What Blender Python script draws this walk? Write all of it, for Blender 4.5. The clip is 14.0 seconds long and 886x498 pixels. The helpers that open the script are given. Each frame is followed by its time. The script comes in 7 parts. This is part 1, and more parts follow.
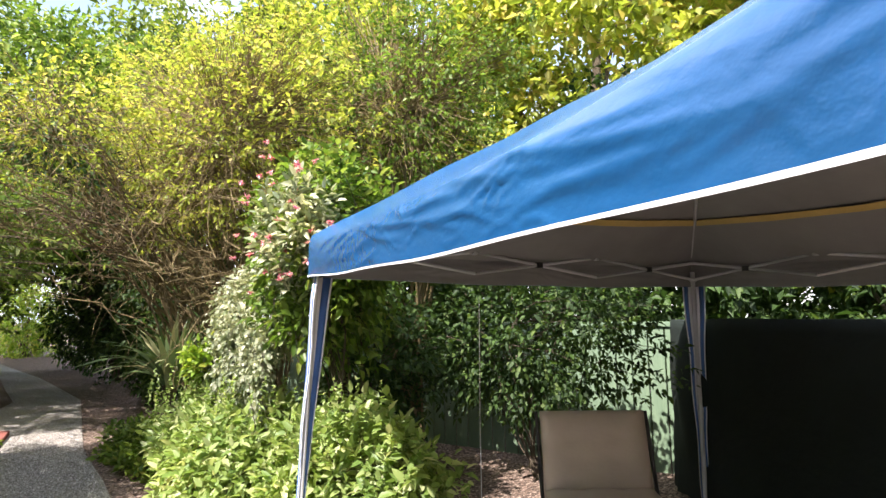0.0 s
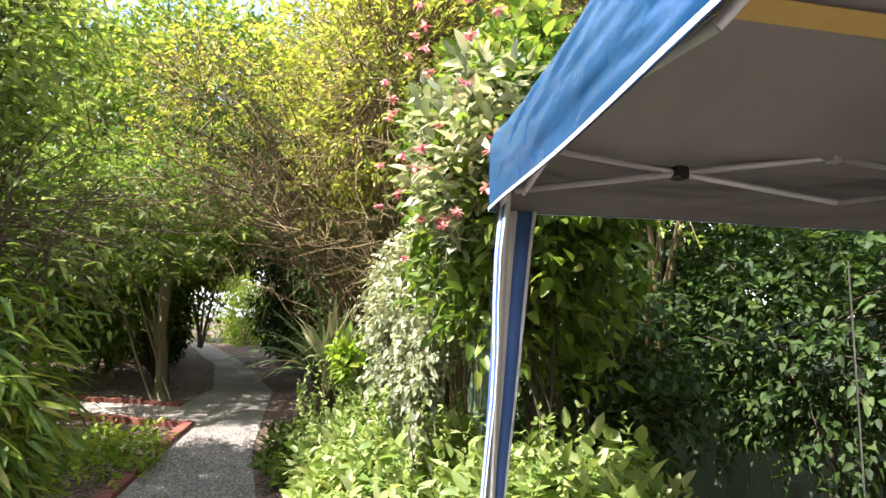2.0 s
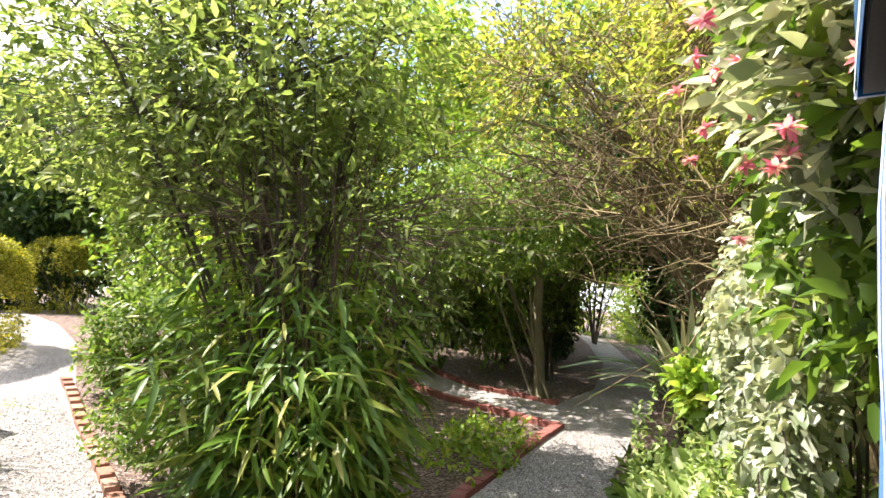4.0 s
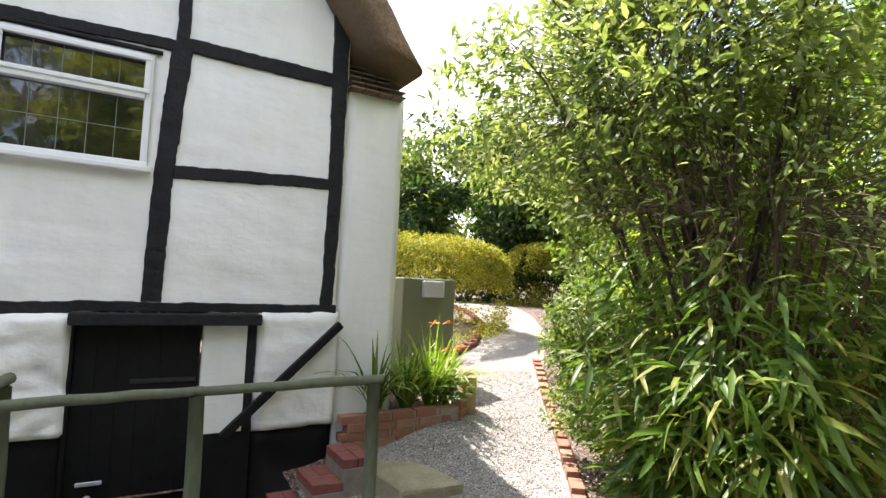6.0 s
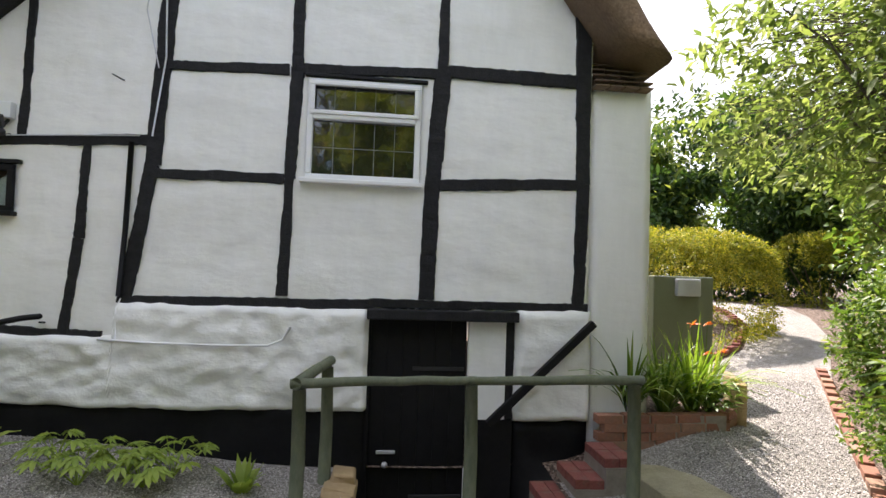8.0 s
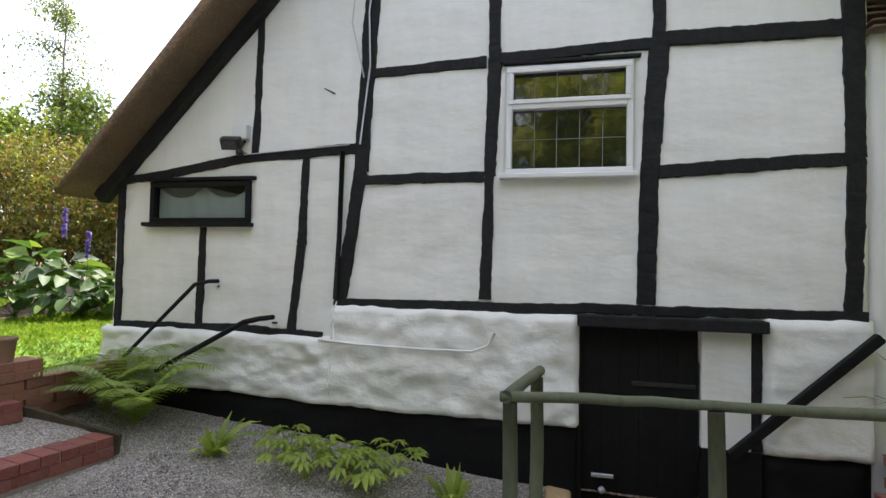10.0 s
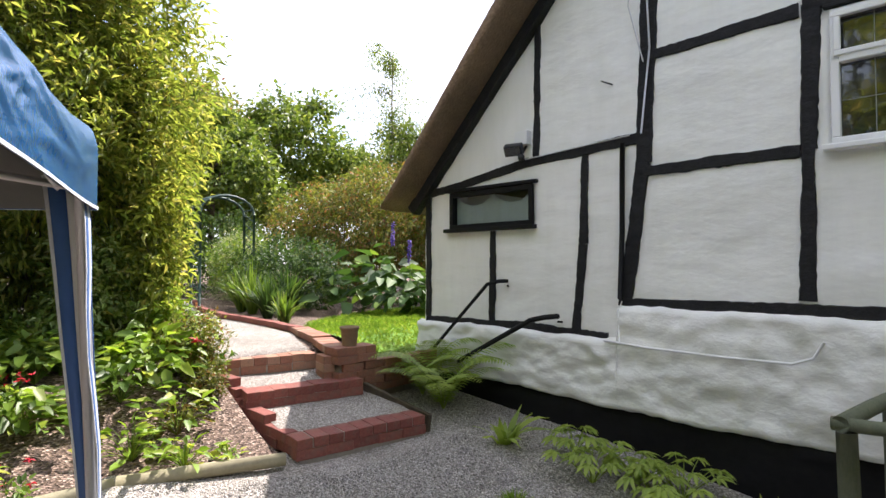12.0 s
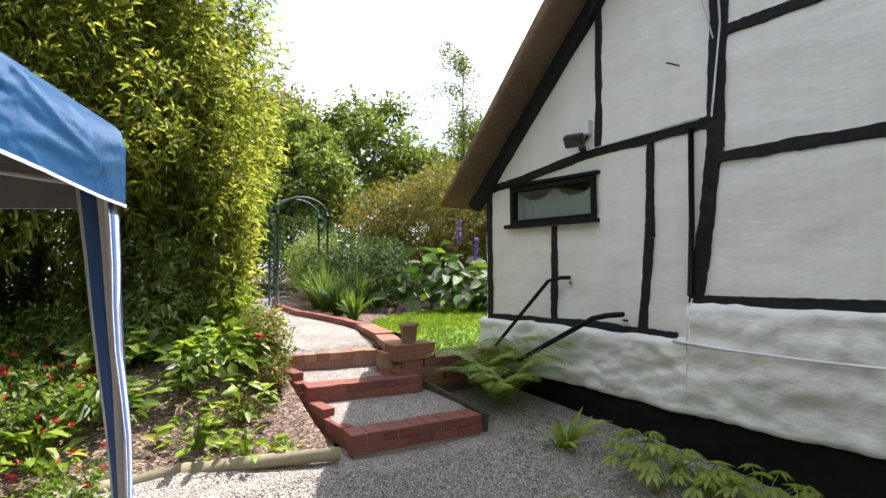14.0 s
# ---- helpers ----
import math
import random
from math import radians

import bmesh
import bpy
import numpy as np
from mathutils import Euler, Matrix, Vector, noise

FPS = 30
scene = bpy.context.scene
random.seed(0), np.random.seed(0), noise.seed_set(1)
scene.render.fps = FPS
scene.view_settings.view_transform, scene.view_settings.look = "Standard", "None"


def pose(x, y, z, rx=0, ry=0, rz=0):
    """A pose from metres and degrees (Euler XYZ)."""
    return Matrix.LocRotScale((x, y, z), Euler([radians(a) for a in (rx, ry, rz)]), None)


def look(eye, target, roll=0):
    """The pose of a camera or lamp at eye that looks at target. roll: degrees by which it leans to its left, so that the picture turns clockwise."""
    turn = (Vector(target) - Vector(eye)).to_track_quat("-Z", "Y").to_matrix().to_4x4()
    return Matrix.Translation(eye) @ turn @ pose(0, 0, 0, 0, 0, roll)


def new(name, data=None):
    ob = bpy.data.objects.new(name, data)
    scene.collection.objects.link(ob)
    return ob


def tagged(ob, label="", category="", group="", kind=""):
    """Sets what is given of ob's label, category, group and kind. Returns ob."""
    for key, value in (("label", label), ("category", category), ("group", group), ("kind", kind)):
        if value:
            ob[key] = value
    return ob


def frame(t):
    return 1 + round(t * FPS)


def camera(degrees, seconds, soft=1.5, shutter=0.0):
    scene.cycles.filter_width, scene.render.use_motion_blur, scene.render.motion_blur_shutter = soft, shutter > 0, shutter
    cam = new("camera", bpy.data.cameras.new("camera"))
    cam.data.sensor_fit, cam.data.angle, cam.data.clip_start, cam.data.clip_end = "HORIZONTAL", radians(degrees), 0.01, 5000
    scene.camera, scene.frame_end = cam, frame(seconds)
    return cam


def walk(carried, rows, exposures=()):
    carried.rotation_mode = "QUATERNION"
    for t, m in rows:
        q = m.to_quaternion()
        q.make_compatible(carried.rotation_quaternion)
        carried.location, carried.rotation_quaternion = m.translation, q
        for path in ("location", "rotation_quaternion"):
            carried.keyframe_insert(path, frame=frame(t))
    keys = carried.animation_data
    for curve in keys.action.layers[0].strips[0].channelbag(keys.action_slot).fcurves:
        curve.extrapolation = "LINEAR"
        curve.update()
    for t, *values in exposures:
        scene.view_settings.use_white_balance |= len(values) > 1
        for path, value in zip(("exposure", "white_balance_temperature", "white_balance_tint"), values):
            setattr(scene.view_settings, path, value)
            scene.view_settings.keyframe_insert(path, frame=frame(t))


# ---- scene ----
cam = camera(78.3, 14.0)
# seconds, place, heading, pitch, roll
ROWS = [
    (0.0, -0.012, 0.014, 1.437, -135.26, 7.34, 0.33),
    (0.5, 0.387, -0.188, 1.383, -127.10, 7.44, -0.22),
    (1.0, 0.730, -0.433, 1.366, -122.75, 7.42, -0.49),
    (1.5, 1.056, -0.661, 1.372, -119.04, 7.34, -0.65),
    (2.0, 1.375, -0.848, 1.356, -116.08, 7.33, -0.99),
    (2.2, 1.482, -0.929, 1.349, -115.20, 7.40, -1.14),
    (4.3, 2.103, -1.408, 1.433, -69.01, 5.51, -2.24),
    (4.5, 2.122, -1.420, 1.432, -65.54, 5.43, -2.36),
    (5.0, 2.169, -1.455, 1.417, -53.85, 4.81, -2.60),
    (5.5, 2.179, -1.479, 1.411, -40.69, 4.14, -2.55),
    (6.0, 2.163, -1.494, 1.406, -30.26, 3.63, -2.62),
    (6.5, 2.144, -1.530, 1.406, -22.56, 3.26, -2.52),
    (7.0, 2.101, -1.553, 1.408, -16.57, 2.95, -2.35),
    (7.5, 2.024, -1.560, 1.415, -11.20, 2.63, -2.12),
    (8.0, 1.957, -1.552, 1.416, -6.25, 2.42, -1.90),
    (8.2, 1.929, -1.556, 1.417, -4.18, 2.35, -1.81),
    (10.3, 1.786, -1.128, 1.432, 16.96, 1.70, -0.93),
    (10.5, 1.805, -1.121, 1.432, 19.75, 1.72, -0.80),
    (11.0, 1.856, -1.075, 1.425, 29.53, 1.73, -0.37),
    (11.5, 1.862, -1.053, 1.419, 37.75, 1.71, -0.14),
    (12.0, 1.861, -1.037, 1.411, 43.89, 1.69, 0.10),
    (12.5, 1.854, -1.020, 1.411, 48.36, 1.65, 0.26),
    (13.0, 1.870, -0.997, 1.410, 51.40, 1.66, 0.44),
    (13.5, 1.907, -0.957, 1.410, 52.74, 1.69, 0.52),
    (14.0, 1.932, -0.834, 1.391, 52.13, 1.60, 0.57),
]
walk(cam, [(t, pose(x, y, z, 90 + pitch, roll, yaw)) for t, x, y, z, yaw, pitch, roll in ROWS],
     [(t, e, 6500, 17) for t, e in ((0.0, 1.76), (1.5, 1.9), (4.5, 2.08), (5.5, 1.95), (6.5, 1.68), (8.2, 1.44), (10.3, 1.44), (14.0, 1.26))])

# ---- world, sun, exposure ----
SUN_AZ, SUN_EL = (-0.2, 0.98), 55.5
world = bpy.data.worlds.new("world")
scene.world = world
world.use_nodes = True
_n = world.node_tree.nodes
_sky = _n.new("ShaderNodeTexSky")
_sky.sky_type = "NISHITA"
_sky.sun_disc = False
_sky.sun_elevation = radians(SUN_EL)
_sky.sun_rotation = math.atan2(SUN_AZ[0], SUN_AZ[1])
_sky.dust_density = 1.2
_wl = world.node_tree.links.new
_wc = _n.new("ShaderNodeTexCoord")
_wm = _n.new("ShaderNodeMapping")
_wm.inputs["Scale"].default_value = (1.0, 1.0, 2.2)
_wn = _n.new("ShaderNodeTexNoise")
_wn.inputs["Scale"].default_value, _wn.inputs["Detail"].default_value = 1.6, 6.0
_wr = _n.new("ShaderNodeValToRGB")
_wr.color_ramp.elements[0].position, _wr.color_ramp.elements[1].position = 0.40, 0.62
_wr.color_ramp.elements[0].color = (0.10, 0.10, 0.10, 1)
_wx = _n.new("ShaderNodeMix")
_wx.data_type = "RGBA"
_wx.inputs[7].default_value = (6.2, 6.45, 6.9, 1)
_wl(_wc.outputs["Generated"], _wm.inputs[0])
_wl(_wm.outputs[0], _wn.inputs["Vector"])
_wl(_wn.outputs["Fac"], _wr.inputs[0])
_wl(_wr.outputs[0], _wx.inputs[0])
_wl(_sky.outputs[0], _wx.inputs[6])
_wl(_wx.outputs[2], _n["Background"].inputs[0])
_n["Background"].inputs[1].default_value = 0.13
sun_data = bpy.data.lights.new("sun", "SUN")
sun_data.energy, sun_data.angle, sun_data.color = 4.2, radians(0.6), (1.0, 0.95, 0.86)
sun = new("sun", sun_data)
_h = math.cos(radians(SUN_EL)) / math.hypot(*SUN_AZ)
sun.matrix_world = look((SUN_AZ[0] * _h * 40, SUN_AZ[1] * _h * 40, math.sin(radians(SUN_EL)) * 40), (0, 0, 0))

# ---- materials ----


def nodes_of(name):
    m = bpy.data.materials.new(name)
    m.use_nodes = True
    t = m.node_tree
    return m, t, t.nodes["Principled BSDF"]


def link(t, a, b):
    t.links.new(a, b)


def ramp(t, fac, stops):
    r = t.nodes.new("ShaderNodeValToRGB")
    while len(r.color_ramp.elements) < len(stops):
        r.color_ramp.elements.new(0.5)
    for e, (p, c) in zip(r.color_ramp.elements, stops):
        e.position, e.color = p, (*c, 1)
    link(t, fac, r.inputs[0])
    return r.outputs[0]


def noise_tex(t, scale, detail=4.0, rough=0.6, coords=None, stretch=None):
    n = t.nodes.new("ShaderNodeTexNoise")
    n.inputs["Scale"].default_value = scale
    n.inputs["Detail"].default_value = detail
    n.inputs["Roughness"].default_value = rough
    c = coords or t.nodes.new("ShaderNodeTexCoord").outputs["Object"]
    if stretch:
        mp = t.nodes.new("ShaderNodeMapping")
        mp.inputs["Scale"].default_value = stretch
        link(t, c, mp.inputs[0])
        c = mp.outputs[0]
    link(t, c, n.inputs["Vector"])
    return n.outputs["Fac"]


def mix_col(t, fac, a, b, mode="MIX"):
    m = t.nodes.new("ShaderNodeMix")
    m.data_type, m.blend_type = "RGBA", mode
    if isinstance(fac, float):
        m.inputs[0].default_value = fac
    else:
        link(t, fac, m.inputs[0])
    for s, v in ((m.inputs[6], a), (m.inputs[7], b)):
        if isinstance(v, tuple):
            s.default_value = (*v, 1)
        else:
            link(t, v, s)
    return m.outputs[2]


def bump(t, p, height, strength=0.5, distance=0.01):
    b = t.nodes.new("ShaderNodeBump")
    b.inputs["Strength"].default_value = strength
    b.inputs["Distance"].default_value = distance
    link(t, height, b.inputs["Height"])
    link(t, b.outputs[0], p.inputs["Normal"])


def plain(name, c1, c2, scale=6.0, rough=0.7, bump_scale=40.0, bump_amt=0.3, metal=0.0, stretch=None, dist=0.005, fine=None):
    """Two tones by a coarse noise, a fine noise over it, and relief."""
    m, t, p = nodes_of(name)
    base = ramp(t, noise_tex(t, scale, 6, 0.65, stretch=stretch), [(0.3, c1), (0.7, c2)])
    f = noise_tex(t, bump_scale, 5, 0.7, stretch=stretch)
    col = mix_col(t, 0.35, base, ramp(t, f, [(0.3, fine[0]), (0.7, fine[1])]) if fine else ramp(t, f, [(0.3, c1), (0.7, c2)]))
    link(t, col, p.inputs["Base Color"])
    p.inputs["Roughness"].default_value = rough
    p.inputs["Metallic"].default_value = metal
    bump(t, p, f, bump_amt, dist)
    return m


def leaf_mat(name, dark, light, accent=None, trans=0.45, gloss=0.45):
    """A leaf: tone differs leaf by leaf, light shines through."""
    m, t, p = nodes_of(name)
    g = t.nodes.new("ShaderNodeNewGeometry")
    stops = [(0.0, dark), (0.75, light)]
    if accent:
        stops.append((0.97, accent))
    col = ramp(t, g.outputs["Random Per Island"], stops)
    patch = ramp(t, noise_tex(t, 1.7, 3), [(0.35, (0.82, 0.8, 0.78)), (0.65, (1.22, 1.1, 1.0))])
    col = mix_col(t, 1.0, col, patch, "MULTIPLY")
    link(t, col, p.inputs["Base Color"])
    p.inputs["Roughness"].default_value = gloss
    tr = t.nodes.new("ShaderNodeBsdfTranslucent")
    link(t, mix_col(t, 1.0, col, (1.4, 1.38, 0.9), "MULTIPLY"), tr.inputs[0])
    mx = t.nodes.new("ShaderNodeMixShader")
    mx.inputs[0].default_value = trans
    link(t, p.outputs[0], mx.inputs[1])
    link(t, tr.outputs[0], mx.inputs[2])
    link(t, mx.outputs[0], t.nodes["Material Output"].inputs[0])
    return m


def gravel_mat():
    m, t, p = nodes_of("gravel")
    co = t.nodes.new("ShaderNodeTexCoord").outputs["Object"]
    v = t.nodes.new("ShaderNodeTexVoronoi")
    v.inputs["Scale"].default_value = 105.0
    link(t, co, v.inputs["Vector"])
    sep = t.nodes.new("ShaderNodeSeparateColor")
    link(t, v.outputs["Color"], sep.inputs[0])
    col = ramp(t, sep.outputs[0], [(0.0, (0.17, 0.155, 0.14)), (0.45, (0.33, 0.31, 0.29)), (0.8, (0.5, 0.475, 0.45)), (1.0, (0.75, 0.72, 0.69))])
    dirt = ramp(t, noise_tex(t, 1.3, 6), [(0.35, (0.8, 0.77, 0.72)), (0.65, (1.05, 1.02, 1.0))])
    link(t, mix_col(t, 1.0, col, dirt, "MULTIPLY"), p.inputs["Base Color"])
    p.inputs["Roughness"].default_value = 0.85
    inv = t.nodes.new("ShaderNodeMath")
    inv.operation = "SUBTRACT"
    inv.inputs[0].default_value = 1.0
    link(t, v.outputs["Distance"], inv.inputs[1])
    bump(t, p, inv.outputs[0], 1.0, 0.012)
    return m


def soil_mat():
    m, t, p = nodes_of("bark_mulch")
    co = t.nodes.new("ShaderNodeTexCoord").outputs["Object"]
    v = t.nodes.new("ShaderNodeTexVoronoi")
    v.inputs["Scale"].default_value = 72.0
    mp = t.nodes.new("ShaderNodeMapping")
    mp.inputs["Scale"].default_value = (1.0, 0.62, 1.0)
    mp.inputs["Rotation"].default_value = (0, 0, 0.6)
    link(t, co, mp.inputs[0])
    link(t, mp.outputs[0], v.inputs["Vector"])
    sep = t.nodes.new("ShaderNodeSeparateColor")
    link(t, v.outputs["Color"], sep.inputs[0])
    col = ramp(t, sep.outputs[0], [(0.0, (0.045, 0.03, 0.022)), (0.5, (0.15, 0.10, 0.075)), (0.85, (0.30, 0.21, 0.165)), (1.0, (0.48, 0.38, 0.31))])
    link(t, col, p.inputs["Base Color"])
    p.inputs["Roughness"].default_value = 0.9
    bump(t, p, v.outputs["Distance"], 1.0, 0.02)
    return m


def plaster_mat(name="white_limewash", lump=4.2, amt=0.5, deep=0.03, stretch=(0.7, 1, 1.4)):
    m, t, p = nodes_of(name)
    co = t.nodes.new("ShaderNodeTexCoord").outputs["Object"]
    big = noise_tex(t, 1.1, 5, 0.6, co, (0.6, 1, 1.4))
    streak = noise_tex(t, 3.0, 6, 0.7, co, (1.4, 1, 0.35))
    col = mix_col(t, big, (0.87, 0.865, 0.84), (0.79, 0.80, 0.77))
    col = mix_col(t, 0.6, col, ramp(t, streak, [(0.3, (0.78, 0.78, 0.75)), (0.6, (0.88, 0.875, 0.855))]), "MIX")
    link(t, col, p.inputs["Base Color"])
    p.inputs["Roughness"].default_value = 0.75
    a = t.nodes.new("ShaderNodeMath")
    a.operation = "MULTIPLY_ADD"
    a.inputs[1].default_value = 0.10
    link(t, noise_tex(t, 60, 5, 0.7, co), a.inputs[0])
    link(t, noise_tex(t, lump, 3, 0.5, co, stretch), a.inputs[2])
    bump(t, p, a.outputs[0], amt, deep)
    return m


def brick_mat(name, ramp_cols):
    m, t, p = nodes_of(name)
    oi = t.nodes.new("ShaderNodeObjectInfo")
    col = ramp(t, oi.outputs["Random"], ramp_cols)
    f = noise_tex(t, 45, 5, 0.7)
    col = mix_col(t, 0.4, col, ramp(t, f, [(0.3, (0.10, 0.035, 0.028)), (0.7, (0.34, 0.13, 0.095))]))
    st = ramp(t, noise_tex(t, 9, 4), [(0.5, (0, 0, 0)), (0.75, (0.5, 0.5, 0.5))])
    col = mix_col(t, st, col, (0.16, 0.14, 0.11))
    link(t, col, p.inputs["Base Color"])
    p.inputs["Roughness"].default_value = 0.85
    bump(t, p, f, 0.5, 0.006)
    return m


def thatch_mat():
    m, t, p = nodes_of("thatch")
    co = t.nodes.new("ShaderNodeTexCoord").outputs["Object"]
    f = noise_tex(t, 30, 6, 0.75, co, (1.0, 6.0, 1.0))
    g = noise_tex(t, 2.0, 4, 0.6, co)
    col = ramp(t, f, [(0.25, (0.10, 0.065, 0.04)), (0.5, (0.26, 0.175, 0.11)), (0.8, (0.45, 0.33, 0.22))])
    col = mix_col(t, 1.0, col, ramp(t, g, [(0.3, (0.7, 0.7, 0.7)), (0.7, (1.1, 1.05, 1.0))]), "MULTIPLY")
    link(t, col, p.inputs["Base Color"])
    p.inputs["Roughness"].default_value = 0.95
    bump(t, p, f, 1.0, 0.03)
    return m


def cloth_mat(name, c1, c2, rough, sheen_trans=0.0):
    m, t, p = nodes_of(name)
    co = t.nodes.new("ShaderNodeTexCoord").outputs["Object"]
    f = noise_tex(t, 2.5, 5, 0.6, co)
    link(t, ramp(t, f, [(0.3, c1), (0.7, c2)]), p.inputs["Base Color"])
    p.inputs["Roughness"].default_value = rough
    bump(t, p, noise_tex(t, 14.0, 4, 0.55, co, (1.0, 0.45, 1.0)), 0.25, 0.015)
    if sheen_trans:
        tr = t.nodes.new("ShaderNodeBsdfTranslucent")
        tr.inputs[0].default_value = (*c2, 1)
        mx = t.nodes.new("ShaderNodeMixShader")
        mx.inputs[0].default_value = sheen_trans
        link(t, p.outputs[0], mx.inputs[1])
        link(t, tr.outputs[0], mx.inputs[2])
        link(t, mx.outputs[0], t.nodes["Material Output"].inputs[0])
    return m


RUBBLE = plaster_mat("limewashed_rubble", 11.0, 0.45, 0.03, (0.8, 1, 1.1))
GRAVEL, SOIL, PLASTER, THATCH = gravel_mat(), soil_mat(), plaster_mat(), thatch_mat()
RED_BRICK = brick_mat("red_brick", [(0.0, (0.19, 0.05, 0.042)), (0.6, (0.26, 0.072, 0.058)), (1.0, (0.30, 0.10, 0.075))])
OLD_BRICK = brick_mat("weathered_brick", [(0.0, (0.24, 0.11, 0.07)), (0.5, (0.36, 0.17, 0.10)), (1.0, (0.45, 0.3, 0.2))])
MORTAR = plain("mortar", (0.20, 0.17, 0.14), (0.34, 0.3, 0.25), 8, 0.95)
TIMBER = plain("black_timber", (0.007, 0.007, 0.008), (0.022, 0.022, 0.024), 9, 0.7, 30, 0.9, stretch=(1, 1, 1), dist=0.012, fine=((0.003, 0.003, 0.004), (0.022, 0.022, 0.024)))
for _m in (TIMBER,):
    _m.node_tree.nodes["Principled BSDF"].inputs["Specular IOR Level"].default_value = 0.3
BLACK = plain("black_paint", (0.003, 0.003, 0.004), (0.009, 0.009, 0.010), 5, 0.65, 20, 0.5)
BLACK.node_tree.nodes["Principled BSDF"].inputs["Specular IOR Level"].default_value = 0.25
RAIL_WOOD = plain("weathered_green_wood", (0.09, 0.11, 0.065), (0.17, 0.18, 0.12), 6, 0.85, 35, 0.7, stretch=(4, 4, 1.2))
LOG_WOOD = plain("weathered_log", (0.22, 0.19, 0.12), (0.36, 0.33, 0.22), 6, 0.9, 35, 0.6)
BARK = plain("bark", (0.06, 0.045, 0.03), (0.14, 0.11, 0.075), 8, 0.95, 40, 1.0, stretch=(3, 3, 1), dist=0.02)
DEAD_TWIG = plain("dead_twig", (0.07, 0.045, 0.03), (0.17, 0.115, 0.075), 6, 0.9, 40, 0.6)
MOSSY = plain("mossy_twig", (0.11, 0.075, 0.04), (0.26, 0.2, 0.09), 6, 0.9, 40, 0.6)
PALE_BARK = plain("smooth_bark", (0.13, 0.12, 0.07), (0.24, 0.21, 0.13), 7, 0.8, 30, 0.6, stretch=(3, 3, 1))
UPVC = plain("white_plastic", (0.78, 0.79, 0.8), (0.84, 0.84, 0.84), 3, 0.35, 60, 0.05)
STONE = plain("mossy_stone", (0.22, 0.2, 0.12), (0.42, 0.37, 0.25), 5, 0.9, 25, 0.9, dist=0.02)
SAND_STONE = plain("sandstone", (0.36, 0.25, 0.13), (0.5, 0.37, 0.21), 5, 0.9, 30, 0.8, dist=0.015)
TILE = plain("roof_tile", (0.09, 0.06, 0.045), (0.22, 0.15, 0.10), 7, 0.9, 30, 0.7)
LAWN = plain("lawn_turf", (0.10, 0.22, 0.025), (0.2, 0.36, 0.05), 3, 0.9, 80, 0.8, dist=0.02)
BLUE = cloth_mat("blue_canopy_cloth", (0.006, 0.075, 0.22), (0.010, 0.098, 0.275), 0.27)
BLUE.node_tree.nodes["Principled BSDF"].inputs["Specular IOR Level"].default_value = 0.9
GREY_CLOTH = cloth_mat("grey_canopy_lining", (0.21, 0.20, 0.20), (0.27, 0.26, 0.255), 0.6)
WHITE_CLOTH = cloth_mat("white_cloth", (0.72, 0.73, 0.76), (0.82, 0.83, 0.85), 0.55)
BLUE_LEG = cloth_mat("blue_leg_cloth", (0.05, 0.13, 0.36), (0.08, 0.18, 0.44), 0.5)
LEAD = plain("window_lead", (0.16, 0.17, 0.16), (0.24, 0.25, 0.24), 5, 0.5, 60, 0.1)
STEEL = plain("painted_steel", (0.5, 0.5, 0.52), (0.62, 0.62, 0.64), 5, 0.4, 60, 0.1, 0.3)
POLE_YELLOW = plain("yellow_pole", (0.5, 0.34, 0.10), (0.62, 0.44, 0.15), 5, 0.5, 40, 0.2)
DARK_PLASTIC = plain("dark_plastic", (0.012, 0.012, 0.013), (0.03, 0.03, 0.03), 8, 0.5, 60, 0.1)
BEIGE = cloth_mat("beige_cushion_cloth", (0.50, 0.42, 0.35), (0.60, 0.51, 0.43), 0.9)
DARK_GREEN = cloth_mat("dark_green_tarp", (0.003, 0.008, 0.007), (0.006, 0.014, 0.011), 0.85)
FENCE_GREEN = plain("green_fence_paint", (0.12, 0.19, 0.12), (0.20, 0.28, 0.18), 4, 0.85, 30, 0.6, stretch=(3, 3, 0.6))
OLIVE = plain("olive_metal", (0.13, 0.145, 0.085), (0.17, 0.185, 0.115), 3, 0.45, 50, 0.1)
TERRACOTTA = plain("clay_pot", (0.25, 0.17, 0.11), (0.36, 0.25, 0.16), 8, 0.9, 40, 0.4)
IRON_GREEN = plain("green_iron", (0.012, 0.04, 0.03), (0.03, 0.075, 0.055), 8, 0.5, 40, 0.2)


def glass_mat():
    m, t, p = nodes_of("window_glass")
    p.inputs["Base Color"].default_value = (0.012, 0.014, 0.012, 1)
    p.inputs["Roughness"].default_value = 0.04
    p.inputs["IOR"].default_value = 2.0
    f = noise_tex(t, 4.0, 2)
    bump(t, p, f, 0.08, 0.02)
    return m


GLASS = glass_mat()


def clear_glass():
    m, t, p = nodes_of("clear_glass")
    tr = t.nodes.new("ShaderNodeBsdfTransparent")
    tr.inputs[0].default_value = (0.93, 0.97, 0.94, 1)
    p.inputs["Base Color"].default_value = (0.02, 0.03, 0.025, 1)
    p.inputs["Roughness"].default_value = 0.05
    mx = t.nodes.new("ShaderNodeMixShader")
    mx.inputs[0].default_value = 0.22
    link(t, tr.outputs[0], mx.inputs[1])
    link(t, p.outputs[0], mx.inputs[2])
    link(t, mx.outputs[0], t.nodes["Material Output"].inputs[0])
    return m


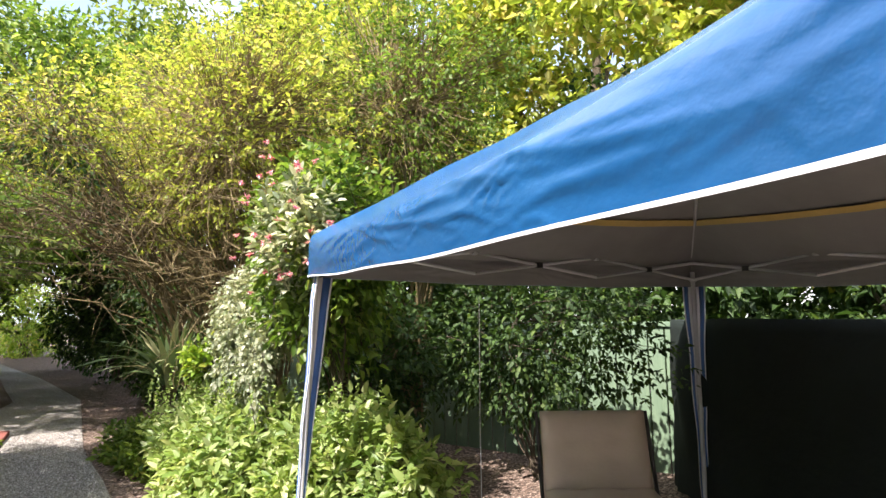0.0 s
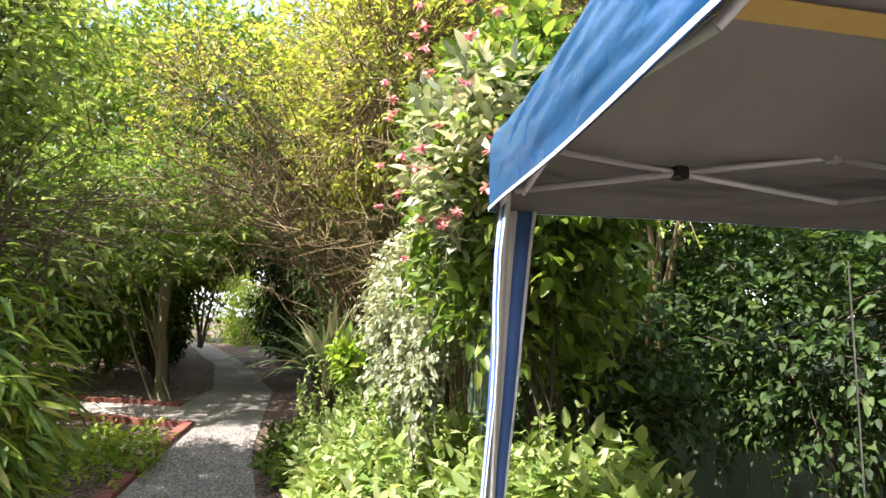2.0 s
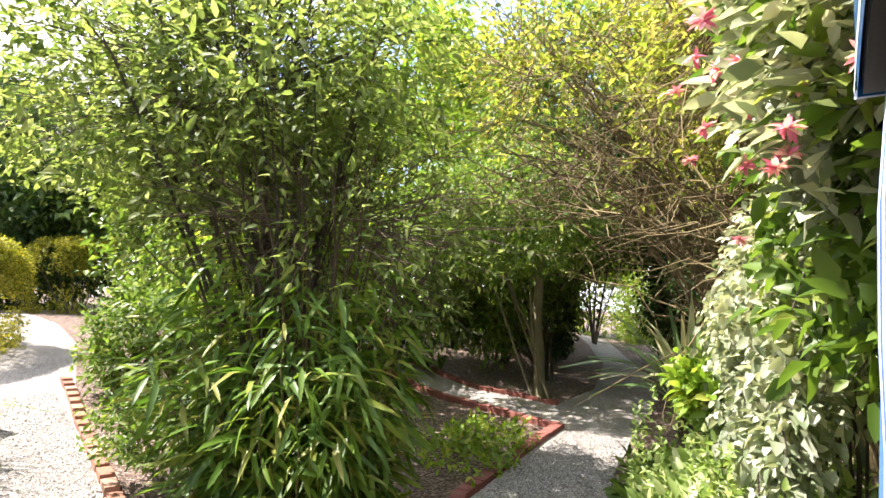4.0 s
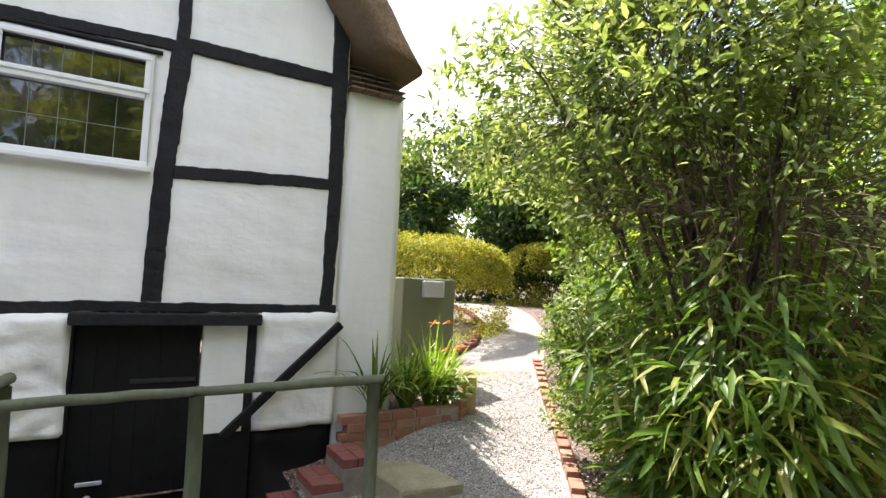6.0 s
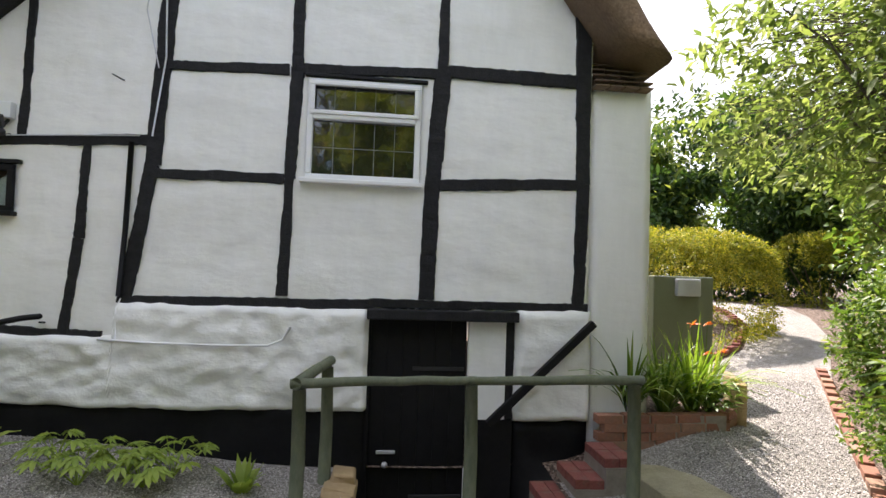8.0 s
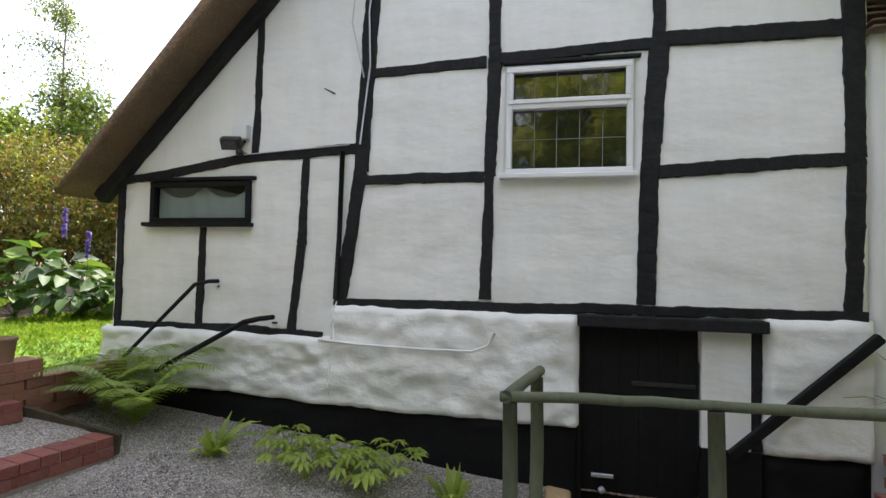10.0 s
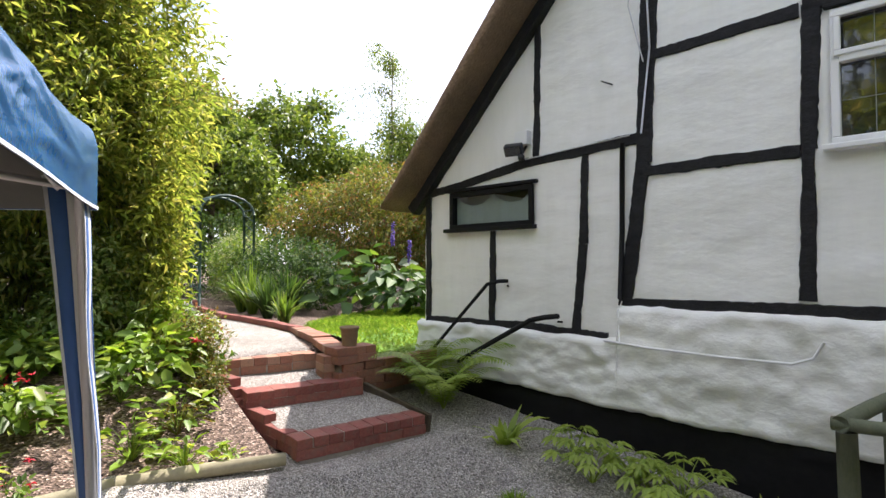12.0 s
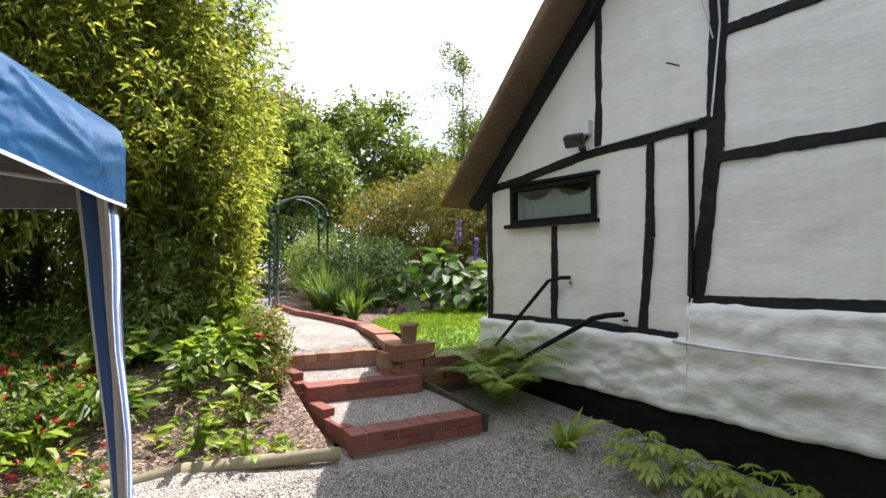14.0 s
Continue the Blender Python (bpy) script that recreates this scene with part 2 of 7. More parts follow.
CLEAR = clear_glass()
L_BAMBOO = leaf_mat("bamboo_leaf", (0.06, 0.14, 0.018), (0.16, 0.28, 0.035), (0.32, 0.34, 0.08), 0.45)
L_BUD = leaf_mat("buddleia_leaf", (0.10, 0.165, 0.042), (0.23, 0.31, 0.095), (0.34, 0.41, 0.2), 0.56, 0.6)
L_FEATHER = leaf_mat("feathery_leaf", (0.12, 0.19, 0.03), (0.32, 0.39, 0.08), (0.48, 0.47, 0.14), 0.55)
L_GOLD = leaf_mat("golden_leaf", (0.19, 0.28, 0.04), (0.42, 0.49, 0.09), (0.52, 0.46, 0.16), 0.5)
L_GREEN = leaf_mat("green_leaf", (0.055, 0.12, 0.018), (0.16, 0.27, 0.04), (0.26, 0.33, 0.08), 0.45)
L_DARK = leaf_mat("dark_leaf", (0.018, 0.046, 0.013), (0.055, 0.118, 0.026), (0.09, 0.15, 0.035), 0.4, 0.65)
L_LIGHT = leaf_mat("fresh_leaf", (0.12, 0.24, 0.02), (0.27, 0.42, 0.05), (0.42, 0.46, 0.09))
L_PALE = leaf_mat("pale_leaf", (0.15, 0.26, 0.06), (0.32, 0.43, 0.15), (0.52, 0.58, 0.32), 0.45)
L_SILVER = leaf_mat("variegated_leaf", (0.15, 0.21, 0.11), (0.41, 0.46, 0.33), (0.62, 0.65, 0.52), 0.3)
L_YUCCA = leaf_mat("yucca_leaf", (0.06, 0.12, 0.045), (0.17, 0.25, 0.11), (0.45, 0.45, 0.28), 0.25)
L_HEDGE = leaf_mat("golden_hedge_leaf", (0.10, 0.14, 0.012), (0.30, 0.32, 0.03), (0.5, 0.45, 0.06))
L_OLIVE = leaf_mat("olive_leaf", (0.06, 0.09, 0.018), (0.2, 0.23, 0.045), (0.28, 0.12, 0.06))
L_PINK = leaf_mat("pink_petal", (0.6, 0.12, 0.27), (0.8, 0.46, 0.54), (0.86, 0.78, 0.74), 0.3)
L_RED = leaf_mat("red_petal", (0.38, 0.005, 0.02), (0.52, 0.015, 0.04), None, 0.25)
L_VIOLET = leaf_mat("violet_petal", (0.10, 0.07, 0.45), (0.22, 0.16, 0.62))
L_ORANGE = leaf_mat("orange_petal", (0.65, 0.13, 0.02), (0.75, 0.25, 0.04))
L_GLOSSY = leaf_mat("glossy_leaf", (0.03, 0.08, 0.02), (0.08, 0.17, 0.035), (0.2, 0.33, 0.05), 0.3, 0.6)
L_FERN = leaf_mat("fern_leaf", (0.16, 0.27, 0.045), (0.33, 0.45, 0.10))
L_FAR = leaf_mat("far_leaf", (0.055, 0.105, 0.02), (0.16, 0.24, 0.045), (0.25, 0.31, 0.07))

# ---- builders ----


def link_mesh(name, verts, faces, mat, parent=None, label="", smooth=False):
    me = bpy.data.meshes.new(name)
    me.from_pydata([tuple(v) for v in verts], [], [tuple(f) for f in faces])
    return link_data(name, me, mat, parent, label, smooth)


def link_data(name, me, mat, parent=None, label="", smooth=False):
    me.materials.clear()
    me.materials.append(mat)
    if smooth:
        me.polygons.foreach_set("use_smooth", [True] * len(me.polygons))
    me.update()
    ob = new(name, me)
    if parent:
        ob.parent = parent
    if label:
        tagged(ob, label)
    return ob


def part(name, bm, mat, parent=None, label="", smooth=False):
    me = bpy.data.meshes.new(name)
    bmesh.ops.recalc_face_normals(bm, faces=bm.faces)
    bm.to_mesh(me)
    bm.free()
    return link_data(name, me, mat, parent, label, smooth)


def thing(name, at, label, category, group="", kind=""):
    e = new(name)
    e.location = at
    e.empty_display_size = 0.1
    return tagged(e, label, category, group, kind)


def box(bm, x0, x1, y0, y1, z0, z1, bevel=0.0, m=None):
    g = bmesh.ops.create_cube(bm, size=1.0)
    vs = g["verts"]
    for v in vs:
        v.co = Vector((x0 if v.co.x < 0 else x1, y0 if v.co.y < 0 else y1, z0 if v.co.z < 0 else z1))
        if m:
            v.co = m @ v.co
    if bevel:
        es = {e for v in vs for e in v.link_edges}
        bmesh.ops.bevel(bm, geom=list(es), offset=bevel, segments=1 if bevel < 0.0065 else 2, affect="EDGES", profile=0.6)
    return bm


def boxm(x0, x1, y0, y1, z0, z1, bevel=0.0, m=None):
    return box(bmesh.new(), x0, x1, y0, y1, z0, z1, bevel, m)


def tubes(lines, sides=5):
    """One mesh of tubes: each line is (points, radius at start, radius at end)."""
    vs, fs = [], []
    for pts, r0, r1 in lines:
        pts = np.asarray(pts, float)
        n = len(pts)
        tan = np.gradient(pts, axis=0)
        tan /= np.linalg.norm(tan, axis=1)[:, None] + 1e-9
        ref = np.array([0.0, 0.0, 1.0]) if abs(tan[0, 2]) < 0.9 else np.array([1.0, 0.0, 0.0])
        b0 = len(vs)
        for k in range(n):
            a = np.cross(tan[k], ref)
            a /= np.linalg.norm(a) + 1e-9
            b = np.cross(tan[k], a)
            r = r0 + (r1 - r0) * k / (n - 1)
            for s in range(sides):
                w = 2 * math.pi * s / sides
                vs.append(pts[k] + r * (math.cos(w) * a + math.sin(w) * b))
        for k in range(n - 1):
            for s in range(sides):
                s2 = (s + 1) % sides
                fs.append((b0 + k * sides + s, b0 + k * sides + s2, b0 + (k + 1) * sides + s2, b0 + (k + 1) * sides + s))
        fs.append(tuple(b0 + s for s in range(sides)))
        fs.append(tuple(b0 + (n - 1) * sides + s for s in reversed(range(sides))))
    return vs, fs


def tube_part(name, lines, mat, parent=None, label="", sides=5, smooth=True):
    vs, fs = tubes(lines, sides)
    return link_mesh(name, vs, fs, mat, parent, label, smooth)


def bend(a, b, sag, n=6, wob=0.0, rng=None):
    a, b = np.asarray(a, float), np.asarray(b, float)
    t = np.linspace(0, 1, n)[:, None]
    p = a + (b - a) * t
    p[:, 2] += sag * (4 * t[:, 0] * (1 - t[:, 0]))
    if wob and rng is not None:
        p[1:-1] += rng.normal(0, wob, (n - 2, 3))
    return p


def norm(v):
    return v / (np.linalg.norm(v, axis=-1, keepdims=True) + 1e-9)


def leaf_mesh(name, base, way, size, width, mat, parent=None, droop=0.25, fold=0.25, rng=None, label="", blade=False, cheap=False):
    """One mesh of leaves: their feet, directions, lengths; width is a share of the length."""
    n = len(base)
    up = np.tile(np.array([0.0, 0.0, 1.0]), (n, 1)) + (rng.normal(0, 0.45, (n, 3)) if rng is not None else 0)
    side = norm(np.cross(way, up))
    nrm = norm(np.cross(side, way))
    size = np.asarray(size)[:, None]
    w = np.asarray(width) if np.ndim(width) else np.full(n, width)
    w = w[:, None]

    def at(u, v, h):
        return base + way * (u * size) + side * (v * w * size) + nrm * (h * size)
    if cheap:
        cols = [at(0, 0, 0), at(0.42, 0.5, 0.12), at(1, 0, -droop), at(0.42, -0.5, 0.12)]
        quad = np.zeros((0, 4), int)
        tri = np.array([[0, 2, 1], [0, 3, 2]])
    elif blade:
        cols = [at(0, 0.35, 0), at(0, -0.35, 0), at(0.35, 0.5, 0.0), at(0.35, -0.5, 0.0), at(0.72, 0.36, -droop * 0.35), at(0.72, -0.36, -droop * 0.35), at(1, 0, -droop)]
        quad = np.array([[0, 1, 3, 2], [2, 3, 5, 4]])
        tri = np.array([[4, 5, 6]])
    else:
        cols = [at(0, 0, 0), at(0.3, 0.5, fold * w * 0.8), at(0.72, 0.36, fold * w * 0.4 - droop * 0.5), at(1, 0, -droop), at(0.72, -0.36, fold * w * 0.4 - droop * 0.5), at(0.3, -0.5, fold * w * 0.8), at(0.5, 0, -droop * 0.15)]
        quad = np.array([[0, 6, 2, 1], [0, 5, 4, 6]])
        tri = np.array([[6, 3, 2], [6, 4, 3]])
    k = len(cols)
    vs = np.stack(cols, 1).reshape(-1, 3)
    off = (np.arange(n) * k)[:, None, None]
    q, t3 = (quad[None] + off).reshape(-1), (tri[None] + off).reshape(-1)
    nq, nt = n * len(quad), n * len(tri)
    me = bpy.data.meshes.new(name)
    me.vertices.add(len(vs))
    me.vertices.foreach_set("co", vs.ravel())
    me.loops.add(len(q) + len(t3))
    me.loops.foreach_set("vertex_index", np.concatenate([q, t3]))
    me.polygons.add(nq + nt)
    me.polygons.foreach_set("loop_start", np.concatenate([np.arange(nq) * 4, nq * 4 + np.arange(nt) * 3]))
    me.polygons.foreach_set("loop_total", np.concatenate([np.full(nq, 4), np.full(nt, 3)]))
    me.update(calc_edges=True)
    me.validate()
    ob = link_data(name, me, mat, parent, label)
    return tagged(ob, kind="stuff")


def sphere_dirs(rng, n):
    return norm(rng.normal(0, 1, (n, 3)))


def lumpy(u, seed, amt=0.3, freq=1.8):
    return np.array([1.0 + amt * noise.noise(Vector(d * freq) + Vector((seed * 3.1, seed * 1.7, 0))) for d in u])


def leafy_twigs(rng, tips, dirs, length, per, spread=0.9, droop=0.2):
    """Feet and directions of leaves set along twigs that end at tips."""
    n = len(tips)
    s = np.tile(np.linspace(0.15, 1.0, per), n)
    tip, d = np.repeat(tips, per, 0), np.repeat(dirs, per, 0)
    foot = tip - d * (length * (1 - s))[:, None]
    lateral = norm(np.cross(d, rng.normal(0, 1, (n * per, 3))))
    way = norm(d * (0.45 + 0.5 * (s[:, None] > 0.95)) + lateral * spread * (s[:, None] < 0.95) + np.array([0, 0, -droop]) + rng.normal(0, 0.12, (n * per, 3)))
    return foot + rng.normal(0, 0.006, foot.shape), way


def shrub(name, label, category, foot, centre, radii, twigs, per, leaf, width, mat, wood=None, seed=1, inner=0.55, twig=0.3, rise=0.4, droop=0.2,
          stems=9, stem_r=0.018, lump=0.3, twig_tubes=0, floor=None, group="", foliage="foliage", show_stems=True, cheap=False, squash=1.0):
    """A bush: stems from its foot into an uneven crown of leafy twigs."""
    wood = wood or BARK
    rng = np.random.default_rng(seed)
    foot, centre, radii = np.array(foot, float), np.array(centre, float), np.array(radii, float)
    th = thing(name, foot, label, category, group)
    u = sphere_dirs(rng, twigs)
    r = (inner + (1 - inner) * rng.random(twigs) ** 0.5) * lumpy(u, seed, lump)
    tips = centre + u * radii * r[:, None]
    if floor is not None:
        keep = tips[:, 2] > floor
        tips, u = tips[keep], u[keep]
    d = norm(u * 0.8 + np.array([0, 0, rise]) + rng.normal(0, 0.35, u.shape))
    b, w = leafy_twigs(rng, tips - foot, d, twig, per, droop=droop)
    leaf_mesh(foliage, b, w, leaf * rng.uniform(0.6, 1.25, len(b)), width, mat, th, rng=rng, cheap=cheap)
    if show_stems:
        lines = []
        for k in range(stems):
            uu = norm(rng.normal(0, 1, 3) + np.array([0, 0, 0.5]))
            end = centre + uu * radii * rng.uniform(0.5, 0.85) - foot
            start = rng.normal(0, 0.06, 3) * np.array([1, 1, 0])
            p = bend(start, end, 0.12 * np.linalg.norm(end), 7, 0.03, rng)
            lines.append((p, stem_r * rng.uniform(0.6, 1.2), stem_r * 0.25))
        for ln in lines:
            tube_part("stem", [ln], wood, th)
    if twig_tubes:
        pick = rng.choice(len(tips), min(twig_tubes, len(tips)), replace=False)
        lines = []
        for k in pick:
            t = tips[k] - foot
            inner_pt = (centre - foot) + (t - (centre - foot)) * rng.uniform(0.2, 0.6) + rng.normal(0, 0.08, 3)
            lines.append((bend(inner_pt, t, 0.03, 4, 0.02, rng), 0.005, 0.002))
        tagged(tube_part("twig_tangle", lines, wood, th, sides=3), kind="stuff")
    return th


def sstep(t):
    t = np.clip(t, 0, 1)
    return t * t * (3 - 2 * t)


def ground_z(x, y):
    """Height of the ground: a dip by the cottage door, rises up the two paths and behind the steps."""
    z = -0.02 - 0.30 * sstep((x + 1.2) / 2.6) * sstep((y + 1.5) / 3.8)
    s = 0.75 * (x - 3.6) + 0.66 * (y - 2.0)
    z = z + 0.12 * np.clip(s, 0, 10) * sstep(s / 1.5) * (0.25 + 0.75 * sstep((y + 2.5) / 4.5))
    z = z + 0.57 * sstep((-1.55 - x) / 1.9)
    z = np.where((x > -3.15) & (x < -1.25) & (y > 1.13) & (y < 2.5), np.minimum(z, -0.03), z)
    z = np.where((x > -2.55) & (x < -1.25) & (y >= 2.5) & (y < 3.45), 0.0 + 0.06 * (-1.25 - x), z)
    z = z + 0.14 * np.exp(-((x - 4.95) / 0.6) ** 2 - ((y - 3.2) / 0.55) ** 2)
    return z + 0.02 * np.sin(x * 1.7 + y) * np.sin(y * 1.3)


def inside(poly, x, y):
    c = False
    for (x0, y0), (x1, y1) in zip(poly, poly[1:] + poly[:1]):
        if (y0 > y) != (y1 > y) and x < (x1 - x0) * (y - y0) / (y1 - y0) + x0:
            c = not c
    return c


def sheet(name, poly, mat, dz, label, category, step=0.25, flat=None):
    """A laid surface inside an outline, following the ground."""
    bm = bmesh.new()
    bm.faces.new([bm.verts.new((x, y, 0)) for x, y in poly])
    xs, ys = [p[0] for p in poly], [p[1] for p in poly]
    for axis, lo, hi in ((0, min(xs), max(xs)), (1, min(ys), max(ys))):
        n = Vector((1, 0, 0)) if axis == 0 else Vector((0, 1, 0))
        for k in range(1, int((hi - lo) / step) + 1):
            geom = bm.verts[:] + bm.edges[:] + bm.faces[:]
            bmesh.ops.bisect_plane(bm, geom=geom, plane_co=n * (lo + k * step), plane_no=n)
    for v in bm.verts:
        v.co.z = (ground_z(v.co.x, v.co.y) if flat is None else flat) + dz
    for f in bm.faces:
        if f.normal.z < 0:
            f.normal_flip()
    me = bpy.data.meshes.new(name)
    bm.to_mesh(me)
    bm.free()
    ob = link_data(name, me, mat, smooth=True)
    return tagged(ob, label, category, kind="structure")

# ---- ground ----
PIT = (1.75, 3.45, 2.5, 3.36)


def build_ground():
    xs = np.concatenate([[-400, -120, -50, -25], np.arange(-14, 24.01, 0.3), [32, 60, 130, 400]])
    ys = np.concatenate([[-400, -120, -40, -16], np.arange(-9, 21.01, 0.3), [30, 60, 130, 400]])
    xs = np.unique(np.round(np.concatenate([xs, PIT[:2], np.arange(-3.55, -1.1, 0.1)]), 3))
    ys = np.unique(np.round(np.concatenate([ys, PIT[2:], np.arange(0.65, 2.7, 0.1)]), 3))
    vs = [(x, y, float(ground_z(np.clip(x, -14, 24), np.clip(y, -9, 21)))) for y in ys for x in xs]
    nx = len(xs)
    fs = []
    for j in range(len(ys) - 1):
        for i in range(nx - 1):
            cx, cy = (xs[i] + xs[i + 1]) / 2, (ys[j] + ys[j + 1]) / 2
            if PIT[0] < cx < PIT[1] and PIT[2] < cy < PIT[3]:
                continue
            fs.append((j * nx + i, j * nx + i + 1, (j + 1) * nx + i + 1, (j + 1) * nx + i))
    tagged(link_mesh("ground", vs, fs, SOIL, smooth=True), "dark soil and bark mulch of the garden beds", "ground", kind="structure")


build_ground()
sheet("gravel_yard", [(-1.75, 1.0), (-2.05, 0.0), (-1.9, -0.8), (-1.2, -1.6), (1.0, -2.2), (2.6, -2.1), (3.6, -1.55), (4.2, -0.9), (4.35, -0.1), (4.5, 0.7), (5.1, 1.45), (5.7, 2.3),
                      (6.6, 3.6), (7.8, 5.0), (9.2, 6.6), (10.3, 8.4), (10.8, 9.9), (10.6, 11.5), (9.4, 11.0), (9.2, 9.2), (8.6, 7.7), (7.5, 6.3), (6.0, 5.3), (5.3, 3.9), (4.2, 3.1),
                      (3.47, 2.9), (3.47, 2.48), (1.73, 2.48), (1.73, 3.3), (-2.5, 3.3), (-2.5, 2.25), (-1.75, 2.25), (-1.85, 1.12)],
      GRAVEL, 0.012, "pale grey gravel of the yard and path", "gravel")
sheet("gravel_path", [(3.65, -1.6), (4.7, -1.32), (5.9, -1.5), (7.2, -1.62), (8.4, -1.86), (11.3, -2.45), (15.4, -2.5), (20, -2.2), (23, -2.0), (23, -1.0), (19, -1.4), (15, -1.75), (11.2, -1.5),
                      (9.75, -1.0), (10.2, 0.2), (11.7, 2.0), (13.5, 4.0), (12.6, 4.6), (10.9, 2.4), (9.4, 0.4), (8.6, -1.1), (6.26, -0.5), (4.9, -0.62), (4.3, -0.7)],
      GRAVEL, 0.016, "shaded gravel garden path with dappled light", "path")
sheet("upper_path", [(-3.1, 1.12), (-4.5, 1.34), (-5.8, 1.68), (-7.8, 2.2), (-9.6, 2.8), (-12.0, 4.0), (-12.4, 4.9), (-10.2, 3.7), (-8.5, 3.15), (-6.6, 2.72), (-5.3, 2.7), (-4.2, 2.55), (-3.45, 2.2), (-3.1, 2.12)],
      GRAVEL, 0.02, "gravel path above the steps", "path")
sheet("lawn", [(-3.15, 2.62), (-4.3, 2.78), (-5.0, 3.3), (-5.6, 4.4), (-6.0, 6.2), (-2.9, 6.2), (-2.7, 3.5), (-2.75, 2.75)], LAWN, 0.05, "bright mown lawn beside the cottage", "lawn")

# ---- cottage ----
WY = 3.37
RIDGE = (1.6, 6.45)
COTTAGE = thing("cottage", (0.6, WY, 0.2), "whitewashed timber-framed cottage with a thatched roof", "house")
_c0 = Vector((-0.6, -WY, -0.2))


def cpart(name, bm, mat, label="", parent=None, smooth=False):
    bmesh.ops.translate(bm, verts=bm.verts, vec=_c0)
    return part(name, bm, mat, parent or COTTAGE, label, smooth)


def roof_under(x):
    return min(2.25 + 1.02 * (x + 2.66), 3.45 + 1.35 * (4.0 - x))


WIN_A = (1.235, 2.245, 2.20, 3.105)
WIN_B = (-2.25, -1.15, 1.80, 2.20)


def wall_grid(x0, x1, z0, z1, holes, y, amp, seed, step=0.07, cut=True, back=0.28):
    """A plastered wall: an uneven face, a back face, and the sides of its openings."""
    def lines(lo, hi, marks):
        ls = sorted({lo, hi, *[m for m in marks if lo < m < hi]})
        out = []
        for a, b in zip(ls, ls[1:]):
            n = max(1, round((b - a) / step))
            out += [a + (b - a) * k / n for k in range(n)]
        return out + [hi]
    xs = lines(x0, x1, [m for h in holes for m in h[:2]])
    zs = lines(z0, z1, [m for h in holes for m in h[2:]])
    bm = bmesh.new()

    def height(x, z):
        p = Vector((x * 1.3, z * 2.2, seed))
        return amp * (noise.noise(p) + 0.5 * noise.noise(p * 3.1) + 0.22 * noise.noise(p * 8.0))
    fr, bk = {}, {}
    for i, x in enumerate(xs):
        for j, z in enumerate(zs):
            zz = min(z, roof_under(x)) if cut else z
            fr[i, j] = bm.verts.new((x, y - height(x, zz), zz))
            bk[i, j] = bm.verts.new((x, y + back, zz))
    keep = set()
    for i in range(len(xs) - 1):
        for j in range(len(zs) - 1):
            cx, cz = (xs[i] + xs[i + 1]) / 2, (zs[j] + zs[j + 1]) / 2
            if any(h[0] < cx < h[1] and h[2] < cz < h[3] for h in holes):
                continue
            if cut and zs[j] >= max(roof_under(xs[i]), roof_under(xs[i + 1])):
                continue
            keep.add((i, j))
    for i, j in keep:
        bm.faces.new((fr[i, j], fr[i + 1, j], fr[i + 1, j + 1], fr[i, j + 1]))
        bm.faces.new((bk[i, j], bk[i, j + 1], bk[i + 1, j + 1], bk[i + 1, j]))
        for di, dj, a, b in ((-1, 0, (i, j), (i, j + 1)), (1, 0, (i + 1, j), (i + 1, j + 1)), (0, -1, (i, j), (i + 1, j)), (0, 1, (i, j + 1), (i + 1, j + 1))):
            if (i + di, j + dj) not in keep:
                bm.faces.new((fr[a], fr[b], bk[b], bk[a]))
    bmesh.ops.dissolve_degenerate(bm, dist=1e-5, edges=bm.edges)
    return bm


cpart("wall", wall_grid(-2.66, 3.86, 0.2, 6.3, [WIN_A, WIN_B, (1.84, 3.17, 0.1, 1.03)], WY, 0.019, 3.0, 0.055), PLASTER, "whitewashed gable wall of lumpy plaster", smooth=True)


def shell_box(x0, x1, z0, z1, y, depth, amp, seed, step=0.045, round_r=0.05, low=None):
    """A bulging rubble base under limewash, with soft rounded borders; low = (x, z): a lower top up to that x."""
    nx, nz = max(2, int((x1 - x0) / step)), max(2, int((z1 - z0) / step))
    xs = [x0 + (x1 - x0) * i / nx for i in range(nx + 1)]
    if low:
        xs = sorted(xs + [low[0] - 0.004, low[0] + 0.004])
    bm = bmesh.new()
    g = {}
    for i, x in enumerate(xs):
        top = low[1] if low and x < low[0] else z1
        foot = z0 + (0.06 * min(1, max(0, (0.1 - x) / 1.5)) if low else 0.0)
        for j in range(nz + 1):
            z = foot + (top - foot) * j / nz
            p = Vector((x * 2.0, z * 3.0, seed))
            e = min(x - x0, x1 - x, z - foot, top - z)
            soft = math.sqrt(max(0.0, 1 - (1 - min(1, max(0, e) / round_r)) ** 2))
            h = depth * soft + amp * soft * (0.6 * noise.noise(p * 0.7) + 0.7 * noise.noise(p * 1.6) + 0.85 * noise.noise(p * 3.1) + 0.4 * noise.noise(p * 6))
            wob = 0.018 * noise.noise(Vector((x * 3.0, seed, 0.5))) + 0.012 * noise.noise(Vector((x * 9.0, seed, 1.5)))
            g[i, j] = bm.verts.new((x, y - h, z + wob * (1 if z > top - round_r or z < foot + round_r else 0.6)))
    for i in range(len(xs) - 1):
        for j in range(nz):
            bm.faces.new((g[i, j], g[i + 1, j], g[i + 1, j + 1], g[i, j + 1]))
    return bm


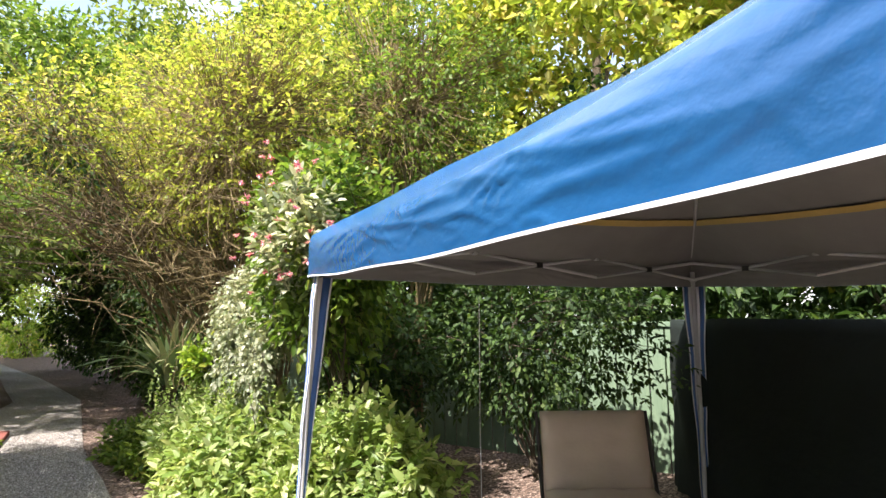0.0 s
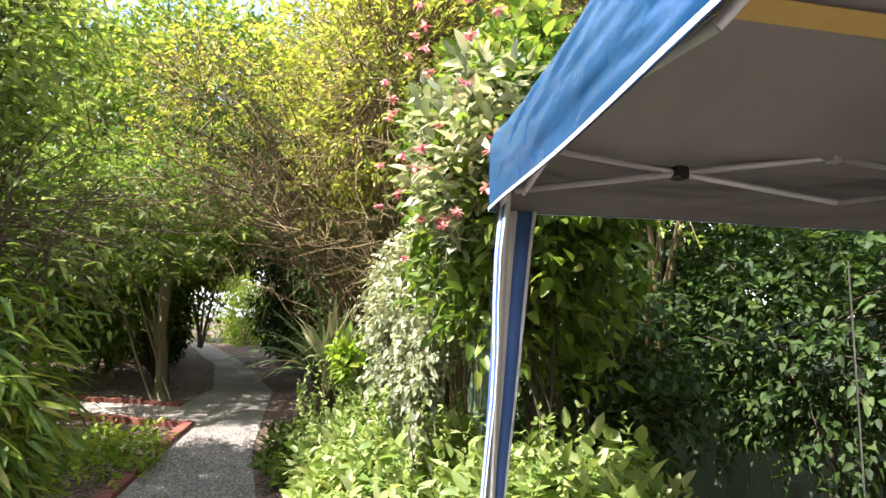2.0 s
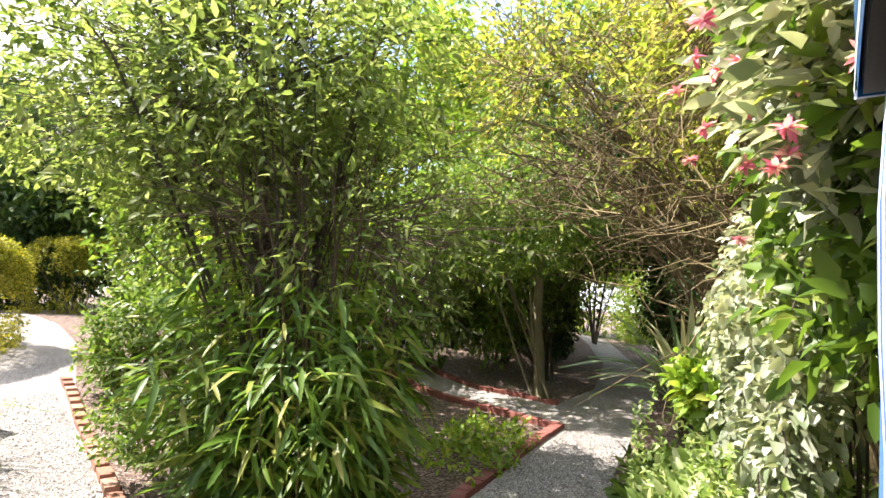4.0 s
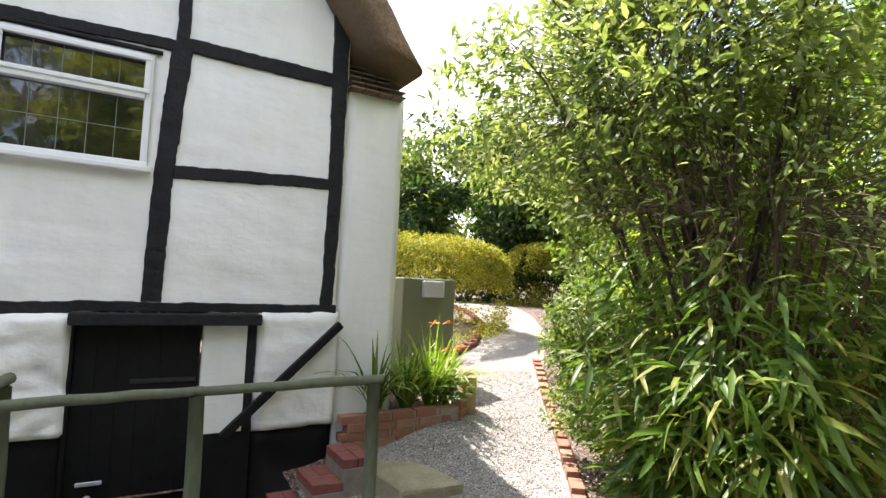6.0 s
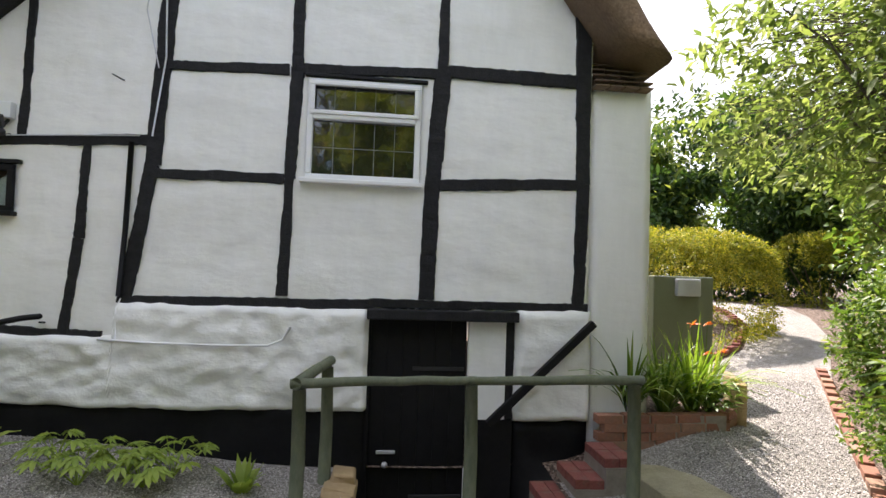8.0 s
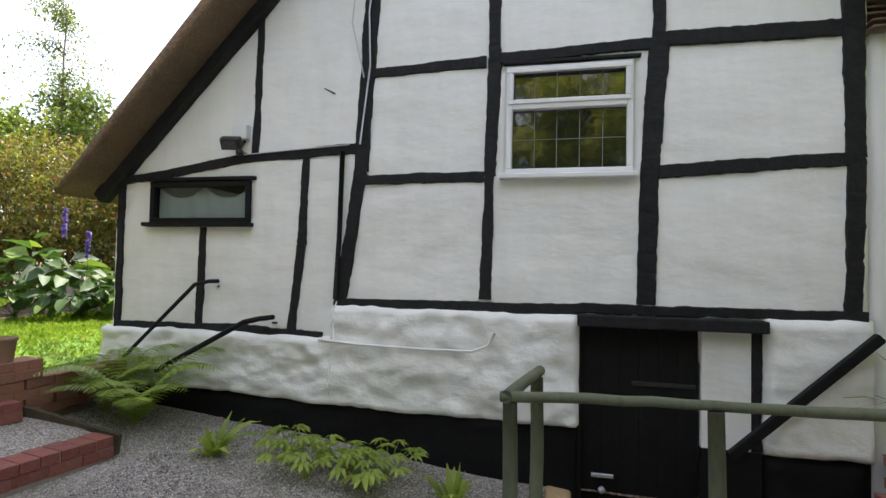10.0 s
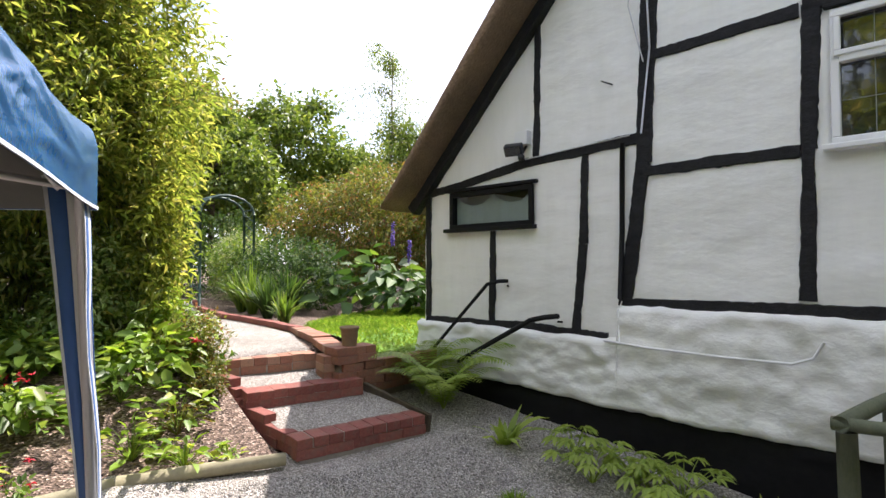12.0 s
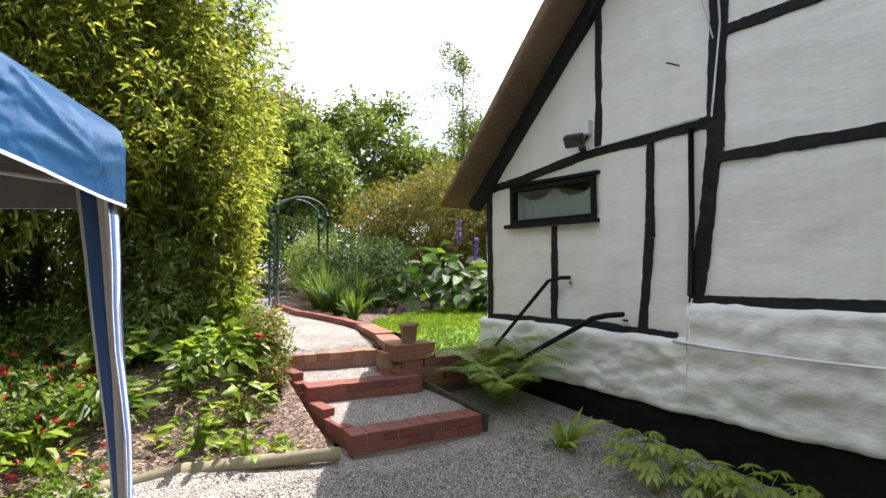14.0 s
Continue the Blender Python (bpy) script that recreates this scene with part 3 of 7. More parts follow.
cpart("plinth_render", shell_box(-2.75, 1.86, 0.16, 1.075, WY + 0.01, 0.10, 0.036, 7.0, 0.035, low=(-0.27, 0.79)), RUBBLE, "lumpy limewashed rubble base", smooth=True)
cpart("plinth_render", shell_box(3.165, 3.90, 0.07, 1.10, WY + 0.01, 0.10, 0.022, 12.0), RUBBLE, "limewashed rubble pier beside the door", smooth=True)
cpart("black_plinth", shell_box(-2.72, 1.86, -0.95, 0.24, WY + 0.01, 0.05, 0.022, 21.0, 0.07), BLACK, "black-painted brick plinth", smooth=True)
cpart("black_plinth", shell_box(3.165, 3.88, -0.95, 0.10, WY + 0.01, 0.065, 0.028, 25.0, 0.06), BLACK, "black-painted rubble plinth", smooth=True)
# side, rear and reveal walls close the house
cpart("wall", boxm(-2.66, -2.38, WY + 0.285, 11.0, -0.9, 2.3), PLASTER)
cpart("wall", boxm(3.58, 3.86, WY + 0.285, 11.0, -0.9, 3.5), PLASTER)
cpart("wall", boxm(-2.66, 3.86, 11.0, 11.3, -0.9, 3.2), PLASTER)


def beam(x0, z0, x1, z1, w, w1=None, proud=0.022, seed=0, y=WY):
    """An uneven oak timber on the wall from end to end."""
    w1 = w1 or w
    L = math.hypot(x1 - x0, z1 - z0)
    n = max(3, int(L / 0.035))
    tx, tz = (x1 - x0) / L, (z1 - z0) / L
    px, pz = -tz, tx
    bm = bmesh.new()
    rings = []
    for k in range(n + 1):
        t = k / n
        ww = (w + (w1 - w) * t) / 2
        s = Vector((x0 * 3 + t * L * 2.0, seed * 2.3, z0))
        off = 0.008 * noise.noise(s)
        a = ww + 0.007 * noise.noise(s * 2.5) + 0.009 * noise.noise(s * 13)
        b = ww + 0.007 * noise.noise(s * 2.5 + Vector((5, 5, 5))) + 0.009 * noise.noise(s * 13 + Vector((9, 2, 4)))
        cx, cz = x0 + tx * L * t + px * off, z0 + tz * L * t + pz * off
        f = proud + 0.006 * noise.noise(s * 4) + 0.005 * noise.noise(s * 11)
        ring = [(cx + px * a, y + 0.06, cz + pz * a), (cx + px * a, y - f + 0.008, cz + pz * a), (cx + px * a * 0.85, y - f, cz + pz * a * 0.85),
                (cx - px * b * 0.85, y - f, cz - pz * b * 0.85), (cx - px * b, y - f + 0.008, cz - pz * b), (cx - px * b, y + 0.06, cz - pz * b)]
        rings.append([bm.verts.new(q) for q in ring])
    for a, b in zip(rings, rings[1:]):
        for i in range(6):
            bm.faces.new((a[i], a[(i + 1) % 6], b[(i + 1) % 6], b[i]))
    bm.faces.new(rings[0])
    bm.faces.new(list(reversed(rings[-1])))
    return cpart("beam", bm, TIMBER)


for k, (x0, z0, x1, z1, w, w1) in enumerate([
        (0.06, 4.6, -0.06, 2.26, 0.15, 0.13), (-0.06, 2.26, -0.235, 1.06, 0.12, 0.12),      # long leaning post
        (1.09, 5.3, 1.135, 3.2, 0.105, 0.10), (1.135, 3.2, 1.10, 2.2, 0.12, 0.10), (1.10, 2.2, 1.08, 1.16, 0.075, 0.105),
        (2.43, 5.3, 2.44, 3.25, 0.095, 0.095), (2.44, 3.25, 2.37, 2.2, 0.16, 0.14), (2.37, 2.2, 2.35, 1.16, 0.14, 0.14),
        (3.76, 4.6, 3.79, 2.28, 0.17, 0.13), (3.79, 2.28, 3.77, 1.1, 0.12, 0.115),
        (0.0, 3.14, 1.06, 3.17, 0.075, 0.105), (1.18, 3.19, 2.40, 3.235, 0.09, 0.09), (2.48, 3.255, 3.70, 3.25, 0.12, 0.13),
        (-0.07, 2.185, 1.05, 2.195, 0.085, 0.09), (2.44, 2.205, 3.74, 2.275, 0.11, 0.105),
        (0.04, 4.28, 1.05, 4.3, 0.11, 0.1), (1.15, 4.3, 2.38, 4.33, 0.1, 0.1), (2.48, 4.33, 3.6, 4.33, 0.1, 0.1),
        (-0.24, 1.085, 1.84, 1.105, 0.085, 0.085), (1.84, 1.115, 3.86, 1.12, 0.08, 0.075),
        # low left part
        (-2.62, 2.22, -1.95, 2.30, 0.07, 0.09), (-1.95, 2.30, -1.2, 2.415, 0.09, 0.09), (-1.2, 2.415, -0.10, 2.47, 0.085, 0.09),
        (-1.09, 3.75, -1.115, 2.43, 0.06, 0.075), (-0.60, 2.42, -0.62, 1.6, 0.065, 0.08), (-0.62, 1.6, -0.70, 0.80, 0.08, 0.085),
        (-1.65, 1.76, -1.67, 0.80, 0.07, 0.075), (-2.62, 0.79, -1.3, 0.81, 0.09, 0.09), (-1.3, 0.81, -0.39, 0.775, 0.10, 0.09),
        (-2.60, 2.2, -2.60, 0.75, 0.07, 0.07),
        (3.13, 1.0, 3.13, 0.10, 0.075, 0.085)]):
    beam(x0, z0, x1, z1, w, w1, seed=k)

# door pit, lintel and door
cpart("lintel", boxm(1.83, 3.18, WY - 0.16, WY + 0.03, 0.985, 1.075, 0.012), TIMBER, "black door lintel")
cpart("door_panel", boxm(2.745, 3.09, WY - 0.045, WY + 0.02, 0.10, 0.985, 0.01), PLASTER, "white panel beside the door")
cpart("door_panel", boxm(2.745, 3.165, WY - 0.04, WY + 0.02, -0.95, 0.10, 0.006), BLACK, "black-painted panel beside the door")
door = cpart("door", boxm(1.87, 2.74, WY + 0.06, WY + 0.11, -0.9, 0.985), BLACK, "black plank cellar door")
for k in range(6):
    a = 1.875 + k * 0.144
    cpart("plank", boxm(a, a + 0.1425, WY + 0.035, WY + 0.058, -0.88, 0.98, 0.0015), BLACK, parent=door)
for z in (0.52, -0.62):
    cpart("hinge", boxm(2.25, 2.72, WY + 0.02, WY + 0.034, z, z + 0.035, 0.003), DARK_PLASTIC, parent=door)
cpart("latch", boxm(1.95, 2.12, WY + 0.012, WY + 0.034, -0.22, -0.19, 0.004), STEEL, parent=door)
knob = bmesh.new()
bmesh.ops.create_uvsphere(knob, u_segments=12, v_segments=8, radius=0.028, matrix=pose(2.03, WY + 0.0, -0.31))
cpart("knob", knob, STEEL, parent=door, smooth=True)
cpart("door_post", boxm(1.835, 1.872, WY - 0.02, WY + 0.1, -0.9, 0.985, 0.005), BLACK)

# thatch
def roof_mesh():
    """The thatch: a thick rounded blanket over both slopes, its verge proud of the gable."""
    prof_out, prof_in = [], []
    lx, lz, rx, rz = -3.02, 2.04, 4.5, 3.4
    n = 26
    for k in range(n + 1):
        t = k / n
        x, z = lx + (RIDGE[0] - lx) * t, lz + (RIDGE[1] + 0.35 - lz) * t + 0.16 * math.sin(math.pi * t)
        prof_out.append((x, z))
    for k in range(1, n + 1):
        t = k / n
        x, z = RIDGE[0] + (rx - RIDGE[0]) * t, RIDGE[1] + 0.35 + (rz - RIDGE[1] - 0.35) * t + 0.2 * math.sin(math.pi * t)
        prof_out.append((x, z))
    m = len(prof_out)
    for k, (x, z) in enumerate(prof_out):
        t = k / (m - 1)
        if x < RIDGE[0]:
            ix = -2.72 + (RIDGE[0] + 2.72) * (x - lx) / (RIDGE[0] - lx)
        else:
            ix = RIDGE[0] + (3.95 - RIDGE[0]) * (x - RIDGE[0]) / (rx - RIDGE[0])
        prof_in.append((ix, roof_under(ix) + 0.01))
    ys = [2.93, 2.96, 3.02, 3.12, 3.4, 4.5, 6.5, 8.5, 11.0, 11.7]
    pull = [0.62, 0.30, 0.10, 0.0, 0, 0, 0, 0, 0, 0.2]
    bm = bmesh.new()
    rings = []
    for y, q in zip(ys, pull):
        ring = []
        for (ox, oz), (ix, iz) in zip(prof_out, prof_in):
            mx, mz = ox + (ix - ox) * 0.45, oz + (iz - oz) * 0.45
            w = 0.035 * noise.noise(Vector((ox * 2, y * 2, oz * 2)))
            ring.append(bm.verts.new((ox + (mx - ox) * q + w, y, oz + (mz - oz) * q + w)))
        for (ox, oz), (ix, iz) in reversed(list(zip(prof_out, prof_in))):
            mx, mz = ox + (ix - ox) * 0.45, oz + (iz - oz) * 0.45
            ring.append(bm.verts.new((ix + (mx - ix) * q * 0.8, y, iz + (mz - iz) * q * 0.8)))
        rings.append(ring)
    for a, b in zip(rings, rings[1:]):
        for i in range(len(a)):
            j = (i + 1) % len(a)
            bm.faces.new((a[i], b[i], b[j], a[j]))
    for ring in (rings[0], rings[-1]):
        for i in range(m - 1):
            bm.faces.new((ring[i], ring[i + 1], ring[-2 - i], ring[-1 - i]))
    return bm


cpart("roof", roof_mesh(), THATCH, "brown reed thatch with a thick cut verge", smooth=True)


def barge(xa, za, xb, zb, w):
    L = math.hypot(xb - xa, zb - za)
    a = math.degrees(math.atan2(zb - za, xb - xa))
    m = pose(xa, 0, za, 0, -a, 0)
    return boxm(0, L, WY - 0.10, WY + 0.02, -w, 0.0, 0.01, m)


cpart("bargeboard", barge(-2.86, roof_under(-2.86) + 0.04, RIDGE[0], roof_under(RIDGE[0]) + 0.04, 0.13), TIMBER, "black bargeboard under the thatch")

# rendered stack with its tiled shoulder
cpart("chimney_base", wall_grid(3.90, 4.47, -0.4, 3.22, [], WY + 0.03, 0.012, 31.0, 0.08, False, 1.4), PLASTER, "whitewashed chimney base", smooth=True)
for r in range(5):
    for k in range(4):
        z = 3.2 + r * 0.07
        yy = WY - 0.10 + r * 0.055
        bm = boxm(3.86 + k * 0.145 + (r % 2) * 0.02, 3.995 + k * 0.145 + (r % 2) * 0.02, yy, yy + 0.26, z, z + 0.018, 0.004, None)
        cpart("roof_tile", bm, TILE)


def window(win, y, mat, frame_w, label, split=None, bars=(0, 0), sill=True, glass=None):
    """A framed window with its own panes, transom, leads and sill."""
    glass = glass or GLASS
    x0, x1, z0, z1 = win
    w = tagged(new("window"), label)
    w.parent = COTTAGE
    w.location = _c0

    def b(name, *a, m=mat, bev=0.006, lab=""):
        return part(name, boxm(*a, bev), m, w, lab)
    yf, yb = y - 0.035, y + 0.05
    b("window_frame", x0, x1, yf, yb, z1 - frame_w, z1)
    b("window_frame", x0, x1, yf, yb, z0, z0 + frame_w)
    b("window_frame", x0, x0 + frame_w, yf, yb, z0 + frame_w, z1 - frame_w)
    b("window_frame", x1 - frame_w, x1, yf, yb, z0 + frame_w, z1 - frame_w)
    lights = [(z0 + frame_w, z1 - frame_w)]
    if split:
        b("transom", x0 + frame_w, x1 - frame_w, yf - 0.012, yb, split - 0.03, split + 0.03)
        lights = [(z0 + frame_w, split - 0.03), (split + 0.03, z1 - frame_w)]
        # opening top light stands proud
        b("casement", x0 + 0.02, x1 - 0.02, yf - 0.025, yf, split + 0.012, split + 0.05)
        b("casement", x0 + 0.02, x1 - 0.02, yf - 0.025, yf, z1 - 0.062, z1 - 0.025)
        b("casement", x0 + 0.02, x0 + 0.062, yf - 0.025, yf, split + 0.05, z1 - 0.062)
        b("casement", x1 - 0.062, x1 - 0.02, yf - 0.025, yf, split + 0.05, z1 - 0.062)
    for n, (a, c) in enumerate(lights):
        p = b("pane", x0 + frame_w, x1 - frame_w, y + 0.012, y + 0.02, a, c, m=glass, bev=0.0)
        p.visible_shadow = glass is GLASS
        for k in range(1, bars[0]):
            xx = x0 + frame_w + (x1 - x0 - 2 * frame_w) * k / bars[0]
            part("lead", boxm(xx - 0.0025, xx + 0.0025, y + 0.006, y + 0.011, a, c), LEAD, w)
        for k in range(1, bars[1][n] if bars[0] else 0):
            zz = a + (c - a) * k / bars[1][n]
            part("lead", boxm(x0 + frame_w, x1 - frame_w, y + 0.0062, y + 0.0108, zz - 0.0025, zz + 0.0025), LEAD, w)
    if sill:
        b("window_sill", x0 - 0.05, x1 + 0.03, y - 0.085, y + 0.03, z0 - 0.035, z0 + 0.004)
    return w


window(WIN_A, WY - 0.005, UPVC, 0.05, "white plastic window with leaded panes", 2.77, (5, (2, 1)))
window(WIN_B, WY - 0.0, BLACK, 0.05, "small black-framed window with a lace curtain", None, (0, (0,)), True, CLEAR)
cpart("drip_mould", boxm(1.2, 2.30, WY - 0.05, WY + 0.01, 3.125, 3.15, 0.005), TIMBER)
cpart("drip_mould", boxm(-2.29, -1.10, WY - 0.05, WY + 0.01, 2.205, 2.24, 0.008), BLACK)

# ---- gazebo ----
GA, GB = Vector((-0.09, -0.565, 0)), Vector((2.77, -1.68, 0))
_u = (GB - GA).normalized()
_v = Vector((_u.y, -_u.x, 0))
GS = (GB - GA).length
GC, GD = GB + _v * GS, GA + _v * GS
GM = (GA + GC) / 2
GAZEBO = thing("gazebo", (GM.x, GM.y, 0), "blue pop-up gazebo with a grey lining and striped leg covers", "gazebo")


def gz_local(p):
    return Vector(p) - Vector((GM.x, GM.y, 0))


_fr = random.Random(31)
DEEP = 0.16
# each panel's folds: fans from its corners, long slack sweeps, short creases
FOLDS = []
for _s in range(4):
    rows = []
    for end in (-1, 1):
        for _k in range(7):
            run = _fr.uniform(0.5, 1.25)
            rows.append((end * _fr.uniform(0.93, 0.99), -DEEP * _fr.uniform(0.55, 0.98), -end * run, run * (0.03 + 0.05 * _k + _fr.uniform(0, 0.03)), _fr.uniform(0.03, 0.07), _fr.uniform(0.005, 0.010)))
    for _k in range(30):
        run = _fr.uniform(0.25, 0.8) * _fr.choice((-1, 1))
        rows.append((_fr.uniform(-0.8, 0.8), _fr.uniform(-DEEP, -0.03), run, abs(run) * _fr.uniform(0.02, 0.25), _fr.uniform(0.020, 0.042), _fr.uniform(0.005, 0.0095)))
    for _k in range(44):
        run = _fr.uniform(0.06, 0.26) * _fr.choice((-1, 1))
        rows.append((_fr.uniform(-0.9, 0.9), _fr.uniform(-DEEP, 0.0), run, abs(run) * _fr.uniform(0.05, 0.7), _fr.uniform(0.011, 0.018), _fr.uniform(0.004, 0.008)))
    FOLDS.append(rows)


def fold(folds, s, h):
    """Height of the slack folds over one panel; h runs on below nought down the valance."""
    z = 0.0
    for s0, h0, ds, dh, wide, deep in folds:
        L = math.hypot(ds, dh)
        u = ((s - s0) * ds + (h - h0) * dh) / (L * L)
        if 0 < u < 1:
            v = ((s - s0) * -dh + (h - h0) * ds) / L * (1 if ds > 0 else -1) + 0.01 * math.sin(u * 7 + s0 * 9)
            if -0.5 * wide < v < wide:
                g = deep * math.sin(math.pi * u) ** 0.7 * (((1 - v / wide) ** 2 if v > 0 else (1 + v / (0.5 * wide)) ** 1.3))
                z = max(z, g) + 0.25 * min(z, g)
    return z


def canopy_height(a, b):
    """Height over the square, a and b from -1 to 1: a pyramid that sags between its ribs."""
    m = max(abs(a), abs(b))
    k = min(abs(a), abs(b)) / (m + 1e-6)
    z = 1.8875 + 0.0475 * a - 0.07 * (1 - k ** 4) * m ** 3 + 0.86 * (1 - m)
    z -= 0.05 * (1 - k) * math.sin(math.pi * min(1, m))
    w = Vector((a * 3.0, b * 3.0, 2.0))
    z += 0.016 * noise.noise(w * 1.3) * min(1, (1 - m) * 5)
    side = 0 if abs(b) >= abs(a) and b < 0 else 1 if abs(a) > abs(b) and a > 0 else 2 if abs(b) >= abs(a) else 3
    s = (a if side in (0, 2) else b) * (1 if side in (0, 1) else -1)
    return z + 0.8 * fold(FOLDS[side], s, 1 - m) * (1 - k ** 6) * min(1, (1 - m) * 12)


def gz_point(a, b, z):
    p = Vector((GM.x, GM.y, 0)) + _u * (a * GS / 2) + _v * (b * GS / 2)
    return gz_local((p.x, p.y, z))


def canopy(dz, shrink, n=200):
    bm = bmesh.new()
    g = {}
    for i in range(n + 1):
        for j in range(n + 1):
            a, b = -1 + 2 * i / n, -1 + 2 * j / n
            g[i, j] = bm.verts.new(gz_point(a * shrink, b * shrink, canopy_height(a, b) + dz))
    for i in range(n):
        for j in range(n):
            bm.faces.new((g[i, j], g[i + 1, j], g[i + 1, j + 1], g[i, j + 1]))
    return bm


def valance(side, off, top_f, low_f, rows_n, folds=1.0):
    """A strip of one hanging valance, between two shares of its drop, set off outwards."""
    n = 380
    bm = bmesh.new()
    rows = []
    for k in range(n + 1):
        s = -1 + 2 * k / n
        a, b = {0: (s, -1), 1: (1, s), 2: (-s, 1), 3: (-1, -s)}[side]
        top = canopy_height(a, b)
        hem = 1.636 + 0.049 * a - 0.022 * (1 - s * s) + 0.003 * math.sin(s * 9 + side)
        row = []
        for i in range(rows_n + 1):
            f = top_f + (low_f - top_f) * i / rows_n
            out = off
            out += folds * fold(FOLDS[side], s, -f * DEEP) * (1 - s ** 10) * (1 - 0.75 * f ** 4) * min(1, f * 8)
            c = 0.985 + 0.015 * min(1, f * 4) ** 0.5 + off / (GS / 2)
            e = c + (out - off) / (GS / 2)
            row.append(bm.verts.new(gz_point(a * (e if abs(a) == 1 else c), b * (e if abs(b) == 1 else c), top + (hem - top) * f)))
        rows.append(row)
    for r, q in zip(rows, rows[1:]):
        for i in range(rows_n):
            bm.faces.new((r[i], q[i], q[i + 1], r[i + 1]))
    return bm


part("canopy", canopy(0.0, 0.985), BLUE, GAZEBO, "creased blue cloth canopy", True)
part("lining", canopy(-0.045, 0.972, 100), GREY_CLOTH, GAZEBO, "grey underside of the canopy", True)
for s in range(4):
    part("valance", valance(s, 0.0, 0.0, 1.0, 22), BLUE, GAZEBO, "blue valance", True)
    part("valance_lining", valance(s, -0.005, 0.05, 0.995, 22), GREY_CLOTH, GAZEBO, "grey back of the valance", True)
    part("trim", valance(s, 0.003, 0.965, 1.005, 1), WHITE_CLOTH, GAZEBO, "white hem", True)


def gz_leg(a, b):
    top, foot = gz_point(a * 0.97, b * 0.97, 1.80), gz_point(a * 1.02, b * 1.02, 0.0)
    w = gz_point(a * 1.02, b * 1.02, 0) + Vector((GM.x, GM.y, 0))
    foot.z = float(ground_z(w.x, w.y))
    leg = tube_part("leg", [([top, foot], 0.017, 0.017)], STEEL, GAZEBO, "white steel leg", 6)
    cover = part("foot_plate", boxm(foot.x - 0.05, foot.x + 0.05, foot.y - 0.05, foot.y + 0.05, foot.z, foot.z + 0.012, 0.003), STEEL, GAZEBO)
    # striped cloth sleeve: strips of an angle that narrows downwards
    sx, sy = -a, -b
    for axis, sgn in (("u", sx), ("v", sy)):
        for n, (mat, f0, f1) in enumerate(((BLUE_LEG, 0.0, 0.12), (WHITE_CLOTH, 0.12, 0.5), (BLUE_LEG, 0.5, 0.9), (WHITE_CLOTH, 0.9, 1.0))):
            bm = bmesh.new()
            prev = None
            for k in range(13):
                t = k / 12
                wd = 0.075 * (1 - t) ** 1.3 + 0.04
                c = top.lerp(foot, t * 0.97)
                c.z -= 0.12 * (1 - t)
                d = (_u if axis == "u" else _v) * sgn
                o = -(_u * sx + _v * sy) * 0.022
                fold = 0.006 * math.sin(k * 1.3)
                out = (_v * sy if axis == "u" else _u * sx) * -fold
                p0, p1 = c + o + d * (wd * f0) + out, c + o + d * (wd * f1) + out
                cur = (bm.verts.new(p0), bm.verts.new(p1))
                if prev:
                    bm.faces.new((prev[0], prev[1], cur[1], cur[0]))
                prev = cur
            ob = part("leg_cover", bm, mat, leg, "striped cloth leg cover", True)
            sol = ob.modifiers.new("thick", "SOLIDIFY")
            sol.thickness = 0.003


for a, b in ((-1, -1), (1, -1), (1, 1), (-1, 1)):
    gz_leg(a, b)
# folding frame: scissor bars on each side, struts up to the hub
for s in range(4):
    nodes = []
    for k in range(4):
        q = -0.96 + 1.92 * k / 3
        nodes.append({0: (q, -0.94), 1: (0.94, q), 2: (-q, 0.94), 3: (-0.94, -q)}[s])
    for (a0, b0), (a1, b1) in zip(nodes, nodes[1:]):
        hi0, lo0, hi1, lo1 = (zz + 0.045 * aa for aa in (a0, a1) for zz in (1.825, 1.685))
        tube_part("scissor_bar", [([gz_point(a0, b0, hi0), gz_point(a1, b1, lo1)], 0.011, 0.011)], STEEL, GAZEBO, sides=4)
        tube_part("scissor_bar", [([gz_point(a0, b0, lo0), gz_point(a1, b1, hi1)], 0.011, 0.011)], STEEL, GAZEBO, sides=4)
        c = gz_point((a0 + a1) / 2, (b0 + b1) / 2, (hi0 + lo1) / 2)
        part("joint", boxm(c.x - 0.022, c.x + 0.022, c.y - 0.022, c.y + 0.022, c.z - 0.018, c.z + 0.018, 0.004), DARK_PLASTIC, GAZEBO)
    for a0, b0 in nodes[1:3]:
        c = gz_point(a0, b0, 1.825 + 0.045 * a0)
        part("joint", boxm(c.x - 0.018, c.x + 0.018, c.y - 0.018, c.y + 0.018, c.z - 0.02, c.z + 0.02, 0.004), STEEL, GAZEBO)
for a, b in ((-1, -1), (1, -1), (1, 1), (-1, 1)):
    tube_part("strut", [([gz_point(a * q, b * q, canopy_height(a * q, b * q) - 0.06) for q in (0.95, 0.7, 0.45, 0.2, 0.0)], 0.011, 0.011)], STEEL, GAZEBO, sides=5)
for s in range(4):
    ends = [{0: (q, -0.71), 1: (0.71, q), 2: (-q, 0.71), 3: (-0.71, -q)}[s] for q in (-0.7, -0.35, 0.0, 0.35, 0.7)]
    strip = []
    for a, b in ends:
        strip += [gz_point(a, b, canopy_height(a, b) - 0.085), gz_point(a * 0.955, b * 0.955, canopy_height(a * 0.955, b * 0.955) - 0.085)]
    strap = link_mesh("strap", strip, [(2 * k, 2 * k + 1, 2 * k + 3, 2 * k + 2) for k in range(4)], POLE_YELLOW, GAZEBO, "yellow webbing strap under the canopy")
    strap.modifiers.new("thick", "SOLIDIFY").thickness = 0.004

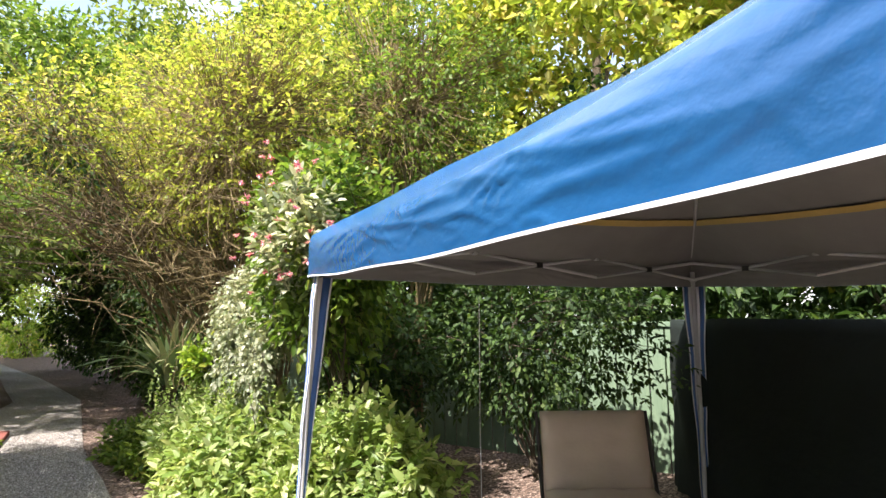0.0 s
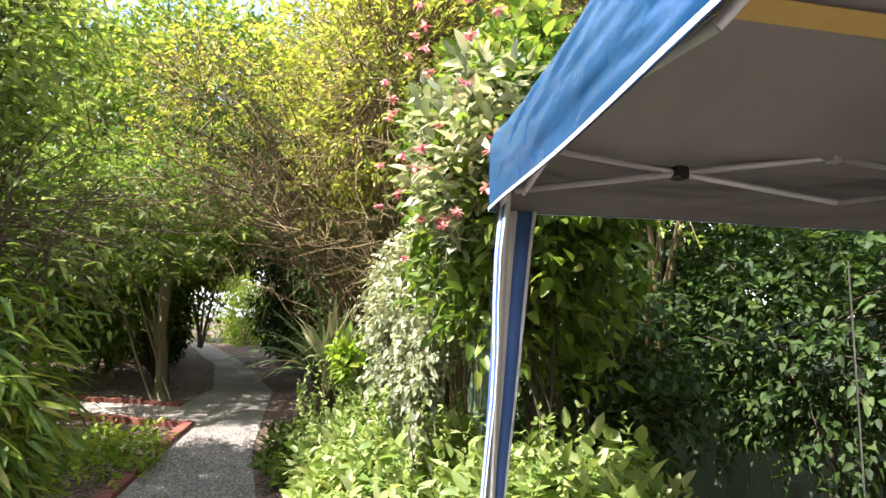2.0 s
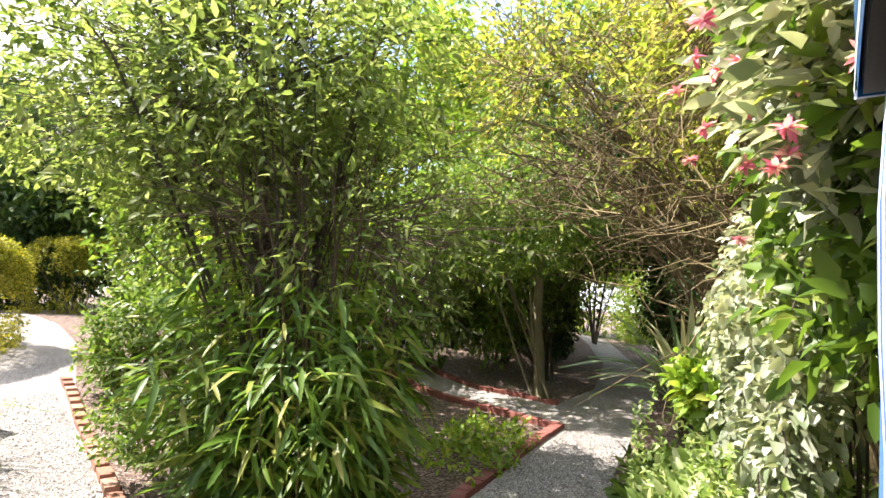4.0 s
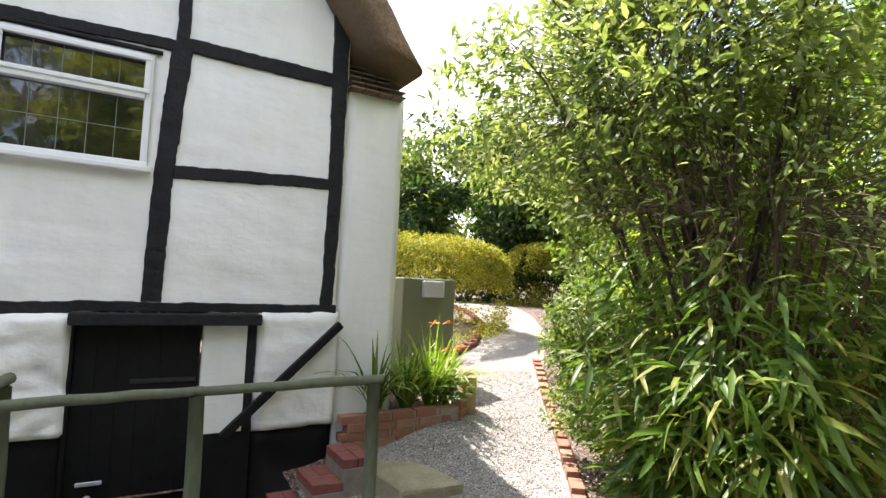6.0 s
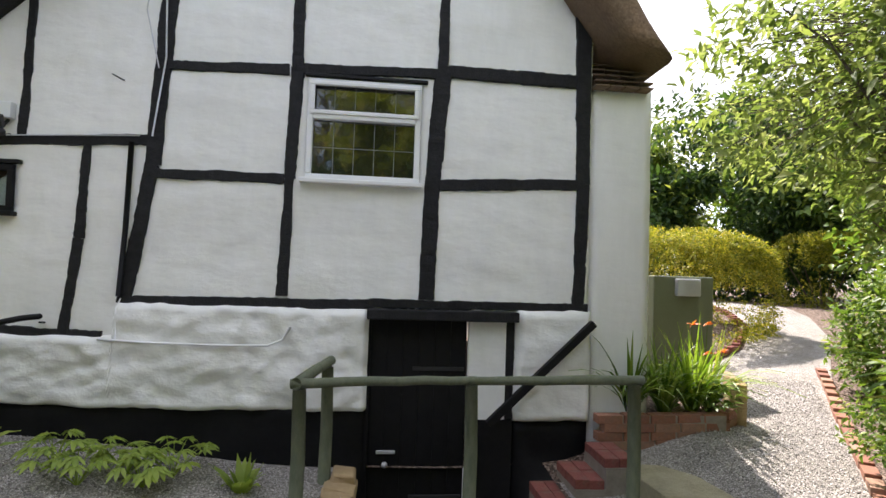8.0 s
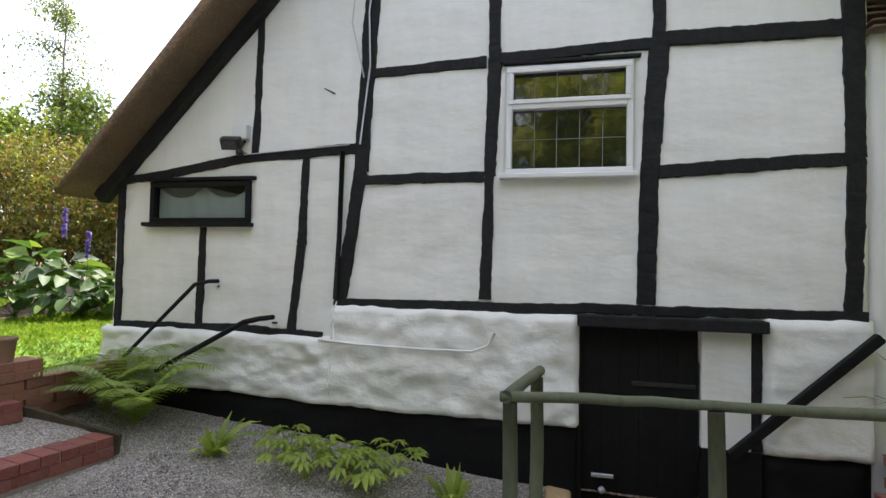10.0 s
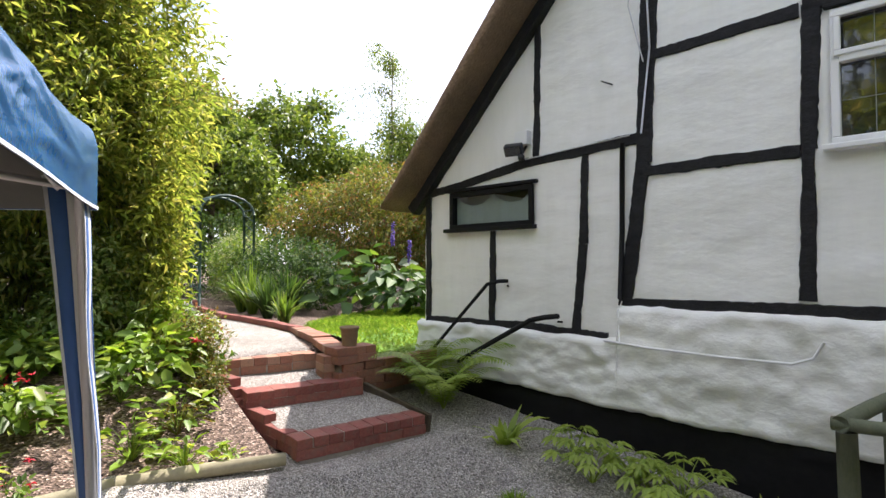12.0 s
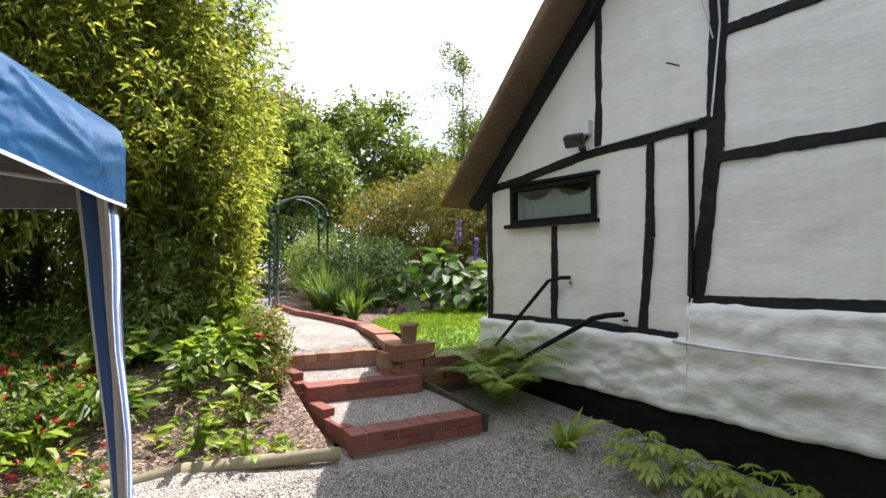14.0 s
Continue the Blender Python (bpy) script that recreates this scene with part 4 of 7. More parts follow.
# ---- rails round the sunken door ----
RAIL = thing("handrail", (1.42, 2.4, float(ground_z(1.42, 2.4))), "weathered green rustic pole handrail round the sunken door", "railing")


def rpart(name, lines, sides=9):
    o = np.array(RAIL.location)
    return tube_part(name, [(np.asarray(p) - o, a, b) for p, a, b in lines], RAIL_WOOD, RAIL, sides=sides)


for x, y, zt in ((1.41, 2.33, 0.575), (2.615, 2.33, 0.615), (3.83, 2.33, 0.635), (1.54, 2.95, 0.62)):
    rpart("post", [([(x, y, float(ground_z(x, y)) - 0.15), (x + 0.01, y, 0.1), (x, y, zt)], 0.052, 0.047)])
rng0 = np.random.default_rng(5)
rpart("rail", [(bend((1.35, 2.33, 0.61), (2.65, 2.33, 0.65), 0.008, 8, 0.004, rng0), 0.036, 0.03)])
rpart("rail", [(bend((2.59, 2.33, 0.645), (3.90, 2.33, 0.665), 0.004, 8, 0.004, rng0), 0.031, 0.037)])
rpart("rail", [(bend((1.39, 2.30, 0.615), (1.56, 3.03, 0.66), 0.0, 5, 0.003, rng0), 0.042, 0.04)])

# ---- pit lining and brick steps ----
for nm, a in (("pit_floor", (1.6, 3.6, 2.4, 3.42, -1.05, -0.92)), ("pit_wall", (1.55, 1.75, 2.4, 3.34, -1.05, -0.36)), ("pit_wall", (1.75, 3.5, 2.35, 2.5, -1.05, -0.34))):
    tagged(part(nm, boxm(*a), STONE), "mossy stone lining of the sunken door", "wall", kind="structure")


def brick_mesh(l, w, h):
    bm = boxm(-l / 2, l / 2, -w / 2, w / 2, -h / 2, h / 2, 0.0035)
    me = bpy.data.meshes.new("brick")
    bm.to_mesh(me)
    bm.free()
    return me


HEADER = brick_mesh(0.119, 0.215, 0.0745)
STRETCHER = brick_mesh(0.231, 0.108, 0.0745)
for me in (HEADER, STRETCHER):
    me.materials.append(RED_BRICK)
HEADER_OLD, STRETCHER_OLD = HEADER.copy(), STRETCHER.copy()
for me in (HEADER_OLD, STRETCHER_OLD):
    me.materials[0] = OLD_BRICK
rb = random.Random(4)


def lay(me, x, y, z, rz, parent, jit=1.0):
    ob = new("brick", me)
    ob.parent = parent
    ob.matrix_parent_inverse = Matrix.Translation(-Vector(parent.location))
    ob.matrix_basis = pose(x + rb.uniform(-1, 1) * 0.003 * jit, y + rb.uniform(-1, 1) * 0.003 * jit, z + rb.uniform(-1, 1) * 0.003 * jit, rb.uniform(-1, 1) * jit, rb.uniform(-1, 1) * jit, rz + rb.uniform(-1.5, 1.5) * jit)
    return ob


def course(parent, p, q, z, pitch, me, turn, follow=False, dz=0.0):
    """Bricks set side by side from p to q."""
    p, q = Vector(p), Vector(q)
    L = (q - p).length
    n = max(1, round(L / pitch))
    a = math.degrees(math.atan2(q.y - p.y, q.x - p.x))
    for k in range(n):
        c = p.lerp(q, (k + 0.5) / n)
        zz = (float(ground_z(c.x, c.y)) + dz) if follow else z
        lay(me, c.x, c.y, zz, a + turn, parent)


def edging(label, pts, me, pitch, turn, dz, group="brick edging"):
    e = thing("brick_edging", (pts[0][0], pts[0][1], float(ground_z(*pts[0]))), label, "edging", group)
    for a, b in zip(pts, pts[1:]):
        course(e, (*a, 0), (*b, 0), 0, pitch, me, turn, True, dz)
    return e


# ---- garden steps ----
def garden_step(left, right, top, back, label, rise, old=False):
    """A two-course brick riser from left to right, with a gravel tread that climbs to the next step."""
    st = thing("garden_step", (*left, top - 0.16), label, "step", "garden steps")
    h, s = (HEADER_OLD, STRETCHER_OLD) if old else (HEADER, STRETCHER)
    l, r = Vector((*left, 0)), Vector((*right, 0))
    n = Vector((l.y - r.y, r.x - l.x, 0)).normalized()
    n = -n if n.x > 0 else n
    course(st, l + n * 0.108, r + n * 0.108, top - 0.037, 0.1215, h, 0)
    course(st, l + n * 0.056, r + n * 0.056, top - 0.113, 0.2335, s, 0)
    o = Vector(st.location)
    bm = bmesh.new()
    w = (r - l).normalized() * 0.02
    for q in (l + w + n * 0.008, r - w + n * 0.008, r - w + n * 0.2, l + w + n * 0.2):
        for z in (top - 0.32, top - 0.006):
            bm.verts.new((q.x - o.x, q.y - o.y, z - o.z))
    bmesh.ops.convex_hull(bm, input=bm.verts)
    part("mortar_bed", bm, MORTAR, st)
    k = 18
    vs = []
    for i in range(k + 1):
        for j in range(k + 1):
            q = l.lerp(r, j / k) + n * (0.2 + (back - 0.2) * i / k)
            z = top - 0.012 + rise * i / k + 0.012 * noise.noise(Vector((q.x * 4, q.y * 4, 0)))
            vs.append((q.x - o.x, q.y - o.y, z - o.z))
    fs = [(i * (k + 1) + j, i * (k + 1) + j + 1, (i + 1) * (k + 1) + j + 1, (i + 1) * (k + 1) + j) for i in range(k) for j in range(k)]
    link_mesh("tread", vs, fs, GRAVEL, st, "gravel-filled tread", True)


garden_step((-1.63, 1.08), (-1.45, 2.19), 0.15, 0.95, "red brick garden step filled with gravel", 0.065)
garden_step((-2.48, 1.12), (-2.265, 2.15), 0.345, 0.72, "red brick garden step filled with gravel", 0.05)
garden_step((-3.115, 1.10), (-2.875, 2.05), 0.53, 0.6, "weathered brick top step below the gravel path", 0.02, True)
side = thing("step_kerb", (-2.0, 1.12, 0.1), "stepped red brick kerb beside the garden steps", "kerb")
for x0, x1, z in ((-1.86, -2.46, 0.15), (-2.17, -2.64, 0.226), (-2.71, -3.1, 0.345), (-2.79, -3.26, 0.421)):
    for c in range(2):
        course(side, (x0 + 0.11 * c, 1.165, 0), (x1, 1.175, 0), z - 0.037 - 0.0755 * c, 0.2335, STRETCHER, 0)
board = thing("timber_board", (-1.9, 2.27, 0.1), "dark weathered board edging beside the steps", "board")
part("plank", boxm(-0.50, 0.42, -0.02, 0.02, -0.12, 0.10, 0.004, pose(0, 0, 0, 0, 9, 0)), BARK, board)
# low wall and pier
wall_low = thing("low_brick_wall", (-2.55, 2.2, 0.2), "weathered low brick wall holding the lawn", "wall")
for z, me in ((0.585, HEADER_OLD),):
    course(wall_low, (-2.52, 1.98, 0), (-2.50, 2.42, 0), z, 0.118, me, 0)
    course(wall_low, (-2.62, 2.10, 0), (-3.25, 2.36, 0), z, 0.118, me, 0)
    course(wall_low, (-3.25, 2.36, 0), (-4.2, 2.66, 0), 0.60, 0.118, me, 0)
for r in range(5):
    z = 0.51 - r * 0.077
    o = 0.11 * (r % 2)
    course(wall_low, (-2.45, 1.98 + o * 0.5, 0), (-2.43, 3.28 if r > 0 else 2.42, 0), z, 0.235, STRETCHER_OLD, 0)
    course(wall_low, (-2.50, 1.95, 0), (-2.76, 2.02, 0), z, 0.235, STRETCHER_OLD, 0)
bm = boxm(-2.61, -2.44, 2.02, 3.3, -0.1, 0.455)
bmesh.ops.create_cube(bm, size=1.0, matrix=Matrix.Translation((-2.525, 2.22, 0.5)) @ Matrix.Diagonal((0.168, 0.4, 0.12, 1)))
bmesh.ops.translate(bm, verts=bm.verts, vec=-Vector(wall_low.location))
part("mortar_bed", bm, MORTAR, wall_low)

# brick edging along the beds and paths
edging("red brick edging of the upper gravel path", [(-3.2, 1.1), (-4.5, 1.3), (-5.8, 1.64), (-7.8, 2.14), (-9.6, 2.74), (-12.0, 3.95)], STRETCHER, 0.235, 0, 0.05)
edging("red brick edging round the upper flower bed", [(-4.2, 2.66), (-4.9, 2.74), (-5.5, 2.76), (-6.6, 2.78), (-8.5, 3.2), (-10.2, 3.75)], STRETCHER, 0.235, 0, 0.06)
edging("red brick edging of the bamboo bed", [(4.75, -0.52), (6.26, -0.46), (8.62, -1.08)], HEADER, 0.118, 90, 0.03)
edging("red brick edging of the bamboo bed", [(8.62, -1.08), (9.35, 0.4), (10.9, 2.4)], STRETCHER, 0.235, 0, 0.03)
edging("orange brick edging beside the gravel path", [(4.55, 0.75), (5.15, 1.45), (5.75, 2.3), (6.65, 3.6), (7.65, 5.0)], STRETCHER_OLD, 0.235, 0, 0.03)
edging("red brick edging below the shade trees", [(9.75, -1.02), (10.15, 0.15), (11.6, 2.0)], STRETCHER, 0.235, 0, 0.03)
edging("curved red brick edging below the golden hedge", [(5.9, 5.5), (7.4, 6.35), (8.5, 7.75), (9.1, 9.2), (9.3, 10.6)], STRETCHER, 0.235, 0, 0.04)

# steps down to the door
down = thing("door_steps", (3.6, 2.95, -0.6), "red brick steps down to the sunken door", "steps")
for k in range(4):
    x0, z = 3.98 - k * 0.24, -0.04 - k * 0.165
    for r in range(2):
        for c in range(2):
            lay(HEADER, x0 - 0.06 - c * 0.1215, 2.72 + r * 0.22, z, 0, down)
    bm = boxm(x0 - 0.235, x0 + 0.005, 2.6, 3.06, z - 0.3, z - 0.036)
    bmesh.ops.translate(bm, verts=bm.verts, vec=-Vector(down.location))
    part("riser", bm, MORTAR, down)
slab = thing("stone_slab", (4.2, 2.75, -0.2), "worn mossy stone slab at the head of the steps", "stone")
bm = boxm(-0.2, 0.34, -0.5, 0.18, -0.2, 0.05, 0.03)
for v in bm.verts:
    v.co += Vector((noise.noise(v.co * 3), noise.noise(v.co * 3 + Vector((3, 1, 2))), 0.3 * noise.noise(v.co * 5 + Vector((1, 7, 2))))) * 0.11
part("slab", bm, STONE, slab, smooth=False)
planter = thing("brick_planter", (4.5, 3.2, -0.1), "low brick planter with day lilies against the cottage", "planter")
for r in range(4):
    z = 0.16 - r * 0.077
    me = STRETCHER_OLD
    o = 0.06 * (r % 2)
    course(planter, (3.88 + o, 3.18, 0), (5.14 + o * 0.4, 3.22, 0), z, 0.235, me, 0)
    course(planter, (5.16, 3.26, 0), (5.42, 3.5, 0), z + 0.01, 0.235, me, 0)
bm = boxm(3.95, 5.12, 3.16, 3.21, -0.3, 0.185)
bmesh.ops.translate(bm, verts=bm.verts, vec=-Vector(planter.location))
part("mortar_bed", bm, MORTAR, planter)
st = thing("planter_stone", (5.5, 3.62, 0.0), "upright sandstone slab edging the planter", "stone")
bm = boxm(-0.06, 0.06, -0.24, 0.3, -0.25, 0.46, 0.05, pose(0, 0, 0, 4, 0, -20))
for v in bm.verts:
    v.co += Vector((noise.noise(v.co * 6), noise.noise(v.co * 6 + Vector((3, 1, 2))), noise.noise(v.co * 5 + Vector((1, 7, 2))))) * 0.035
part("slab", bm, SAND_STONE, st)
tagged(link_mesh("planter_soil", [(3.95, 3.22, 0.15), (5.12, 3.27, 0.15), (5.42, 3.6, 0.18), (5.45, 4.3, 0.2), (4.4, 4.4, 0.2), (3.95, 3.5, 0.15)], [(0, 1, 2, 3, 4, 5)], SOIL), "dark soil in the brick planter", "soil", kind="structure")
boiler = thing("boiler_cabinet", (5.55, 5.0, 0.1), "olive green outdoor boiler cabinet with a flue guard", "cabinet")
part("body", boxm(-0.32, 0.45, -0.25, 0.35, 0.0, 1.36, 0.02), OLIVE, boiler)
fl = part("flue_guard", boxm(-0.06, 0.24, -0.33, -0.25, 1.12, 1.33, 0.015), STEEL, boiler, "white metal flue guard")
for k in range(7):
    part("guard_wire", boxm(0.04, 0.22, -0.337, -0.331, 1.14 + k * 0.026, 1.146 + k * 0.026), STEEL, fl)
# log edging
for a, b in (((-1.62, 0.98), (-1.98, 0.02)), ((-1.98, 0.0), (-1.95, -0.8))):
    lg = thing("log_edging", (a[0], a[1], 0.03), "weathered round log edging the flower bed", "log", "log edging")
    tube_part("log", [([(0, 0, 0.02), ((b[0] - a[0]) / 2, (b[1] - a[1]) / 2, 0.025), (b[0] - a[0], b[1] - a[1], 0.02)], 0.045, 0.05)], LOG_WOOD, lg, sides=10)

# ---- fixtures of the cottage ----


def fixture(name, label, category, at):
    return thing(name, at, label, category)


for nm, pts, r in (("sloping handrail", [(2.92, 3.2, 0.10), (3.86, 3.2, 1.0)], 0.024), ("sloping handrail", [(-2.33, 3.18, 0.52), (-1.60, 3.2, 1.22), (-1.50, 3.26, 1.25), (-1.47, 3.36, 1.25)], 0.019),
                   ("sloping handrail", [(-1.86, 3.05, 0.44), (-1.0, 3.08, 0.91), (-0.88, 3.12, 0.94), (-0.85, 3.3, 0.94)], 0.024)):
    h = fixture("wall_handrail", "black sloping metal handrail fixed to the cottage wall", "handrail", pts[0])
    o = np.array(pts[0])
    if len(pts) == 2:
        d = Vector(pts[1]) - Vector(pts[0])
        a = math.degrees(math.atan2(d.z, d.x))
        part("rail", boxm(0, d.length, -0.035, 0.03, -0.035, 0.035, 0.01, pose(0, 0, 0, 0, -a, 0)), BLACK, h)
    else:
        tube_part("rail", [(np.array(pts) - o, r, r)], BLACK, h, sides=8)
    q = np.array(pts[-1]) - o if len(pts) > 2 else (np.array(pts[1]) - o) * 0.78
    tube_part("bracket", [([q + (0, 0.0, -0.05), q + (0, 0.09, -0.06), q + (0, 0.16, -0.06)], 0.01, 0.01)], BLACK, h, sides=6)

lamp = fixture("security_light", "black floodlight with motion sensor and white junction box", "lamp", (-1.25, WY - 0.03, 2.52))
part("junction_box", boxm(-0.075, 0.075, -0.05, 0.03, 0.06, 0.20, 0.012), UPVC, lamp, "white junction box")
part("lamp_head", boxm(-0.13, 0.05, -0.03, 0.05, -0.05, 0.06, 0.012, pose(0.0, -0.10, 0.0, 35, 0, 15)), DARK_PLASTIC, lamp)
part("glass", boxm(-0.118, 0.038, -0.036, -0.031, -0.038, 0.048, 0.0, pose(0.0, -0.10, 0.0, 35, 0, 15)), GLASS, lamp)
sens = bmesh.new()
bmesh.ops.create_uvsphere(sens, u_segments=12, v_segments=8, radius=0.035, matrix=pose(0.03, -0.08, -0.07))
part("sensor", sens, DARK_PLASTIC, lamp, smooth=True)
tube_part("bracket", [([(0.0, -0.09, -0.01), (0.02, -0.05, -0.02), (0.02, 0.03, 0.07)], 0.014, 0.014)], DARK_PLASTIC, lamp, sides=6)
for lab, pts, r, m in (("thin white cable clipped along the wall", [(-0.38, 3.27, 0.765), (0.0, 3.25, 0.745), (0.6, 3.245, 0.735), (1.0, 3.245, 0.74), (1.12, 3.25, 0.79), (1.18, 3.26, 0.90)], 0.011, UPVC),
                       ("thin white cable on the wall", [(-0.25, 3.345, 1.1), (-0.25, 3.27, 1.02), (-0.24, 3.27, 0.76)], 0.006, UPVC),
                       ("grey cable beside the leaning post", [(0.09, 3.33, 4.4), (0.0, 3.33, 3.7), (0.02, 3.33, 3.2), (-0.06, 3.33, 2.5)], 0.008, STEEL),
                       ("loose grey cable below the thatch", [(0.05, 3.2, 4.5), (-0.12, 3.3, 3.9), (-0.16, 3.33, 3.6), (-0.04, 3.34, 3.1)], 0.006, STEEL),
                       ("cable along the low beam", [(-1.22, 3.33, 2.44), (-0.7, 3.325, 2.47), (-0.16, 3.33, 2.50)], 0.006, STEEL),
                       ("black downpipe beside the post", [(-0.225, 3.33, 2.44), (-0.235, 3.33, 1.7), (-0.26, 3.33, 1.12)], 0.022, BLACK)):
    c = fixture("cable" if "cable" in lab else "pipe", lab, "cable" if "cable" in lab else "pipe", pts[0])
    tube_part("run", [(np.array(pts) - np.array(pts[0]), r, r)], m, c, sides=6)
hook = fixture("wall_hook", "small rusty hook in the plaster", "hook", (-0.33, WY, 2.98))
tube_part("shank", [([(0, 0, 0), (-0.03, -0.06, 0.01), (-0.07, -0.07, 0.03)], 0.008, 0.006)], DARK_PLASTIC, hook)
curtain = bmesh.new()
prev = None
for k in range(31):
    x = -2.2 + k * 0.034
    cur = [curtain.verts.new((x, WY + 0.05 + 0.012 * math.sin(k * 1.3), z)) for z in (1.85, 2.15 - 0.1 * abs(math.sin(k * 0.21)))]
    if prev:
        curtain.faces.new((prev[0], cur[0], cur[1], prev[1]))
    prev = cur
bmesh.ops.translate(curtain, verts=curtain.verts, vec=-Vector((-1.7, WY + 0.05, 1.85)))
cu = fixture("net_curtain", "white lace net curtain behind the small window", "curtain", (-1.7, WY + 0.05, 1.85))
part("net", curtain, WHITE_CLOTH, cu, smooth=True)

pot = thing("flower_pot", (-2.53, 2.2, 0.622), "empty clay flower pot on the low brick wall", "pot")
bm = bmesh.new()
prof = [(0.0, 0.0), (0.085, 0.0), (0.088, 0.01), (0.108, 0.20), (0.118, 0.202), (0.12, 0.235), (0.108, 0.237), (0.102, 0.20), (0.08, 0.03), (0.0, 0.03)]
rings = [[bm.verts.new((0.8 * r * math.cos(2 * math.pi * s / 24), 0.8 * r * math.sin(2 * math.pi * s / 24), 0.8 * z)) for s in range(24)] for r, z in prof[1:-1]]
for a, b in zip(rings, rings[1:]):
    for s in range(24):
        bm.faces.new((a[s], a[(s + 1) % 24], b[(s + 1) % 24], b[s]))
bm.faces.new(rings[0])
bm.faces.new(rings[-1])
part("pot", bm, TERRACOTTA, pot, smooth=True)
for x, y, z, s in ((1.70, 2.95, -0.26, 0.10), (1.68, 2.86, -0.36, 0.14), (1.66, 2.72, -0.37, 0.13)):
    sn = thing("stone", (x, y, z), "rough pale stone at the corner of the door pit", "stone", "pit stones")
    bm = boxm(-s, s, -s * 0.9, s * 0.9, -s * 0.6, s * 0.6, s * 0.25)
    for v in bm.verts:
        v.co += Vector((noise.noise(v.co * 9), noise.noise(v.co * 9 + Vector((3, 1, 2))), noise.noise(v.co * 8))) * 0.03
    part("rock", bm, SAND_STONE, sn)

# ---- things by the gazebo ----
chair = thing("garden_chair", (1.55, -2.87, 0.0), "beige buttoned cushion on a reclining garden chair", "chair")
CH = pose(0, 0, 0, 0, 0, 225)


def cushion(w, h, d):
    n, m = 16, 20
    bm = bmesh.new()
    g = {}
    for f in (0, 1):
        for i in range(n + 1):
            for j in range(m + 1):
                u, v = i / n, j / m
                e = min(u, 1 - u, v, 1 - v)
                puff = d * (0.35 + 0.65 * min(1, e * 7) ** 0.5)
                btn = min(math.hypot((u - a) * w, (v - b) * h) for a in (0.3, 0.7) for b in (0.2, 0.45, 0.7, 0.9))
                puff -= 0.022 * math.exp(-(btn / 0.05) ** 2)
                g[f, i, j] = bm.verts.new(((u - 0.5) * w, (-puff if f == 0 else puff) / 2, v * h))
    for f in (0, 1):
        for i in range(n):
            for j in range(m):
                bm.faces.new((g[f, i, j], g[f, i + 1, j], g[f, i + 1, j + 1], g[f, i, j + 1]))
    for i in range(n):
        for j in (0, m):
            bm.faces.new((g[0, i, j], g[0, i + 1, j], g[1, i + 1, j], g[1, i, j]))
    for j in range(m):
        for i in (0, n):
            bm.faces.new((g[0, i, j], g[0, i, j + 1], g[1, i, j + 1], g[1, i, j]))
    return bm


for nm, m, h in (("back_cushion", pose(0, 0.22, 0.36, -14, 0, 0), 0.52), ("seat_cushion", pose(0, -0.28, 0.36, -84, 0, 0), 0.5)):
    bm = cushion(0.64, h, 0.11)
    bmesh.ops.transform(bm, matrix=CH @ m, verts=bm.verts)
    part(nm, bm, BEIGE, chair, "beige buttoned cushion", True)
for sx in (-0.34, 0.34):
    lines = [[(sx, 0.18, 0.3), (sx, 0.36, 0.86)], [(sx, -0.3, 0.3), (sx, 0.2, 0.32)], [(sx, -0.28, 0.32), (sx, 0.3, 0.0)], [(sx, 0.2, 0.32), (sx, -0.3, 0.0)]]
    for ln in lines:
        tube_part("frame_bar", [([CH @ Vector(q) for q in ln], 0.012, 0.012)], DARK_PLASTIC, chair, sides=6)
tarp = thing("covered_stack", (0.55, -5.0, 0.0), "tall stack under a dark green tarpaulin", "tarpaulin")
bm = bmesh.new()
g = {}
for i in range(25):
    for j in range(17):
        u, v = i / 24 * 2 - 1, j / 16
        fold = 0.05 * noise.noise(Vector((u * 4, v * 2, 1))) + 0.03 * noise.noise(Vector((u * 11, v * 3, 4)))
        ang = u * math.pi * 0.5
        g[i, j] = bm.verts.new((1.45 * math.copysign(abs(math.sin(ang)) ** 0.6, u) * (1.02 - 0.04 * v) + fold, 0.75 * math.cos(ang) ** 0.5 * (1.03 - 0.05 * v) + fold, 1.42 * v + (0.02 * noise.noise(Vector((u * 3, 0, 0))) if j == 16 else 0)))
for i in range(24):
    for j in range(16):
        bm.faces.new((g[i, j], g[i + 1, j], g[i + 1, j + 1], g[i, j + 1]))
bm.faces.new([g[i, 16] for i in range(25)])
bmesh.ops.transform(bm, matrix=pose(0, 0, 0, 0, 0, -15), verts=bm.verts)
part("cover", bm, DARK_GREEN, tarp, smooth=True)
cord = thing("hanging_cord", (2.3, -2.65, 1.55), "thin pale guy cord hanging from the gazebo", "cord")
tube_part("cord", [([(0, 0, 0), (0.005, 0, -0.7), (0, 0, -1.5)], 0.003, 0.003)], UPVC, cord, sides=4)


